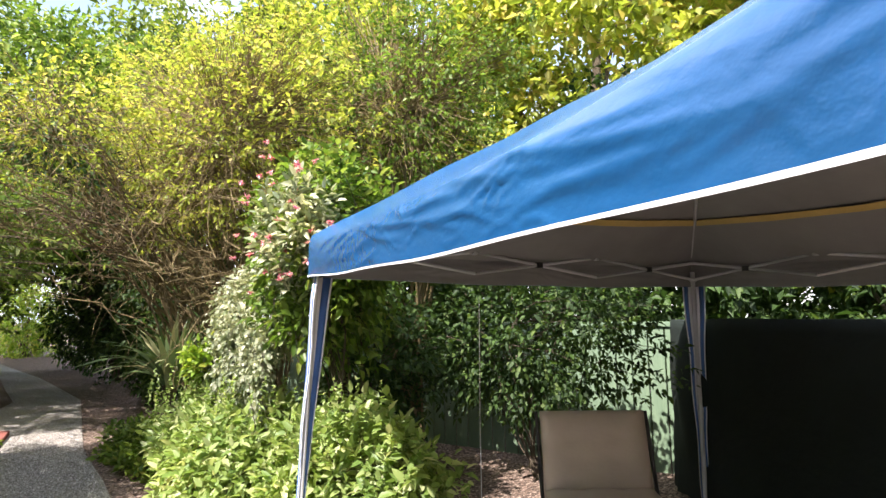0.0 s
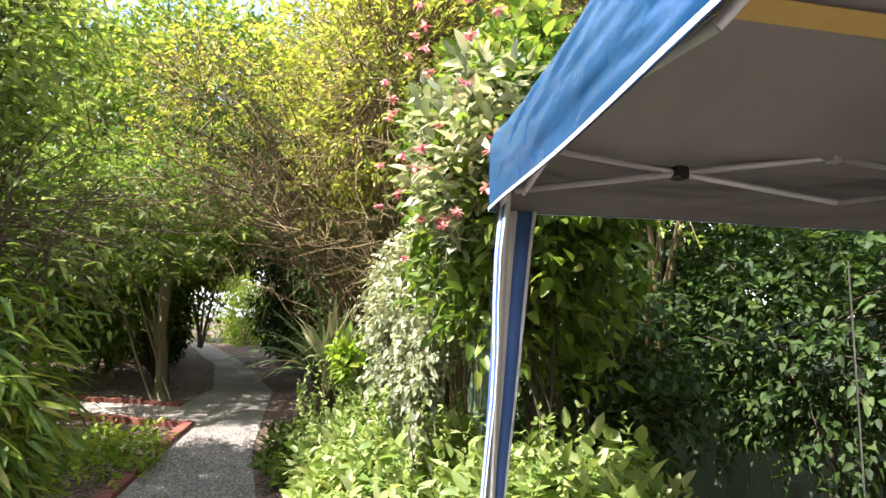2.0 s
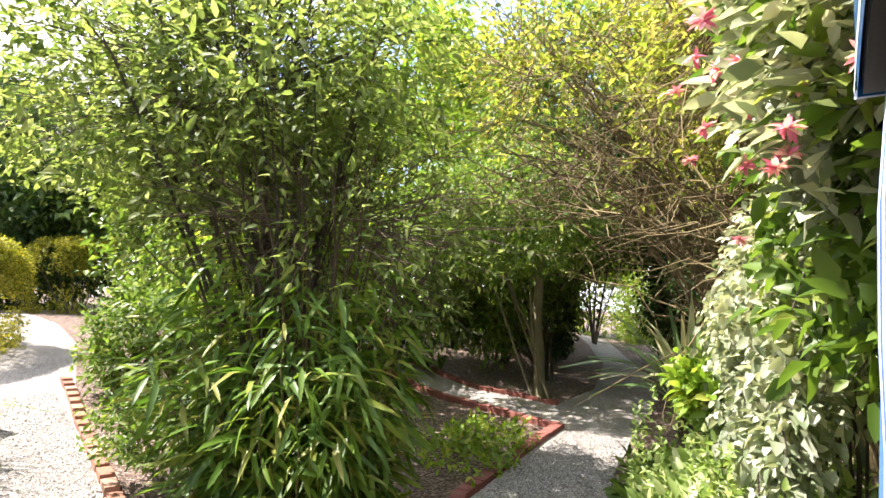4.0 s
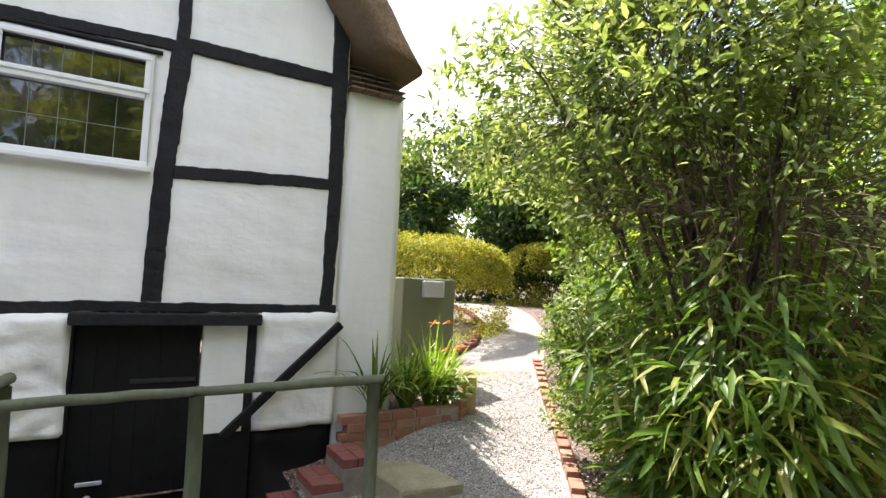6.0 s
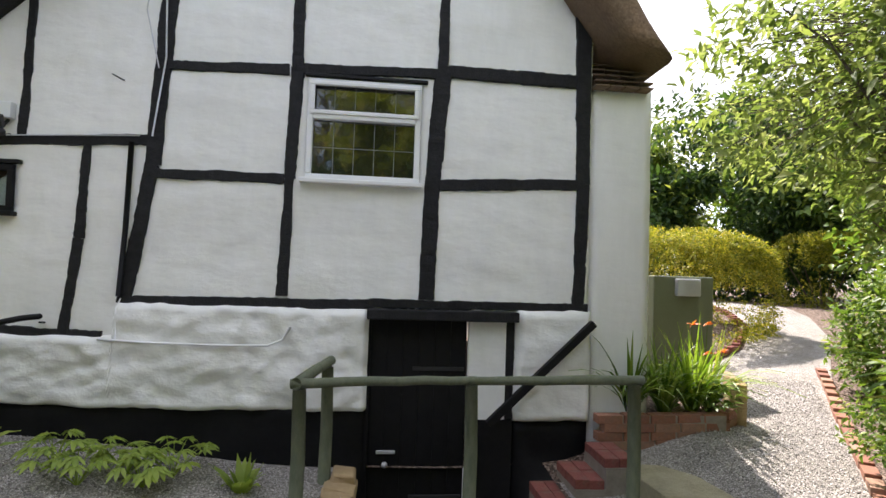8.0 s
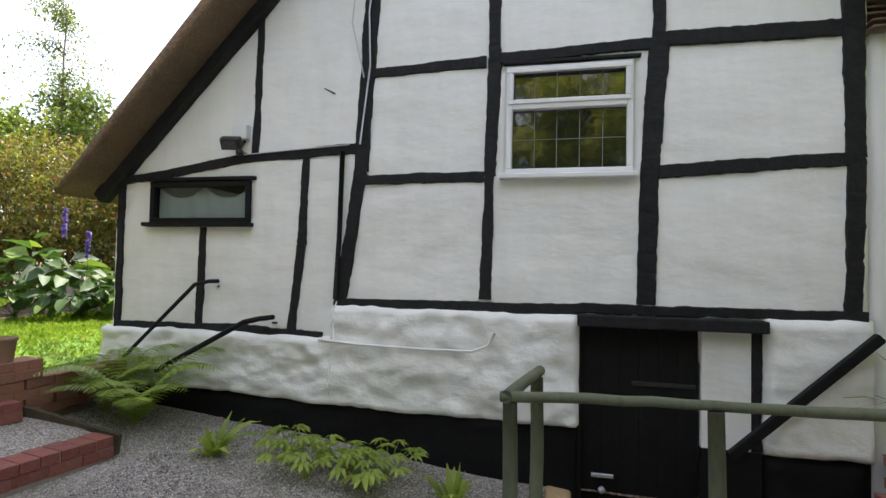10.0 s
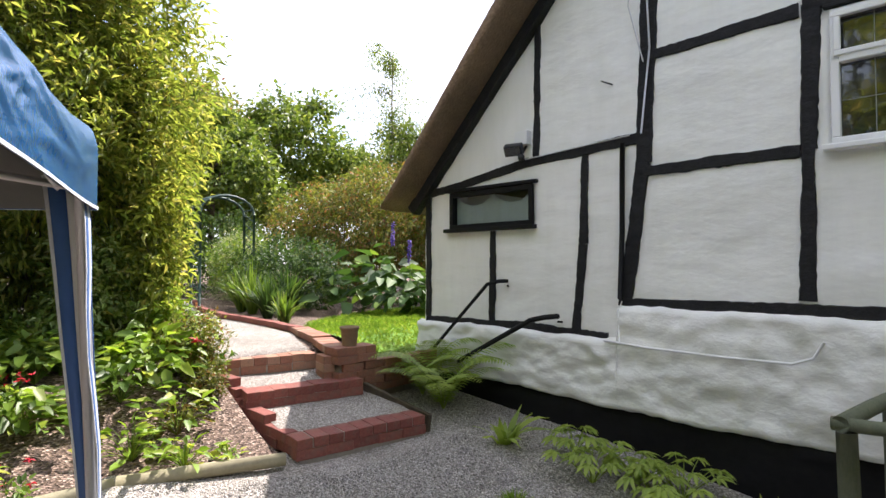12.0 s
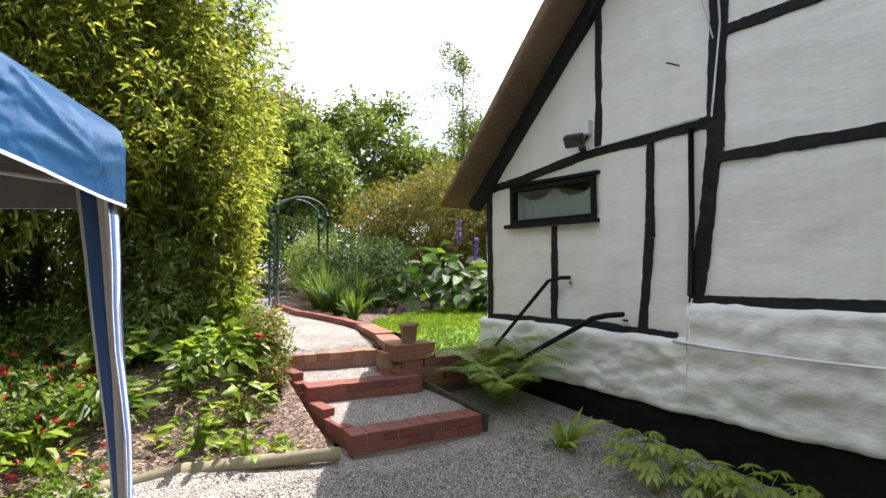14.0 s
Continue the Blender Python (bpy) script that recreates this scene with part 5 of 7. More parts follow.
def fence():
    p, q = Vector((-3.0, -6.4, 0)), Vector((8.5, -3.9, 0))
    f = thing("fence", p, "weathered pale green board fence behind the climbers", "fence")
    L = (q - p).length
    a = math.atan2(q.y - p.y, q.x - p.x)
    n = int(L / 0.155)
    me = None
    for k in range(n):
        c = p.lerp(q, (k + 0.5) / n) - p
        if me is None:
            ob = part("board", boxm(-0.072, 0.072, -0.01, 0.01, -0.1, 1.38, 0.004), FENCE_GREEN, f)
            me = ob.data
        else:
            ob = new("board", me)
            ob.parent = f
        ob.matrix_basis = Matrix.Translation((c.x, c.y, rb.uniform(-0.015, 0.015))) @ Matrix.Rotation(a, 4, "Z")
    for z, th in ((1.40, 0.05), (0.35, 0.02)):
        part("rail", boxm(0, L, -0.03, 0.03 if z > 1 else -0.012, z - th, z, 0.005, Matrix.Rotation(a, 4, "Z")), FENCE_GREEN, f)


fence()


def arch():
    a = thing("garden_arch", (-9.0, 3.85, 0.6), "dark green iron garden arch with lattice sides", "arch")
    for y in (-0.58, 0.52):
        for x in (-0.22, 0.22):
            tube_part("upright", [([(x, y, -0.1), (x, y, 1.85)], 0.028, 0.028)], IRON_GREEN, a, sides=6)
        for k in range(9):
            z = 0.1 + k * 0.2
            tube_part("lattice_bar", [([(-0.22, y, z), (0.22, y, z + 0.2)], 0.012, 0.012)], IRON_GREEN, a, sides=4)
            tube_part("lattice_bar", [([(0.22, y, z), (-0.22, y, z + 0.2)], 0.012, 0.012)], IRON_GREEN, a, sides=4)
    for x in (-0.22, 0.22):
        pts = [(x, -0.03 - 0.55 * math.cos(t), 1.85 + 0.36 * math.sin(t)) for t in np.linspace(0, math.pi, 11)]
        tube_part("hoop", [(pts, 0.028, 0.028)], IRON_GREEN, a, sides=6)
    for t in np.linspace(0.3, math.pi - 0.3, 6):
        tube_part("rung", [([(-0.22, -0.03 - 0.55 * math.cos(t), 1.85 + 0.36 * math.sin(t)), (0.22, -0.03 - 0.55 * math.cos(t), 1.85 + 0.36 * math.sin(t))], 0.01, 0.01)], IRON_GREEN, a, sides=4)


arch()

# ---- planting ----


def gz(x, y):
    return float(ground_z(x, y))


def blades(name, label, category, foot, n, length, width, mat, spread=0.8, seed=1, lift=0.9, droop=0.5, group=""):
    """A tuft of long arching blades."""
    rng = np.random.default_rng(seed)
    th = thing(name, foot, label, category, group)
    vs, fs = [], []
    for k in range(n):
        a = rng.uniform(0, 2 * math.pi)
        L = length * rng.uniform(0.55, 1.15)
        out = rng.uniform(0.15, 1.0) * spread
        d = np.array((math.cos(a), math.sin(a), 0))
        s = np.array((-d[1], d[0], 0)) * width / 2
        p0 = d * rng.uniform(0, 0.07)
        m = 6
        b0 = len(vs)
        for i in range(m):
            t = i / (m - 1)
            h = L * (lift * t - droop * out * t * t)
            p = p0 + d * (L * out * (t ** 1.25)) + np.array((0, 0, h))
            w = (1 - t ** 2.2) * (0.75 + 0.5 * math.sin(math.pi * t)) + 0.03
            tilt = np.array((0, 0, 0.25 * width * rng.uniform(-1, 1)))
            vs += [p + s * w + tilt, p - s * w]
        for i in range(m - 1):
            fs.append((b0 + 2 * i, b0 + 2 * i + 1, b0 + 2 * i + 3, b0 + 2 * i + 2))
    tagged(link_mesh("leaf_mass", vs, fs, mat, th), kind="stuff")
    return th


def flowers(th, foot, points, size, mat, petals=6, seed=1, name="flower"):
    """Open flowers, each a mesh of its own."""
    rng = np.random.default_rng(seed)
    for p in points:
        c = np.array(p) - np.array(foot)
        w = norm(rng.normal(0, 1, (petals, 3)) * np.array((1, 1, 0.6)) + np.array((0, 0, 0.25)))
        ob = leaf_mesh(name, np.tile(c, (petals, 1)), w, np.full(petals, size) * rng.uniform(0.7, 1.1, petals), 0.4, mat, th, 0.3, 0.2, rng)
        ob["kind"] = ""
        del ob["kind"]


def fern(foot, n, length, seed, label="green fern in the gravel by the cottage wall"):
    rng = np.random.default_rng(seed)
    th = thing("fern", foot, label, "fern", "ferns by the wall")
    for k in range(n):
        a = 2 * math.pi * k / n + rng.uniform(-0.25, 0.25)
        L = length * rng.uniform(0.75, 1.1)
        d = np.array((math.cos(a), math.sin(a), 0))
        t = np.linspace(0, 1, 9)
        out = rng.uniform(0.6, 1.0)
        spine = np.outer(t ** 1.2, d) * L * out + np.outer(1.5 * t - 1.0 * t * t, (0, 0, 1)) * L * rng.uniform(0.85, 1.25)
        tt = np.repeat(np.linspace(0.1, 0.98, 26), 2)
        idx = tt * 8
        i0 = np.minimum(7, idx.astype(int))
        p = spine[i0] + (spine[i0 + 1] - spine[i0]) * (idx - i0)[:, None]
        tan = norm(spine[i0 + 1] - spine[i0])
        sgn = np.tile((1, -1), 26)[:, None]
        side = norm(np.cross(tan, (0, 0, 1))) * sgn
        w = norm(side + tan * 0.35 + np.array((0, 0, -0.12)))
        size = L * 0.24 * np.sin(np.pi * (0.12 + 0.86 * tt)) ** 0.8 + 0.01
        fr = leaf_mesh("frond", p, w, size * 0.85, 0.15, L_FERN, th, 0.12, 0.1, None)
        tube_part("stalk", [(spine, 0.004, 0.0015)], L_FERN, fr, sides=3)


def rosette(name, label, category, foot, n, leaf, width, mat, height=0.25, seed=1, group="", stalk=True, tiers=1):
    """A low plant: broad leaves on short stalks from one foot."""
    rng = np.random.default_rng(seed)
    th = thing(name, foot, label, category, group)
    a = rng.uniform(0, 2 * math.pi, n)
    r = rng.uniform(0.1, 1.0, n) * height
    base = np.stack([np.cos(a) * r, np.sin(a) * r, height * rng.uniform(0.35, 1.1, n) * (1.1 - 0.5 * r / height)], 1)
    w = norm(np.stack([np.cos(a), np.sin(a), rng.uniform(-0.35, 0.5, n)], 1) + rng.normal(0, 0.25, (n, 3)))
    leaf_mesh("leaf_mass", base, w, leaf * rng.uniform(0.6, 1.2, n), width, mat, th, 0.25, 0.25, rng)
    if stalk:
        lines = [(bend((0, 0, 0), b, 0.03, 4), 0.004, 0.002) for b in base[:: max(1, n // 25)]]
        tagged(tube_part("stalk_tangle", lines, mat, th, sides=3), kind="stuff")
    return th


def tree(label, foot, height, crown_z, radii, twigs, per, leaf, mat, seed, group="", lean=(0, 0), wood=None, trunk=0.14, inner=0.4, width=0.55, name="tree", limbs=9, droop=0.2, rise=0.2):
    rng = np.random.default_rng(seed)
    foot = np.array(foot, float)
    th = thing(name, foot, label, "tree", group)
    c = np.array((lean[0], lean[1], crown_z - foot[2]))
    top = np.array((lean[0] * 0.8, lean[1] * 0.8, height - foot[2]))
    tr = bend((0, 0, -0.1), top, 0.0, 7, 0.05, rng)
    tube_part("trunk", [(tr, trunk, trunk * 0.3)], wood or BARK, th, sides=8)
    # clumps on limbs make an uneven outline with gaps
    n = max(14, twigs // 55)
    u = sphere_dirs(rng, n)
    cc = c + u * np.array(radii) * (0.35 + 0.6 * rng.random(n) ** 0.6)[:, None]
    for k in range(min(limbs, n)):
        tube_part("limb", [(bend(tr[rng.integers(2, 6)], cc[k], 0.1, 5, 0.05, rng), trunk * 0.4, 0.012)], wood or BARK, th, sides=5)
    k = rng.integers(0, n, twigs)
    cr = (np.mean(radii) * rng.uniform(0.22, 0.42, n))[k]
    uu = sphere_dirs(rng, twigs)
    tips = cc[k] + uu * cr[:, None] * (0.45 + 0.55 * rng.random(twigs) ** 0.5)[:, None] * np.array((1, 1, 0.75))
    d = norm(uu * 0.8 + np.array((0, 0, rise)) + rng.normal(0, 0.3, uu.shape))
    b, w = leafy_twigs(rng, tips, d, leaf * 3.2, per, droop=droop)
    leaf_mesh("crown", b, w, leaf * rng.uniform(0.6, 1.3, len(b)), width, mat, th, rng=rng, cheap=True)
    return th


# bed between the two paths
shrub("buddleia", "large leafy green buddleia bush with brown inner branches", "bush", (5.95, 0.95, -0.1), (5.95, 1.5, 3.2), (1.7, 2.05, 1.45), 1900, 9, 0.105, 0.35, L_BUD, BARK, 11, 0.35, 0.42, 0.5, 0.15, 34, 0.022, 0.5, 1100, 1.85)
shrub("buddleia", "bare brown twiggy underside of the buddleia with sparse leaves", "bush", (5.9, 0.6, -0.1), (5.8, 0.55, 1.95), (1.35, 1.75, 0.85), 420, 6, 0.075, 0.36, L_BUD, DEAD_TWIG, 12, 0.3, 0.3, 0.1, 0.2, 40, 0.018, 0.35, 4200)


def bamboo(seed=3):
    rng = np.random.default_rng(seed)
    foot = np.array((5.4, 0.5, -0.12))
    th = thing("bamboo", foot, "clump of arching green bamboo with long leaves", "bamboo")
    bases, ways = [], []
    for k in range(190):
        a = rng.uniform(0, 2 * math.pi)
        r0 = rng.uniform(0, 0.75)
        start = np.array((math.cos(a) * r0 * 0.65, math.sin(a) * r0 * 0.85, 0))
        lean = rng.uniform(0.05, 0.42)
        h = rng.uniform(0.7, 1.95) * (1.05 - 0.3 * r0)
        end = np.array((math.cos(a) * (r0 * 0.7 + lean), math.sin(a) * (r0 * 0.85 + lean), h))
        p = bend(start, end, 0.12, 7, 0.01, rng)
        if k < 110:
            tube_part("cane", [(p, 0.006, 0.002)], MOSSY, th, sides=4)
        for m in range(24):
            t = rng.uniform(0.1, 1.0)
            i = min(5, int(t * 6))
            q = p[i] + (p[i + 1] - p[i]) * (t * 6 - i)
            d = norm(np.array((rng.normal(), rng.normal(), 0)) + np.array((math.cos(a), math.sin(a), 0)) * 0.7)
            q = q + d * rng.uniform(0.0, 0.14)
            bases.append(q)
            ways.append(norm(d + np.array((0, 0, rng.uniform(-0.9, 0.35)))))
    b, w = np.array(bases), np.array(ways)
    leaf_mesh("foliage", b, w, rng.uniform(0.14, 0.27, len(b)), 0.15, L_BAMBOO, th, 0.26, 0.2, rng)


bamboo()
shrub("low_shrub", "low pale green shrub beside the brick edging", "shrub", (5.7, 1.6, -0.05), (5.75, 1.75, 0.4), (0.45, 0.75, 0.4), 600, 6, 0.06, 0.4, L_GREEN, BARK, 13, 0.4, 0.15, 0.5, 0.2, 8, 0.006, 0.3)
shrub("low_shrub", "tall leafy yellow-green shrub beside the path", "shrub", (7.3, 3.6, 0.2), (7.4, 3.7, 0.85), (0.5, 0.8, 0.75), 900, 6, 0.08, 0.4, L_GREEN, BARK, 14, 0.4, 0.2, 0.5, 0.2, 8, 0.01, 0.3)
shrub("ground_cover", "sparse leafy ground cover on the mulch", "plants", (7.4, -0.5, 0.0), (7.4, -0.35, 0.12), (1.0, 0.6, 0.16), 240, 5, 0.07, 0.5, L_LIGHT, BARK, 15, 0.2, 0.1, 0.6, 0.1, 4, 0.004, 0.3, 0, 0.02)

# right of the path: climbers, yucca, golden shrub
for k, (f, c, r, n, lf) in enumerate((((6.0, -3.3, 0.0), (5.7, -2.45, 3.5), (1.9, 1.15, 1.25), 1450, L_GOLD), ((8.2, -3.7, 0.1), (7.9, -3.0, 4.1), (1.9, 1.3, 1.7), 1600, L_GOLD), ((4.4, -4.0, 0.0), (4.3, -3.6, 3.6), (1.7, 0.9, 1.5), 1500, L_GREEN))):
    shrub("golden_shrub", "tall twiggy shrub with golden leaves arching over the path", "shrub", f, c, r, n, 8, 0.062, 0.5, lf, MOSSY, 21 + k, 0.3, 0.22, 0.3, 0.1, 22, 0.022, 0.45, 1500, group="golden shrubs", cheap=True)
rngb = np.random.default_rng(77)
arm = thing("bare_branches", (6.2, -2.9, 1.0), "mossy bare branches arching out over the path", "branches")
for k in range(52):
    a = np.array((rngb.uniform(-1.3, 1.2), rngb.uniform(-0.5, 0.3), rngb.uniform(-0.4, 1.5)))
    e = a + np.array((rngb.uniform(-1.7, 1.6), rngb.uniform(0.5, 1.6), rngb.uniform(0.3, 1.6)))
    mid = bend(a, e, rngb.uniform(0.0, 0.4), 9, 0.07, rngb)
    br = tube_part("branch", [(mid, 0.012, 0.003)], MOSSY, arm, sides=5)
    lines = []
    for j in range(26):
        i = rngb.integers(2, 9)
        q = mid[i] + rngb.normal(0, 0.02, 3)
        lines.append((bend(q, q + rngb.normal(0, 0.22, 3) + np.array((-0.1, 0.1, -0.02)), 0.02, 4, 0.02, rngb), 0.004, 0.0015))
    tagged(tube_part("twig_tangle", lines, MOSSY, br, sides=3), kind="stuff")
rngo = np.random.default_rng(78)
over = thing("bare_branches", (6.9, -2.7, 1.0), "brown bare branches arching over the garden path", "branches")
for k in range(26):
    a = np.array((rngo.uniform(-0.6, 0.7), rngo.uniform(-0.3, 0.3), rngo.uniform(0.2, 0.9)))
    e = np.array((rngo.uniform(-1.3, 1.0), rngo.uniform(1.2, 2.7), rngo.uniform(1.2, 2.3)))
    mid = bend(a, e, rngo.uniform(0.1, 0.5), 10, 0.06, rngo)
    br = tube_part("branch", [(mid, 0.017, 0.004)], MOSSY, over, sides=5)
    lines = []
    for j in range(24):
        i = rngo.integers(3, 10)
        q = mid[i] + rngo.normal(0, 0.02, 3)
        lines.append((bend(q, q + rngo.normal(0, 0.2, 3) + np.array((-0.05, 0.12, -0.02)), 0.02, 4, 0.02, rngo), 0.005, 0.0018))
    tagged(tube_part("twig_tangle", lines, DEAD_TWIG if k % 2 else MOSSY, br, sides=3), kind="stuff")
shrub("golden_shrub", "sparse golden leaves on twigs over the path", "shrub", (6.9, -2.8, 0.3), (6.6, -0.95, 3.45), (1.3, 1.0, 0.75), 260, 7, 0.065, 0.5, L_GOLD, MOSSY, 27, 0.3, 0.25, 0.3, 0.1, 16, 0.014, 0.5, 500, 2.75, group="golden shrubs", cheap=True)
hs = shrub("honeysuckle", "honeysuckle climber with pink and cream flowers", "climber", (3.4, -2.5, 0.0), (3.4, -2.2, 1.95), (0.72, 0.5, 0.8), 1100, 6, 0.075, 0.5, L_GREEN, BARK, 31, 0.5, 0.2, 0.2, 0.3, 12, 0.012, 0.35, 150)
rngf = np.random.default_rng(8)
flowers(hs, hs.location, [(3.2 + dx, -1.69 + dy, 2.12 + dz) for dx, dy, dz in rngf.uniform((-0.5, -0.15, -0.5), (0.6, 0.12, 0.5), (46, 3))], 0.03, L_PINK, 16, 9)
shrub("grey_shrub", "grey-green soft leaved shrub above the honeysuckle", "shrub", (3.2, -2.4, 0.0), (3.25, -1.9, 2.05), (0.42, 0.3, 0.42), 420, 6, 0.075, 0.42, L_SILVER, BARK, 36, 0.4, 0.2, 0.5, 0.1, 6, 0.01, 0.3)
# fence climber: the gazebo's shade is put into its leaf colour by L_DARK
shrub("climber", "leafy climber scrambling over the green fence", "climber", (3.0, -4.3, 0.0), (3.3, -4.1, 1.3), (1.8, 0.5, 0.92), 1700, 6, 0.065, 0.5, L_DARK, BARK, 32, 0.3, 0.2, 0.1, 0.3, 12, 0.012, 0.4, 100)
shrub("climber", "dark leafy climber behind the gazebo", "climber", (4.4, -3.4, 0.0), (4.2, -3.2, 0.95), (1.0, 0.5, 1.05), 1000, 6, 0.07, 0.5, L_DARK, BARK, 35, 0.3, 0.2, 0.1, 0.3, 12, 0.012, 0.4, 100)
shrub("variegated_climber", "silver variegated climber hanging in columns", "climber", (4.3, -2.3, 0.0), (4.25, -2.1, 1.45), (0.6, 0.28, 0.5), 800, 6, 0.042, 0.65, L_SILVER, BARK, 33, 0.5, 0.15, -0.3, 0.5, 8, 0.01, 0.35)
for k, (x, y) in enumerate(((4.05, -1.95), (4.4, -1.98), (4.7, -2.0), (3.75, -1.92))):
    shrub("variegated_climber", "hanging column of silver variegated leaves", "climber", (x, y - 0.1, 0.0), (x, y, 1.05), (0.13, 0.12, 0.42), 130, 6, 0.045, 0.65, L_SILVER, BARK, 50 + k, 0.3, 0.12, -0.5, 0.5, 3, 0.006, 0.3, group="hanging columns")
shrub("small_shrub", "small bright yellow-green shrub", "shrub", (4.9, -2.0, 0.0), (4.85, -1.95, 1.1), (0.22, 0.2, 0.2), 120, 6, 0.07, 0.45, L_LIGHT, BARK, 37, 0.3, 0.15, 0.4, 0.1, 5, 0.006)
for k, (c, r, n, m, lab) in enumerate((((4.3, -2.1, 0.40), (1.35, 0.6, 0.48), 2300, L_PALE, "bed of low fresh green perennials"), ((3.1, -2.25, 0.42), (0.85, 0.5, 0.5), 1300, L_PALE, "leafy green perennials behind the gazebo leg"),
                                       ((6.2, -1.95, 0.15), (0.9, 0.35, 0.3), 600, L_GREEN, "low dark green perennials beside the path"))):
    shrub("perennials", lab, "plants", (c[0], c[1], 0.0), c, r, n, 6, 0.08, 0.5, m, BARK, 60 + k, 0.3, 0.14, 0.9, 0.1, 8, 0.005, 0.35, 0, -0.03)
spk = thing("flower_spikes", (4.5, -1.75, 0.1), "pale green flower spikes among the perennials", "plants")
sb = rngf.uniform((-1.7, -0.7, 0.4), (1.0, 0.15, 0.68), (110, 3))
for q in sb:
    pts = np.linspace(q, q + np.array((rngf.normal(0, 0.06), rngf.normal(0, 0.06), 0.28)), 9)
    leaf_mesh("spike", np.repeat(pts, 3, 0), norm(rngf.normal(0, 1, (27, 3)) + (0, 0, 0.5)), np.full(27, 0.032), 0.5, L_PALE, spk, rng=rngf)
yu = blades("yucca", "spiky yucca with grey-green sword leaves", "yucca", (5.85, -2.02, gz(5.85, -2.02) + 0.8), 95, 0.86, 0.06, L_YUCCA, 0.95, 5, 1.0, 0.85)
tube_part("trunk", [([(0, 0, -0.85), (0, 0.02, -0.3), (0, 0, 0.06)], 0.09, 0.07)], BARK, yu, "shaggy brown trunk", 8)
# dark canopy round the far path
th = shrub("shade_tree", "small tree with a slim trunk and dense green crown", "tree", (9.95, -0.75, gz(9.95, -0.75)), (9.7, -0.35, 2.75), (1.9, 1.9, 0.95), 3200, 7, 0.075, 0.55, L_GREEN, PALE_BARK, 41, 0.35, 0.25, 0.1, 0.3, 6, 0.02, 0.35, cheap=True)
tube_part("trunk", [([(-0.12, -0.03, -0.1), (0.0, 0.0, 0.15), (0.1, 0.02, 0.6), (0.02, 0.05, 1.3), (-0.1, 0.0, 2.1)], 0.10, 0.06)], PALE_BARK, th, "slim pale trunk", 9)
for k, (f, c, r, n, m) in enumerate((((11.6, -0.7, 0.2), (12.0, 0.2, 2.0), (1.7, 1.6, 1.6), 2600, L_GREEN), ((9.6, -3.7, 0.1), (9.6, -3.3, 1.7), (2.0, 0.9, 1.75), 2800, L_DARK), ((13.0, -4.0, 0.3), (13.5, -3.9, 2.2), (2.4, 1.3, 2.3), 2400, L_DARK),
                                      ((14.5, 0.8, 0.4), (15, 1.0, 2.3), (2.3, 2.2, 2.2), 2400, L_GREEN), ((9.2, 3.6, 0.5), (9.3, 3.5, 1.9), (1.5, 1.6, 1.7), 2600, L_GREEN), ((8.2, 2.3, 0.2), (8.2, 2.2, 2.2), (1.3, 1.2, 1.3), 1500, L_LIGHT),
                                      ((12.5, 4.5, 0.6), (12.5, 4.8, 2.6), (2.0, 2.0, 2.2), 2400, L_GREEN), ((22.5, -3.2, 0.3), (22.5, -3.3, 1.4), (1.6, 1.2, 1.5), 1400, L_LIGHT))):
    shrub("evergreen_shrub", "dense dark evergreen shrub shading the path", "shrub", f, c, r, int(n * 0.75), 6, 0.115, 0.5, m, BARK, 80 + k, 0.35, 0.25, 0.1, 0.3, 12, 0.03, 0.35, 0, group="shade shrubs", cheap=True)
for k, (c, r) in enumerate((((0.2, -6.9, 1.9), (2.2, 0.8, 2.6)), ((3.2, -6.2, 2.0), (2.0, 0.8, 2.5)), ((-2.8, -7.4, 1.9), (2.2, 0.8, 2.6)), ((6.2, -5.4, 1.7), (1.8, 0.7, 2.0)), ((-6.0, -4.5, 1.7), (1.0, 2.6, 2.4)), ((-6.4, -1.9, 1.7), (0.9, 1.6, 2.4)))):
    shrub("evergreen_shrub", "dense dark evergreen hedge behind the fence", "shrub", (c[0], c[1], 0.0), c, r, 1900, 6, 0.13, 0.5, L_DARK, BARK, 400 + k, 0.3, 0.25, 0.1, 0.3, 9, 0.03, 0.35, 0, group="hedge behind the fence", cheap=True)
for k, (f, c, r, m) in enumerate((((12.5, 0.2, 0.2), (12.3, -1.3, 3.1), (2.3, 1.7, 1.1), L_DARK), ((16.5, -3.9, 0.3), (16.5, -3.7, 1.9), (1.8, 1.1, 2.0), L_DARK), ((17.2, 0.6, 0.3), (17.2, 0.4, 2.0), (1.8, 1.2, 2.1), L_DARK), ((10.9, -3.4, 0.1), (10.6, -3.0, 2.6), (1.4, 0.9, 1.6), L_DARK), ((19.5, -1.6, 0.3), (19.5, -1.6, 4.2), (2.0, 2.6, 1.8), L_GREEN), ((24.5, -1.3, 0.4), (24.5, -1.3, 2.2), (1.2, 3.0, 2.4), L_LIGHT), ((10.8, 1.8, 0.3), (11.0, 1.6, 2.0), (1.3, 1.4, 1.6), L_GREEN), ((14.2, -0.5, 0.2), (14.2, -0.5, 1.35), (1.0, 0.75, 1.3), L_DARK))):
    shrub("evergreen_shrub", "dense dark evergreen closing over the far path", "shrub", f, c, r, 1700, 6, 0.115, 0.5, m, BARK, 420 + k, 0.3, 0.25, 0.1, 0.3, 9, 0.03, 0.35, 0, group="shade shrubs", cheap=True)
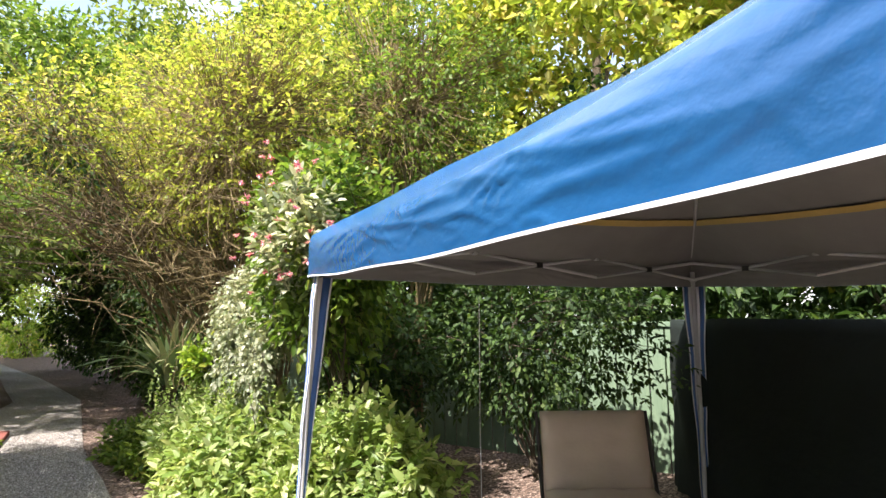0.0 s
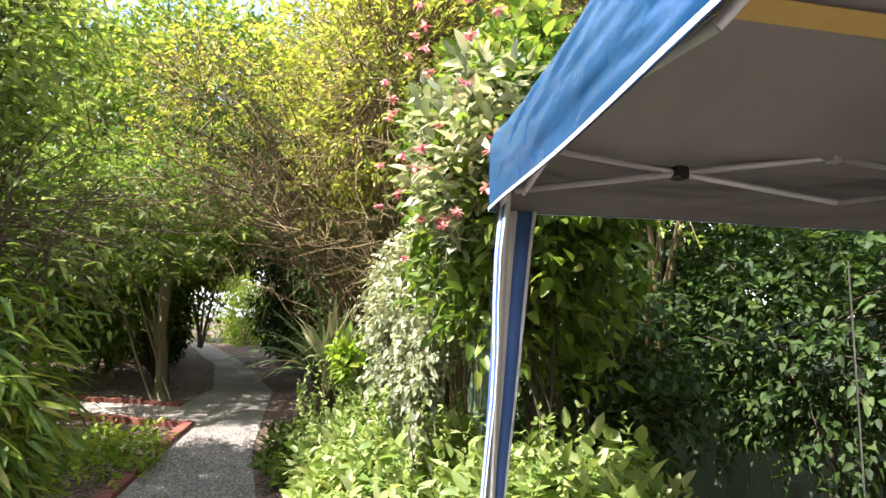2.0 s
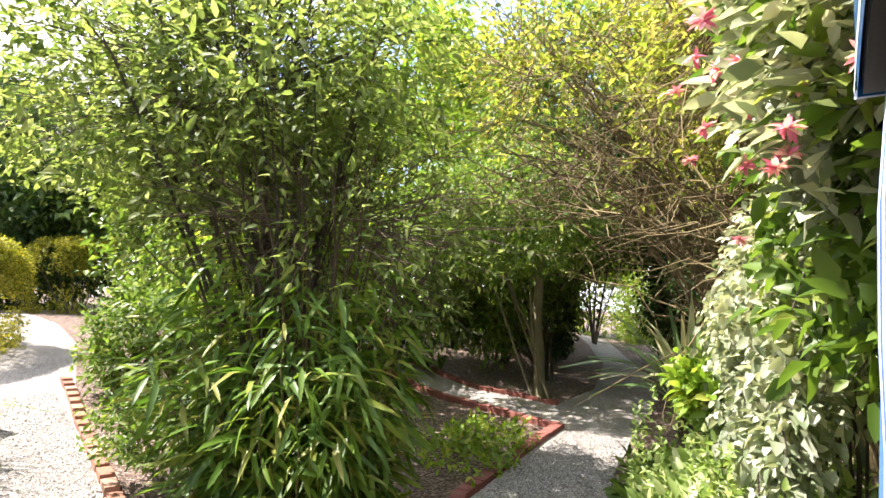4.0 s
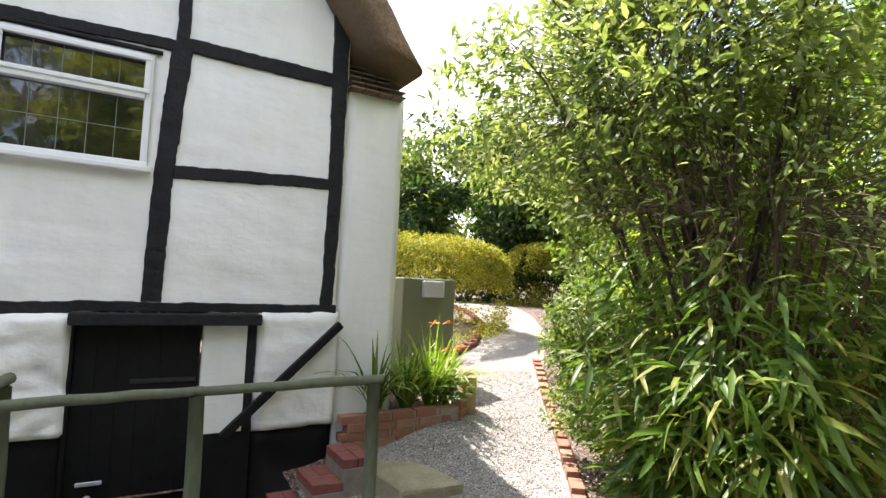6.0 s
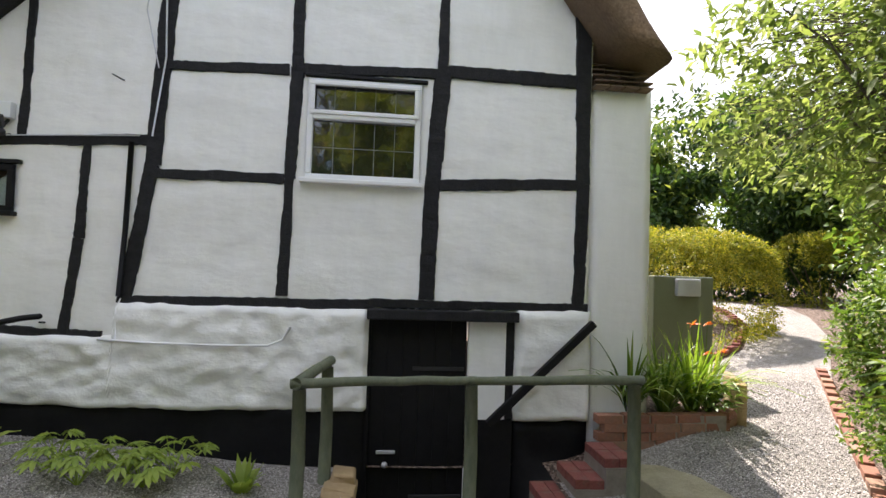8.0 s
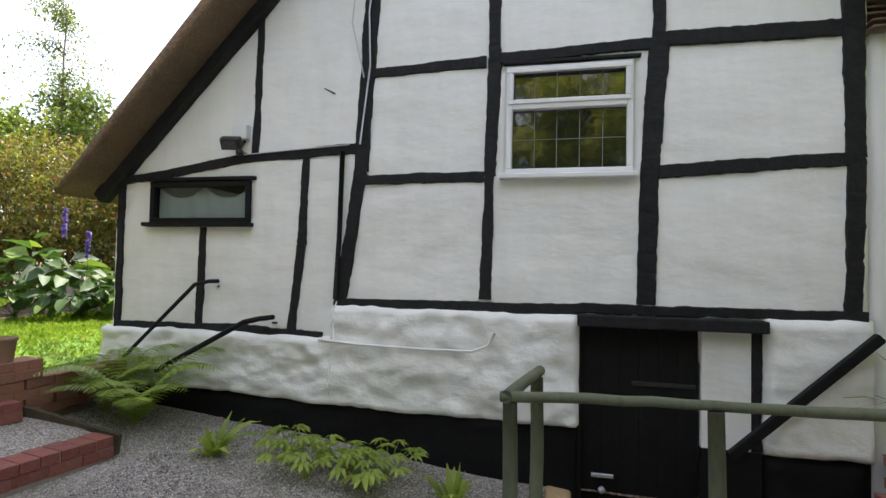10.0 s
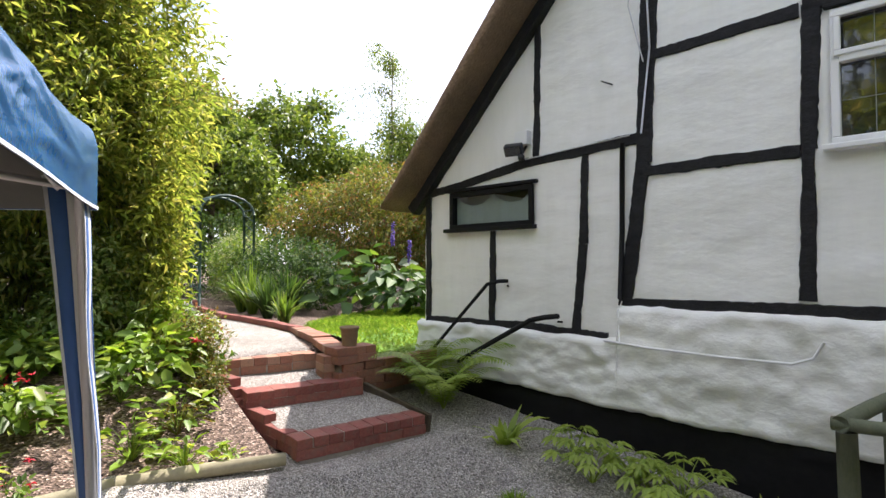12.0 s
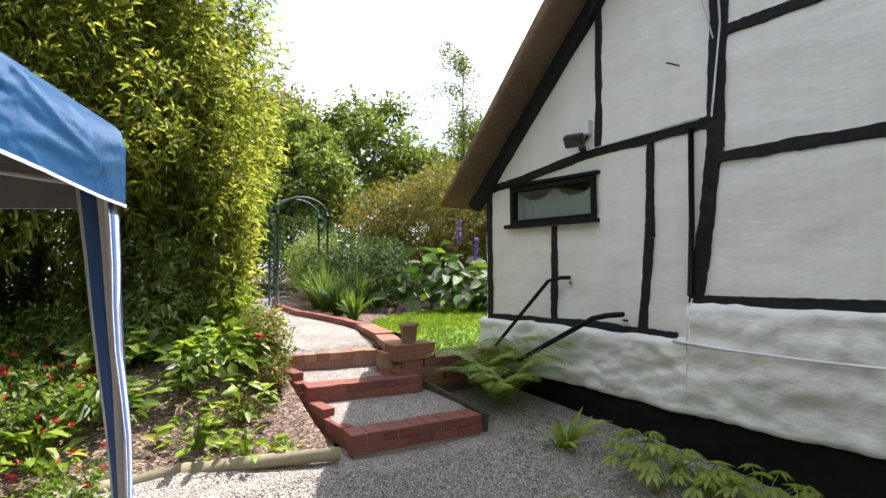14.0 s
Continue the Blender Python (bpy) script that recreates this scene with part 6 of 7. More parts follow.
shrub("shade_tree", "tall tree crown above the shaded path", "tree", (15.0, 0.4, 0.3), (14.5, -1.4, 6.3), (3.2, 3.0, 2.2), 2400, 6, 0.16, 0.5, L_GREEN, BARK, 96, 0.3, 0.3, 0.1, 0.3, 10, 0.05, 0.4, 0, cheap=True)
# wood beyond the fence
for k, (c, r) in enumerate((((-5.0, -10.6, 2.7), (4.6, 1.0, 3.3)), ((3.0, -10.4, 2.8), (4.6, 1.0, 3.4)), ((11.5, -10.8, 3.2), (4.8, 1.0, 3.8)), ((-9.0, -5.0, 2.7), (1.0, 4.6, 3.2)))):
    shrub("woodland_edge", "dense dark woodland edge beyond the fence", "trees", (c[0], c[1], 0.0), c, r, 2300, 6, 0.24, 0.5, L_DARK, BARK, 460 + k, 0.35, 0.35, 0.1, 0.3, 9, 0.05, 0.4, 0, group="wood beyond the fence", cheap=True)
# overhead canopy of the far path
shrub("shade_tree", "tree crown closing over the far path", "tree", (13.2, -3.6, 0.2), (13.0, -2.0, 4.2), (3.2, 2.2, 1.5), 3200, 6, 0.11, 0.5, L_DARK, BARK, 95, 0.3, 0.3, 0.1, 0.3, 10, 0.05, 0.4, 0, cheap=True)

# hedges and trees by the right-hand path
def hedge(label, foot, centre, radii, n, mat, seed):
    rng = np.random.default_rng(seed)
    th = thing("hedge", foot, label, "hedge")
    u = sphere_dirs(rng, n)
    u[:, 2] = np.abs(u[:, 2]) * np.where(rng.random(n) < 0.75, 1, -1)
    p = np.sign(u) * np.abs(u) ** 0.55 * np.array(radii) * rng.uniform(0.86, 1.0, n)[:, None] + np.array(centre) - np.array(foot)
    keep = p[:, 2] > -0.05
    p, u = p[keep], u[keep]
    b, w = leafy_twigs(rng, p, norm(u + rng.normal(0, 0.4, u.shape)), 0.08, 5, droop=0.0)
    leaf_mesh("foliage", b, w, 0.045 * rng.uniform(0.6, 1.2, len(b)), 0.6, mat, th, rng=rng, cheap=True)
    for k in range(5):
        tube_part("stem", [([(k * 0.1 - 0.2, 0, 0), (k * 0.4 - 0.8, 0.1, radii[2])], 0.025, 0.01)], BARK, th)


hedge("clipped golden privet hedge with a rounded top", (6.5, 7.7, gz(6.5, 7.7)), (6.62, 7.75, gz(6.5, 7.7) + 0.82), (2.12, 1.4, 1.12), 14000, L_HEDGE, 101)
hedge("second clipped golden hedge across the path", (12.2, 10.2, gz(12.2, 10.2)), (12.2, 10.2, gz(12.2, 10.2) + 0.8), (0.9, 0.9, 1.0), 3500, L_HEDGE, 102)
for k, (f, h, cz, r, n, lf, m, ln, lab) in enumerate((
        ((8.5, 17, 0.9), 4.5, 3.6, (4.2, 3.5, 2.6), 2600, 0.16, L_FAR, (0, 0), "broad green tree beyond the hedges"), ((13.5, 14.5, 0.9), 4.5, 3.4, (3.6, 3.2, 2.8), 2400, 0.16, L_DARK, (0, 0), "dark green tree beyond the hedges"),
        ((4.5, 22, 0.9), 5.5, 4.5, (4, 3.5, 3.0), 2000, 0.18, L_FAR, (0, 0), "tall green tree behind the cottage garden"),
        ((14.5, 8.5, 0.9), 4.5, 3.2, (3.0, 3.0, 2.7), 2400, 0.14, L_GREEN, (0, 0), "leafy tree between the paths"), ((18, 4, 0.6), 6.5, 5.0, (3.6, 3.4, 3.4), 2400, 0.16, L_LIGHT, (0, 0), "tall sunlit tree beyond the shaded path"),
        ((18.5, -5, 0.3), 7, 5.2, (3.6, 3.2, 3.6), 2600, 0.16, L_FAR, (0, 0), "tall tree beyond the shaded path"), ((13.5, -8, 0.1), 7, 5.2, (3.6, 2.6, 3.4), 2600, 0.15, L_FAR, (0, 0), "tall tree behind the fence"),
        ((8.5, -7.2, 0.0), 6, 4.8, (3.0, 2.2, 2.8), 2600, 0.13, L_GOLD, (0, 0), "golden-green tree behind the fence"), ((4.0, -7.6, 0.0), 5.5, 4.4, (2.8, 1.9, 2.6), 2600, 0.12, L_GOLD, (0, 0), "golden-green tree behind the fence"),
        ((0.0, -8.4, 0.0), 5.5, 3.9, (2.8, 1.8, 2.8), 2200, 0.12, L_GOLD, (0, 0), "golden-green tree behind the fence"), ((-4.5, -7.5, 0.0), 5.5, 3.9, (2.8, 2.0, 2.8), 2200, 0.12, L_DARK, (0, 0), "dark tree behind the fence"),
        ((10.5, 20, 0.9), 5, 4.2, (3.4, 3.0, 3.2), 2400, 0.18, L_FAR, (0, 0), "broad green tree beyond the hedges"), ((6.5, 28, 0.9), 6, 4.6, (4.0, 3.0, 3.6), 2400, 0.2, L_FAR, (0, 0), "tall green tree behind the cottage garden"), ((17.5, 17, 0.9), 5, 4.0, (3.4, 3.0, 3.2), 2200, 0.18, L_GREEN, (0, 0), "leafy tree beyond the hedges"),
        ((11.5, 6.5, 0.8), 4.5, 3.2, (2.0, 1.8, 1.8), 1800, 0.11, L_GREEN, (0, 0), "leafy tree between the paths"), ((26, -1.0, 0.4), 6, 4.0, (3.0, 3.4, 3.4), 1800, 0.2, L_LIGHT, (0, 0), "sunlit tree at the end of the path"))):
    tall = 1.22 if f[1] > 5 else 1.35
    tree(lab, f, h * tall, cz * tall, (r[0] * 1.1, r[1] * 1.1, r[2] * tall), int(n * 1.15), 6, lf * 1.48, m, 120 + k, "garden trees")

for k, (c, r) in enumerate((((8.6, 13.2, 1.9), (2.2, 0.9, 1.5)), ((12.6, 12.4, 1.9), (2.2, 0.9, 1.6)))):
    shrub("evergreen_shrub", "dense dark shrub behind the golden hedge", "shrub", (c[0], c[1], gz(c[0], c[1])), c, r, 1800, 6, 0.11, 0.5, L_DARK, BARK, 440 + k, 0.3, 0.25, 0.1, 0.3, 9, 0.03, 0.35, 0, group="shrubs behind the hedge", cheap=True)

# planter by the cottage
for k, (x, y, n, L) in enumerate(((4.32, 3.42, 110, 0.92), (4.98, 3.5, 90, 0.9), (5.25, 3.68, 70, 0.85), (4.66, 3.42, 90, 0.85))):
    b = blades("day_lily", "clump of arching day lily leaves in the planter", "day lily", (x, y, 0.16), n, L, 0.026, L_LIGHT if k in (1, 2) else L_GREEN, 0.95, 140 + k, 1.05, 0.85, "day lilies")
    if k in (1, 2):
        for j, (dx, dz) in enumerate(((0.0, 0.82), (0.16, 0.55))):
            tube_part("stalk", [([(0, 0, 0), (dx * 0.6, 0.02, dz * 0.6), (dx, 0, dz)], 0.005, 0.003)], L_GREEN, b, sides=4)
            flowers(b, b.location, [(x + dx, y, 0.16 + dz)], 0.075, L_ORANGE, 6, 150 + k + j)
rosette("small_plant", "leafy green plant with small white flowers in the planter", "plant", (5.08, 3.38, 0.16), 150, 0.08, 0.5, L_GREEN, 0.3, 145)

# gravel bed by the cottage wall
fern((-1.75, 2.72, gz(-1.75, 2.72)), 15, 0.95, 201)
fern((-2.2, 2.88, gz(-2.2, 2.88)), 13, 0.85, 202)
blades("harts_tongue", "strap-leaved fern in the gravel", "fern", (-0.86, 2.5, gz(-0.86, 2.5)), 20, 0.46, 0.055, L_FERN, 0.95, 203, 0.8, 0.6)


def whorl_plant(foot, stalks, height, leaf, mat, seed):
    """Fingered leaves: a fan of leaflets at the end of each stalk."""
    rng = np.random.default_rng(seed)
    th = thing("hellebore", foot, "hellebore with fingered green leaves in the gravel", "plant", "hellebores")
    for k in range(stalks):
        a = 2 * math.pi * k / stalks + rng.uniform(-0.4, 0.4)
        d = np.array((math.cos(a), math.sin(a), 0))
        end = d * height * rng.uniform(0.3, 1.0) + np.array((0, 0, height * rng.uniform(0.55, 1.05)))
        m = 7
        f = np.linspace(-1.9, 1.9, m) + rng.normal(0, 0.1, m)
        w = np.stack([np.cos(a + f), np.sin(a + f), np.full(m, rng.uniform(-0.3, 0.15))], 1)
        lf = leaf_mesh("fingered_leaf", np.tile(end, (m, 1)), norm(w), leaf * (0.75 + 0.35 * np.cos(f)) * rng.uniform(0.85, 1.1, m), 0.34, mat, th, 0.3, 0.3, None)
        tube_part("stalk", [(bend((0, 0, 0), end, 0.03, 4), 0.005, 0.003)], mat, lf, sides=4)


for k, (x, y, h) in enumerate(((-0.38, 2.78, 0.22), (-0.08, 2.5, 0.27), (0.12, 2.78, 0.24), (0.42, 2.85, 0.27), (0.3, 2.62, 0.22))):
    whorl_plant((x, y, gz(x, y)), 13, h, 0.115, L_FERN, 210 + k)
blades("harts_tongue", "strap-leaved fern beside the handrail", "fern", (0.95, 2.75, gz(0.95, 2.75)), 20, 0.34, 0.055, L_FERN, 0.8, 220, 0.9, 0.6)
blades("grass_tuft", "small dome of bright green grass in the gravel", "grass", (-0.2, 1.75, gz(-0.2, 1.75)), 260, 0.13, 0.006, L_LIGHT, 0.8, 221, 0.8, 0.5)

# bed beside the steps
for k, (x, y, n, L, w, m, h, lab) in enumerate(((-3.0, 0.55, 110, 0.16, 0.45, L_LIGHT, 0.38, "broad-leaved green plant in the bark mulch"), (-2.75, 0.25, 70, 0.15, 0.45, L_GREEN, 0.32, "broad-leaved green plant in the bark mulch"), (-3.5, 0.85, 120, 0.15, 0.5, L_LIGHT, 0.42, "lush green plant beside the steps"),
                                                 (-2.35, 0.52, 50, 0.11, 0.45, L_LIGHT, 0.3, "young green plant in the mulch"), (-1.95, 0.72, 22, 0.08, 0.45, L_LIGHT, 0.1, "small green seedling in the mulch"), (-2.6, -0.35, 90, 0.14, 0.45, L_GREEN, 0.3, "leafy green plant in the flower bed"),
                                                 (-3.2, -0.2, 90, 0.15, 0.5, L_GREEN, 0.35, "leafy green plant in the flower bed"), (-2.25, -0.75, 60, 0.12, 0.45, L_LIGHT, 0.25, "leafy green plant in the flower bed"), (-4.3, 1.05, 100, 0.15, 0.5, L_GREEN, 0.4, "leafy plant along the upper path"), (-2.15, 0.15, 45, 0.11, 0.45, L_LIGHT, 0.25, "young green plant in the mulch"))):
    rosette("bed_plant", lab, "plant", (x, y, gz(x, y)), n, L, w, m, h, 230 + k, "bed plants")
fz = shrub("azalea", "bronze-green small shrub with a red flower", "shrub", (-3.0, 0.92, gz(-3.0, 0.92)), (-3.0, 0.92, gz(-3, 0.92) + 0.28), (0.3, 0.26, 0.3), 420, 6, 0.035, 0.5, L_OLIVE, BARK, 250, 0.4, 0.1, 0.6, 0.1, 8, 0.005)
flowers(fz, fz.location, [(-2.72, 0.8, gz(-2.8, 0.9) + 0.38)], 0.06, L_RED, 10, 251)
shrub("azalea", "bronze-green small shrub beside the steps", "shrub", (-2.62, 0.85, gz(-2.6, 0.85)), (-2.62, 0.85, gz(-2.6, 0.85) + 0.16), (0.2, 0.18, 0.2), 220, 6, 0.035, 0.5, L_OLIVE, BARK, 252, 0.4, 0.1, 0.6, 0.1, 8, 0.005)
rf = shrub("red_bedding", "red flowering bedding plants in the mulch", "flowers", (-2.9, -0.8, gz(-2.9, -0.8)), (-2.9, -0.8, gz(-2.9, -0.8) + 0.12), (0.65, 0.5, 0.16), 260, 5, 0.05, 0.5, L_GREEN, BARK, 253, 0.3, 0.1, 0.6, 0.1, 6, 0.004, show_stems=False)
flowers(rf, rf.location, [(-2.9 + a, -0.8 + b, gz(-2.9, -0.8) + 0.2 + c) for a, b, c in rngf.uniform((-0.6, -0.5, -0.05), (0.6, 0.5, 0.1), (38, 3))], 0.03, L_RED, 6, 254)

for k, (x, y, n) in enumerate(((-3.6, -0.85, 14), (-3.1, -0.75, 12), (-2.5, -0.8, 9), (-1.9, -0.62, 10), (-3.0, 0.9, 4))):
    rf = shrub("red_bedding", "red flowering bedding plants in the mulch", "flowers", (x, y, gz(x, y)), (x, y, gz(x, y) + 0.10), (0.28, 0.28, 0.13), 110, 5, 0.05, 0.5, L_GREEN, BARK, 500 + k, 0.3, 0.1, 0.6, 0.1, 6, 0.004, group="red bedding", show_stems=False)
    flowers(rf, rf.location, [(x + a, y + b, gz(x, y) + 0.2 + c) for a, b, c in rngf.uniform((-0.28, -0.28, -0.06), (0.28, 0.28, 0.08), (n, 3))], 0.036, L_RED, 6, 510 + k)
for k, (x, y, n, leaf, m, h) in enumerate(((-3.35, -0.3, 70, 0.15, L_GREEN, 0.28), (-2.65, -0.4, 60, 0.13, L_LIGHT, 0.24), (-1.95, 0.42, 40, 0.09, L_LIGHT, 0.22), (-2.3, 0.5, 60, 0.07, L_OLIVE, 0.22), (-3.2, 0.35, 70, 0.13, L_GREEN, 0.3), (-3.4, 0.75, 60, 0.09, L_OLIVE, 0.3))):
    rosette("leafy_plant", "clump of fresh green leaves in the bark mulch", "plant", (x, y, gz(x, y)), n, leaf, 0.45, m, h, 520 + k, "plants in the mulch bed")

# tall feathery hedge left of the steps
for k, (f, c, r, n) in enumerate((((-4.4, 0.2, 0.4), (-4.35, 0.3, 2.9), (1.0, 1.1, 2.5), 4200), ((-4.3, -1.4, 0.3), (-4.2, -1.4, 3.4), (1.1, 1.2, 2.0), 3400), ((-3.9, -3.4, 0.2), (-3.8, -3.3, 2.5), (1.1, 1.4, 2.3), 3600), ((-5.6, -0.8, 0.4), (-5.5, -0.8, 2.6), (0.8, 2.2, 2.6), 3800), ((-4.2, 0.7, 0.4), (-4.15, 0.72, 1.9), (0.75, 0.5, 1.35), 1800))):
    shrub("feathery_shrub", "tall feathery green shrub with narrow leaves", "shrub", f, c, r, int(n * 1.15), 9, 0.105, 0.2, L_FEATHER if k in (0, 1, 4) else L_GREEN, BARK, 260 + k, 0.45, 0.42, 0.2, 0.3, 14, 0.02, 0.75, 300, group="feathery shrubs", cheap=True)
for k, (c, r, n, m) in enumerate((((-5.6, 0.75, 1.0), (0.8, 0.5, 0.8), 1200, L_LIGHT), ((-7.2, 1.2, 1.3), (1.0, 0.6, 1.0), 1300, L_GREEN), ((-9.2, 1.7, 1.5), (1.3, 0.7, 1.3), 1400, L_LIGHT), ((-11.5, 2.5, 1.6), (1.4, 0.9, 1.4), 1400, L_GREEN), ((-3.7, -0.6, 0.6), (0.5, 1.1, 0.5), 900, L_GREEN), ((-4.0, 0.85, 0.85), (0.6, 0.35, 0.6), 700, L_LIGHT), ((-4.9, 1.0, 1.1), (0.6, 0.35, 0.8), 700, L_OLIVE), ((-12.5, 5.6, 1.5), (1.2, 1.2, 1.5), 1400, L_DARK), ((-11.2, 5.2, 1.3), (0.9, 0.7, 1.0), 900, L_SILVER), ((-14.0, 4.0, 1.8), (1.4, 1.6, 1.9), 1800, L_DARK), ((-10.4, 2.4, 1.1), (0.8, 0.5, 0.7), 800, L_LIGHT))):
    shrub("border_shrub", "leafy shrub along the upper path", "shrub", (c[0], c[1], gz(c[0], c[1])), c, r, n, 6, 0.07, 0.42, m, BARK, 270 + k, 0.35, 0.2, 0.3, 0.2, 9, 0.012, 0.35, group="border shrubs", cheap=True)

shrub("border_shrub", "pale leafy shrub at the foot of the feathery hedge", "shrub", (-3.95, 0.35, gz(-3.95, 0.35)), (-3.85, 0.32, 1.0), (0.45, 0.5, 0.75), 800, 6, 0.075, 0.42, L_PALE, BARK, 298, 0.35, 0.2, 0.3, 0.2, 9, 0.01, 0.35, group="border shrubs", cheap=True)

# upper garden beyond the lawn
for k, (x, y, n, L, m) in enumerate(((-6.2, 3.3, 160, 0.8, L_DARK), (-7.1, 3.5, 180, 0.95, L_GREEN), (-5.5, 3.2, 90, 0.55, L_GREEN), (-7.9, 3.7, 160, 0.9, L_GREEN), (-6.6, 3.9, 160, 1.0, L_DARK), (-8.6, 4.0, 120, 0.9, L_GREEN))):
    blades("ornamental_grass", "clump of arching green leaves in the upper bed", "plant", (x, y, gz(x, y)), n, L, 0.03, m, 0.7, 280 + k, 1.05, 0.8, "upper bed clumps")
shrub("perennials", "mixed green perennials with pale spikes below the arch", "plants", (-7.8, 4.4, 0.55), (-7.8, 4.6, 1.2), (1.7, 0.9, 0.85), 1800, 6, 0.08, 0.4, L_DARK, BARK, 290, 0.3, 0.2, 0.8, 0.2, 10, 0.006, 0.4)
shrub("pale_perennials", "pale flowering perennials round the arch", "plants", (-9.8, 4.6, 0.55), (-9.8, 4.6, 1.5), (1.2, 0.8, 0.7), 900, 6, 0.07, 0.4, L_GREEN, BARK, 291, 0.3, 0.2, 0.8, 0.2, 8, 0.006, 0.4)
for k, (x, y, h) in enumerate(((-5.6, 5.1, 0.9), (-5.0, 5.3, 0.7), (-6.2, 5.2, 1.1), (-4.5, 5.6, 0.65))):
    rosette("large_leaf_plant", "clump of very large glossy green leaves beyond the lawn", "plant", (x, y, gz(x, y)), 60, 0.38, 0.55, L_GLOSSY, h, 300 + k, "large-leaved clumps")
for k, (x, y, z) in enumerate(((-5.25, 5.1, 1.75), (-5.05, 5.3, 1.45), (-4.6, 5.4, 1.3))):
    dl = thing("delphinium", (x, y, gz(x, y)), "tall violet delphinium spike beyond the lawn", "flower", "delphiniums")
    tube_part("stalk", [([(0, 0, 0), (0.02, 0, z - gz(x, y) + 0.3)], 0.008, 0.004)], L_GREEN, dl, sides=4)
    pts = np.linspace((0, 0, z - gz(x, y)), (0.02, 0, z - gz(x, y) + 0.38), 22)
    leaf_mesh("flower_spike", np.repeat(pts, 5, 0), norm(rngf.normal(0, 1, (110, 3)) * (1, 1, 0.4)), np.full(110, 0.045), 0.7, L_VIOLET, dl, rng=rngf)
shrub("berberis", "large arching shrub with bronze and green leaves", "shrub", (-9.5, 7.3, 0.6), (-9.2, 7.2, 2.3), (3.0, 1.6, 1.6), 3600, 9, 0.095, 0.4, L_OLIVE, BARK, 310, 0.35, 0.55, -0.1, 0.4, 24, 0.016, 0.35, 300, cheap=True)
shrub("berberis", "large arching shrub with bronze and green leaves", "shrub", (-6.0, 8.0, 0.6), (-5.8, 8.0, 2.0), (2.2, 1.4, 1.4), 2400, 9, 0.095, 0.4, L_OLIVE, BARK, 311, 0.35, 0.55, -0.1, 0.4, 18, 0.016, 0.35, 200, cheap=True)
for k, (f, h, cz, r, n, lf, m, lab) in enumerate((((-20, 11, 0.6), 7, 5.2, (3.6, 3.6, 3.0), 2600, 0.16, L_FAR, "round green tree beyond the garden"), ((-24, 9, 0.6), 7, 5.6, (3.4, 3.4, 3.2), 2400, 0.17, L_OLIVE, "bronze-green tree beyond the garden"), ((-17, 7, 0.6), 5, 3.6, (2.6, 2.4, 2.6), 2000, 0.14, L_FAR, "green tree beyond the arch"),
                                               ((-14, 14, 0.6), 5, 4.0, (3.4, 3.0, 2.4), 2200, 0.15, L_FAR, "green tree beyond the shrubs"), ((-15, 3, 0.6), 4.5, 3.0, (2.2, 2.0, 2.4), 1900, 0.12, L_GREEN, "leafy tree beside the upper path"), ((-9, 17, 0.6), 5, 3.6, (3.4, 3.0, 2.6), 1900, 0.15, L_FAR, "green tree behind the cottage"), ((-20, 5, 0.6), 6, 4.0, (3.0, 3.0, 3.2), 2000, 0.15, L_DARK, "dark tree beyond the arch"))):
    tree(lab, f, h * 1.1, cz * 1.12, (r[0] * 1.1, r[1] * 1.1, r[2] * 1.15), int(n * 1.15), 6, lf * 1.48, m, 320 + k, "distant trees")
bt = thing("birch", (-13.4, 11.9, 0.6), "slender birch with airy drooping foliage", "tree")
rngt = np.random.default_rng(340)
trk = bend((0, 0, 0), (0.2, 0.1, 8.2), 0.0, 8, 0.08, rngt)
tube_part("trunk", [(trk, 0.09, 0.015)], PALE_BARK, bt, "thin pale trunk", 7)
fb, fw = [], []
for k in range(46):
    i = rngt.integers(3, 8)
    a = rngt.uniform(0, 2 * math.pi)
    q = trk[i] + np.array((0, 0, rngt.uniform(-0.3, 0.3)))
    L = rngt.uniform(0.9, 2.3) * (1.3 - i * 0.1)
    e = q + np.array((math.cos(a) * L, math.sin(a) * L, rngt.uniform(0.1, 0.7)))
    ln = bend(q, e, 0.15, 6, 0.03, rngt)
    tube_part("limb", [(ln, 0.014, 0.004)], PALE_BARK, bt, sides=4)
    for j in range(130):
        p = ln[rngt.integers(1, 6)] + rngt.normal(0, 0.14, 3)
        fb.append(p + np.array((0, 0, -abs(rngt.normal(0, 0.22)))))
        fw.append(norm(rngt.normal(0, 1, 3) + np.array((0, 0, -0.8))))
leaf_mesh("crown", np.array(fb), np.array(fw), rngt.uniform(0.06, 0.11, len(fb)), 0.6, L_FAR, bt, rng=rngt, cheap=True)


# ---- grass and loose stones ----
def grass():
    rng = np.random.default_rng(500)
    n = 16000
    x, y = rng.uniform(-5.6, -2.75, n), rng.uniform(2.6, 6.1, n)
    keep = np.array([inside([(-3.15, 2.62), (-4.3, 2.78), (-5.0, 3.3), (-5.6, 4.4), (-6.0, 6.2), (-2.9, 6.2), (-2.7, 3.5), (-2.75, 2.75)], a, b) for a, b in zip(x, y)])
    x, y = x[keep], y[keep]
    base = np.stack([x, y, ground_z(x, y) + 0.045], 1)
    way = norm(rng.normal(0, 0.45, base.shape) + np.array((0, 0, 1.0)))
    ob = leaf_mesh("lawn_grass", base, way, rng.uniform(0.03, 0.07, len(base)), 0.12, L_GRASS, None, 0.3, 0.1, rng, cheap=True)
    tagged(ob, "short bright green lawn grass", "grass", kind="stuff")


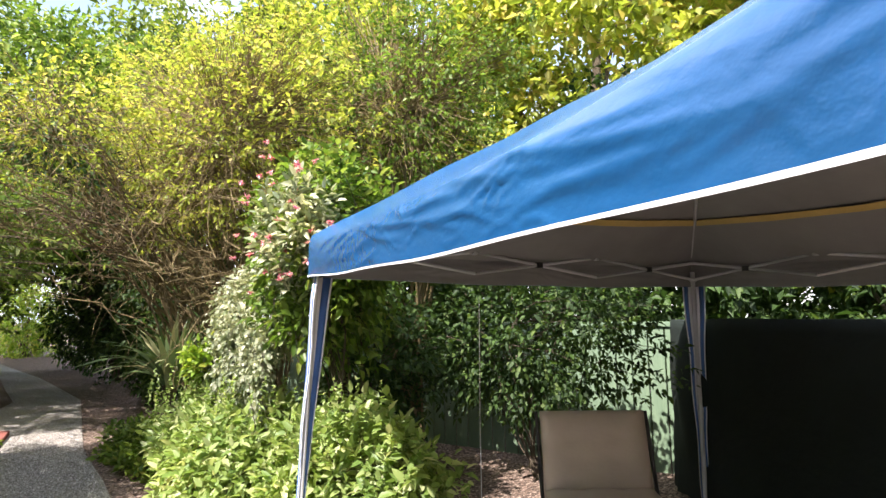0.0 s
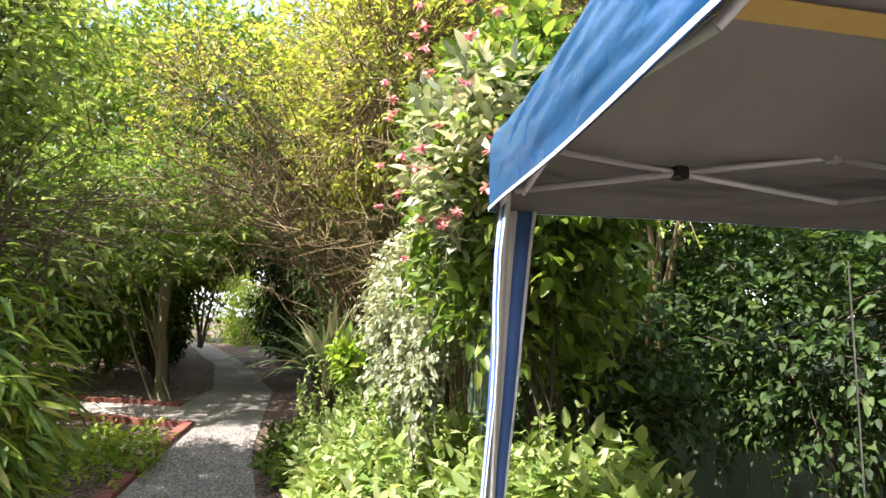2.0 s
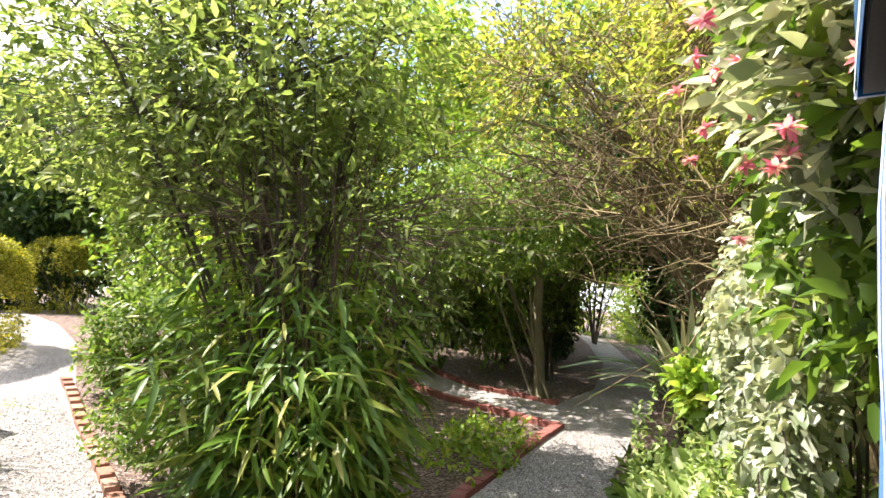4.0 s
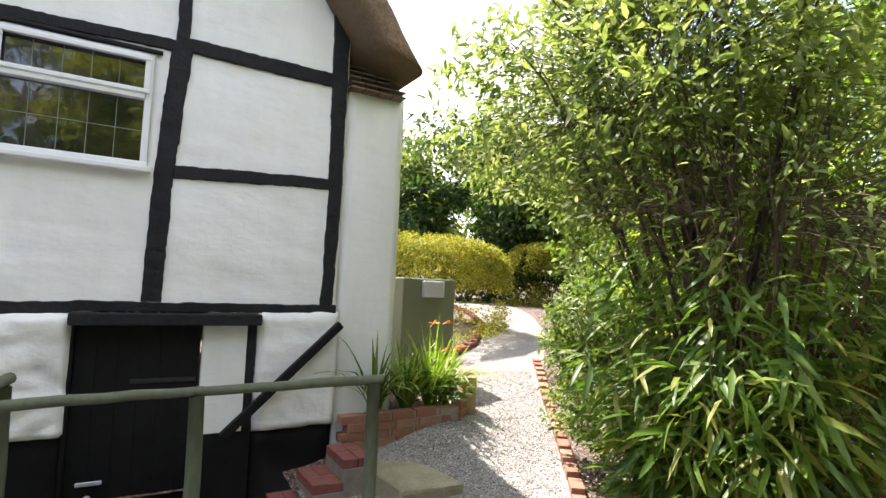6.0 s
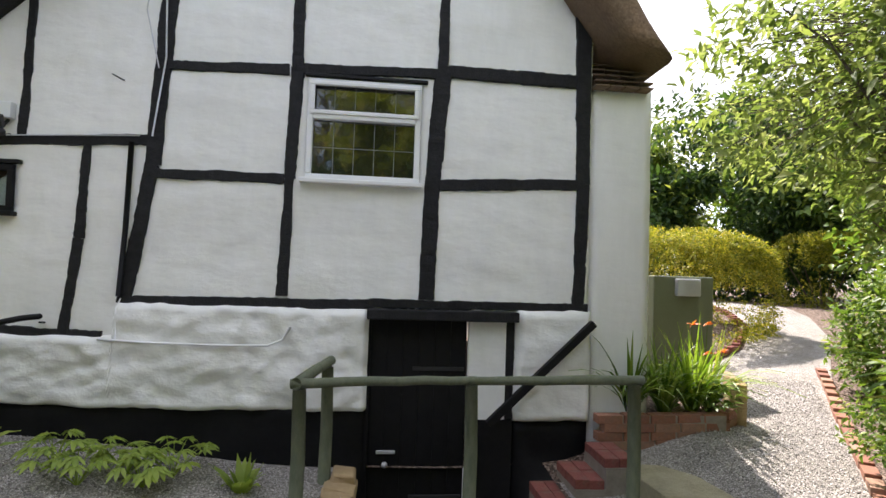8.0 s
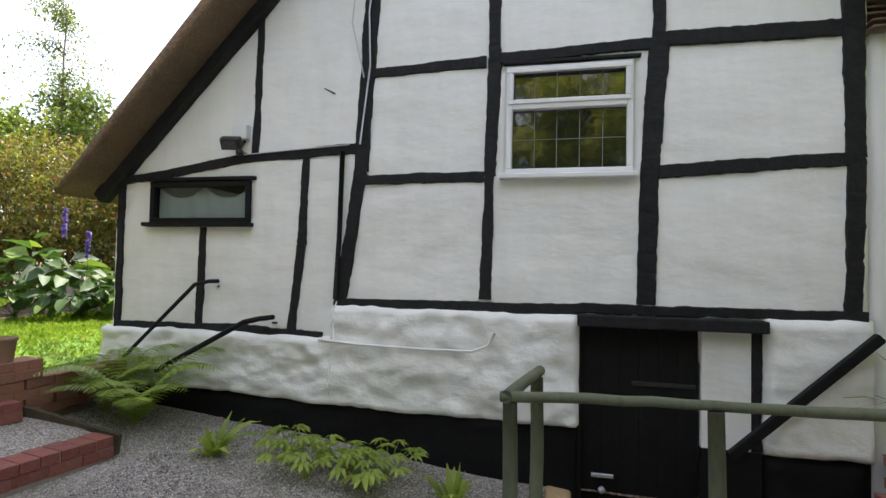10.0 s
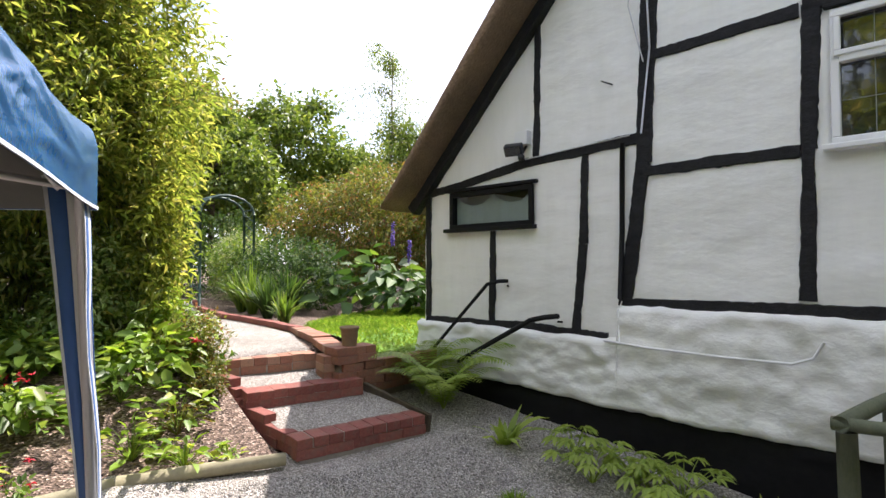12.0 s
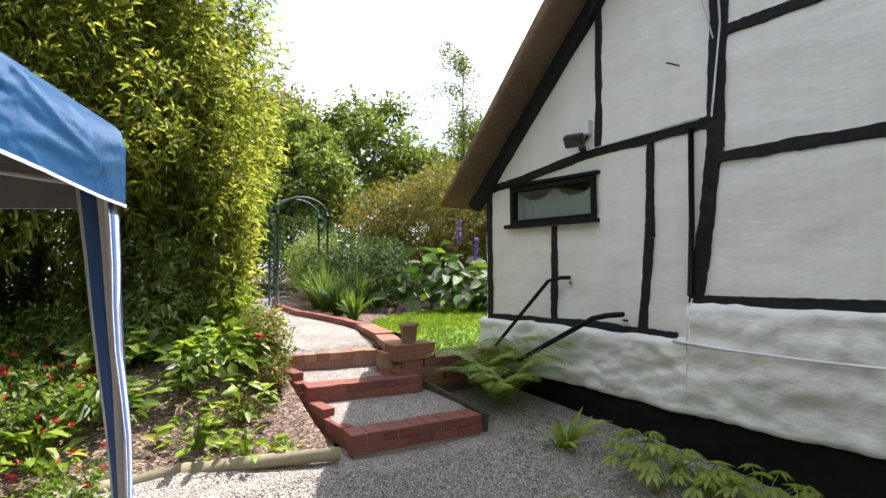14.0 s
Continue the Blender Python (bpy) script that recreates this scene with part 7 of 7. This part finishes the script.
def stones(name, label, region, n, seed, lift):
    """Loose gravel lying on the gravel surface."""
    rng = np.random.default_rng(seed)
    xs, ys = [p[0] for p in region], [p[1] for p in region]
    x, y = rng.uniform(min(xs), max(xs), n), rng.uniform(min(ys), max(ys), n)
    keep = np.array([inside(region, a, b) for a, b in zip(x, y)])
    x, y = x[keep], y[keep]
    m = len(x)
    c = np.stack([x, y, ground_z(x, y) + lift], 1)
    r = rng.uniform(0.004, 0.009, (m, 1))
    a = norm(rng.normal(0, 1, (m, 3)) * (1, 1, 0.25))
    b = norm(np.cross(a, rng.normal(0, 1, (m, 3))))
    d = np.cross(a, b)
    v = np.stack([c + a * r * 1.3, c - a * r * 0.9 + b * r, c - a * r * 0.9 - b * r, c + d * r], 1).reshape(-1, 3)
    f = np.array([[0, 1, 3], [1, 2, 3], [2, 0, 3], [0, 2, 1]])
    faces = (f[None] + (np.arange(m) * 4)[:, None, None]).reshape(-1)
    me = bpy.data.meshes.new(name)
    me.vertices.add(len(v))
    me.vertices.foreach_set("co", v.ravel())
    me.loops.add(len(faces))
    me.loops.foreach_set("vertex_index", faces)
    me.polygons.add(len(faces) // 3)
    me.polygons.foreach_set("loop_start", np.arange(len(faces) // 3) * 3)
    me.polygons.foreach_set("loop_total", np.full(len(faces) // 3, 3))
    me.update(calc_edges=True)
    tagged(link_data(name, me, PEBBLE), label, "gravel", kind="stuff")


L_GRASS = leaf_mat("grass_blade", (0.11, 0.23, 0.02), (0.25, 0.40, 0.05), (0.36, 0.42, 0.1), 0.45)
PEBBLE, _t, _p = nodes_of("gravel_stone")
_g = _t.nodes.new("ShaderNodeNewGeometry")
link(_t, ramp(_t, _g.outputs["Random Per Island"], [(0.0, (0.16, 0.145, 0.13)), (0.4, (0.36, 0.335, 0.31)), (0.8, (0.55, 0.52, 0.49)), (1.0, (0.8, 0.77, 0.73))]), _p.inputs["Base Color"])
_p.inputs["Roughness"].default_value = 0.85
grass()
stones("loose_gravel", "loose pale gravel stones of the yard", [(-1.45, 1.0), (-1.9, 0.1), (-1.0, 0.0), (0.6, 0.6), (1.7, 1.6), (1.7, 3.28), (-2.35, 3.28), (-2.35, 2.3), (-1.45, 2.3)], 40000, 501, 0.016)
stones("loose_gravel", "loose pale gravel stones of the side path", [(3.95, 1.6), (4.6, 1.0), (5.7, 2.35), (6.6, 3.65), (7.2, 4.6), (6.2, 5.2), (5.35, 3.85), (4.6, 2.9), (3.95, 2.4)], 26000, 502, 0.016)
stones("loose_gravel", "loose gravel stones of the shaded path", [(4.9, -1.3), (5.9, -1.45), (8.4, -1.8), (8.5, -1.15), (6.3, -0.6), (5.0, -0.7)], 16000, 503, 0.02)
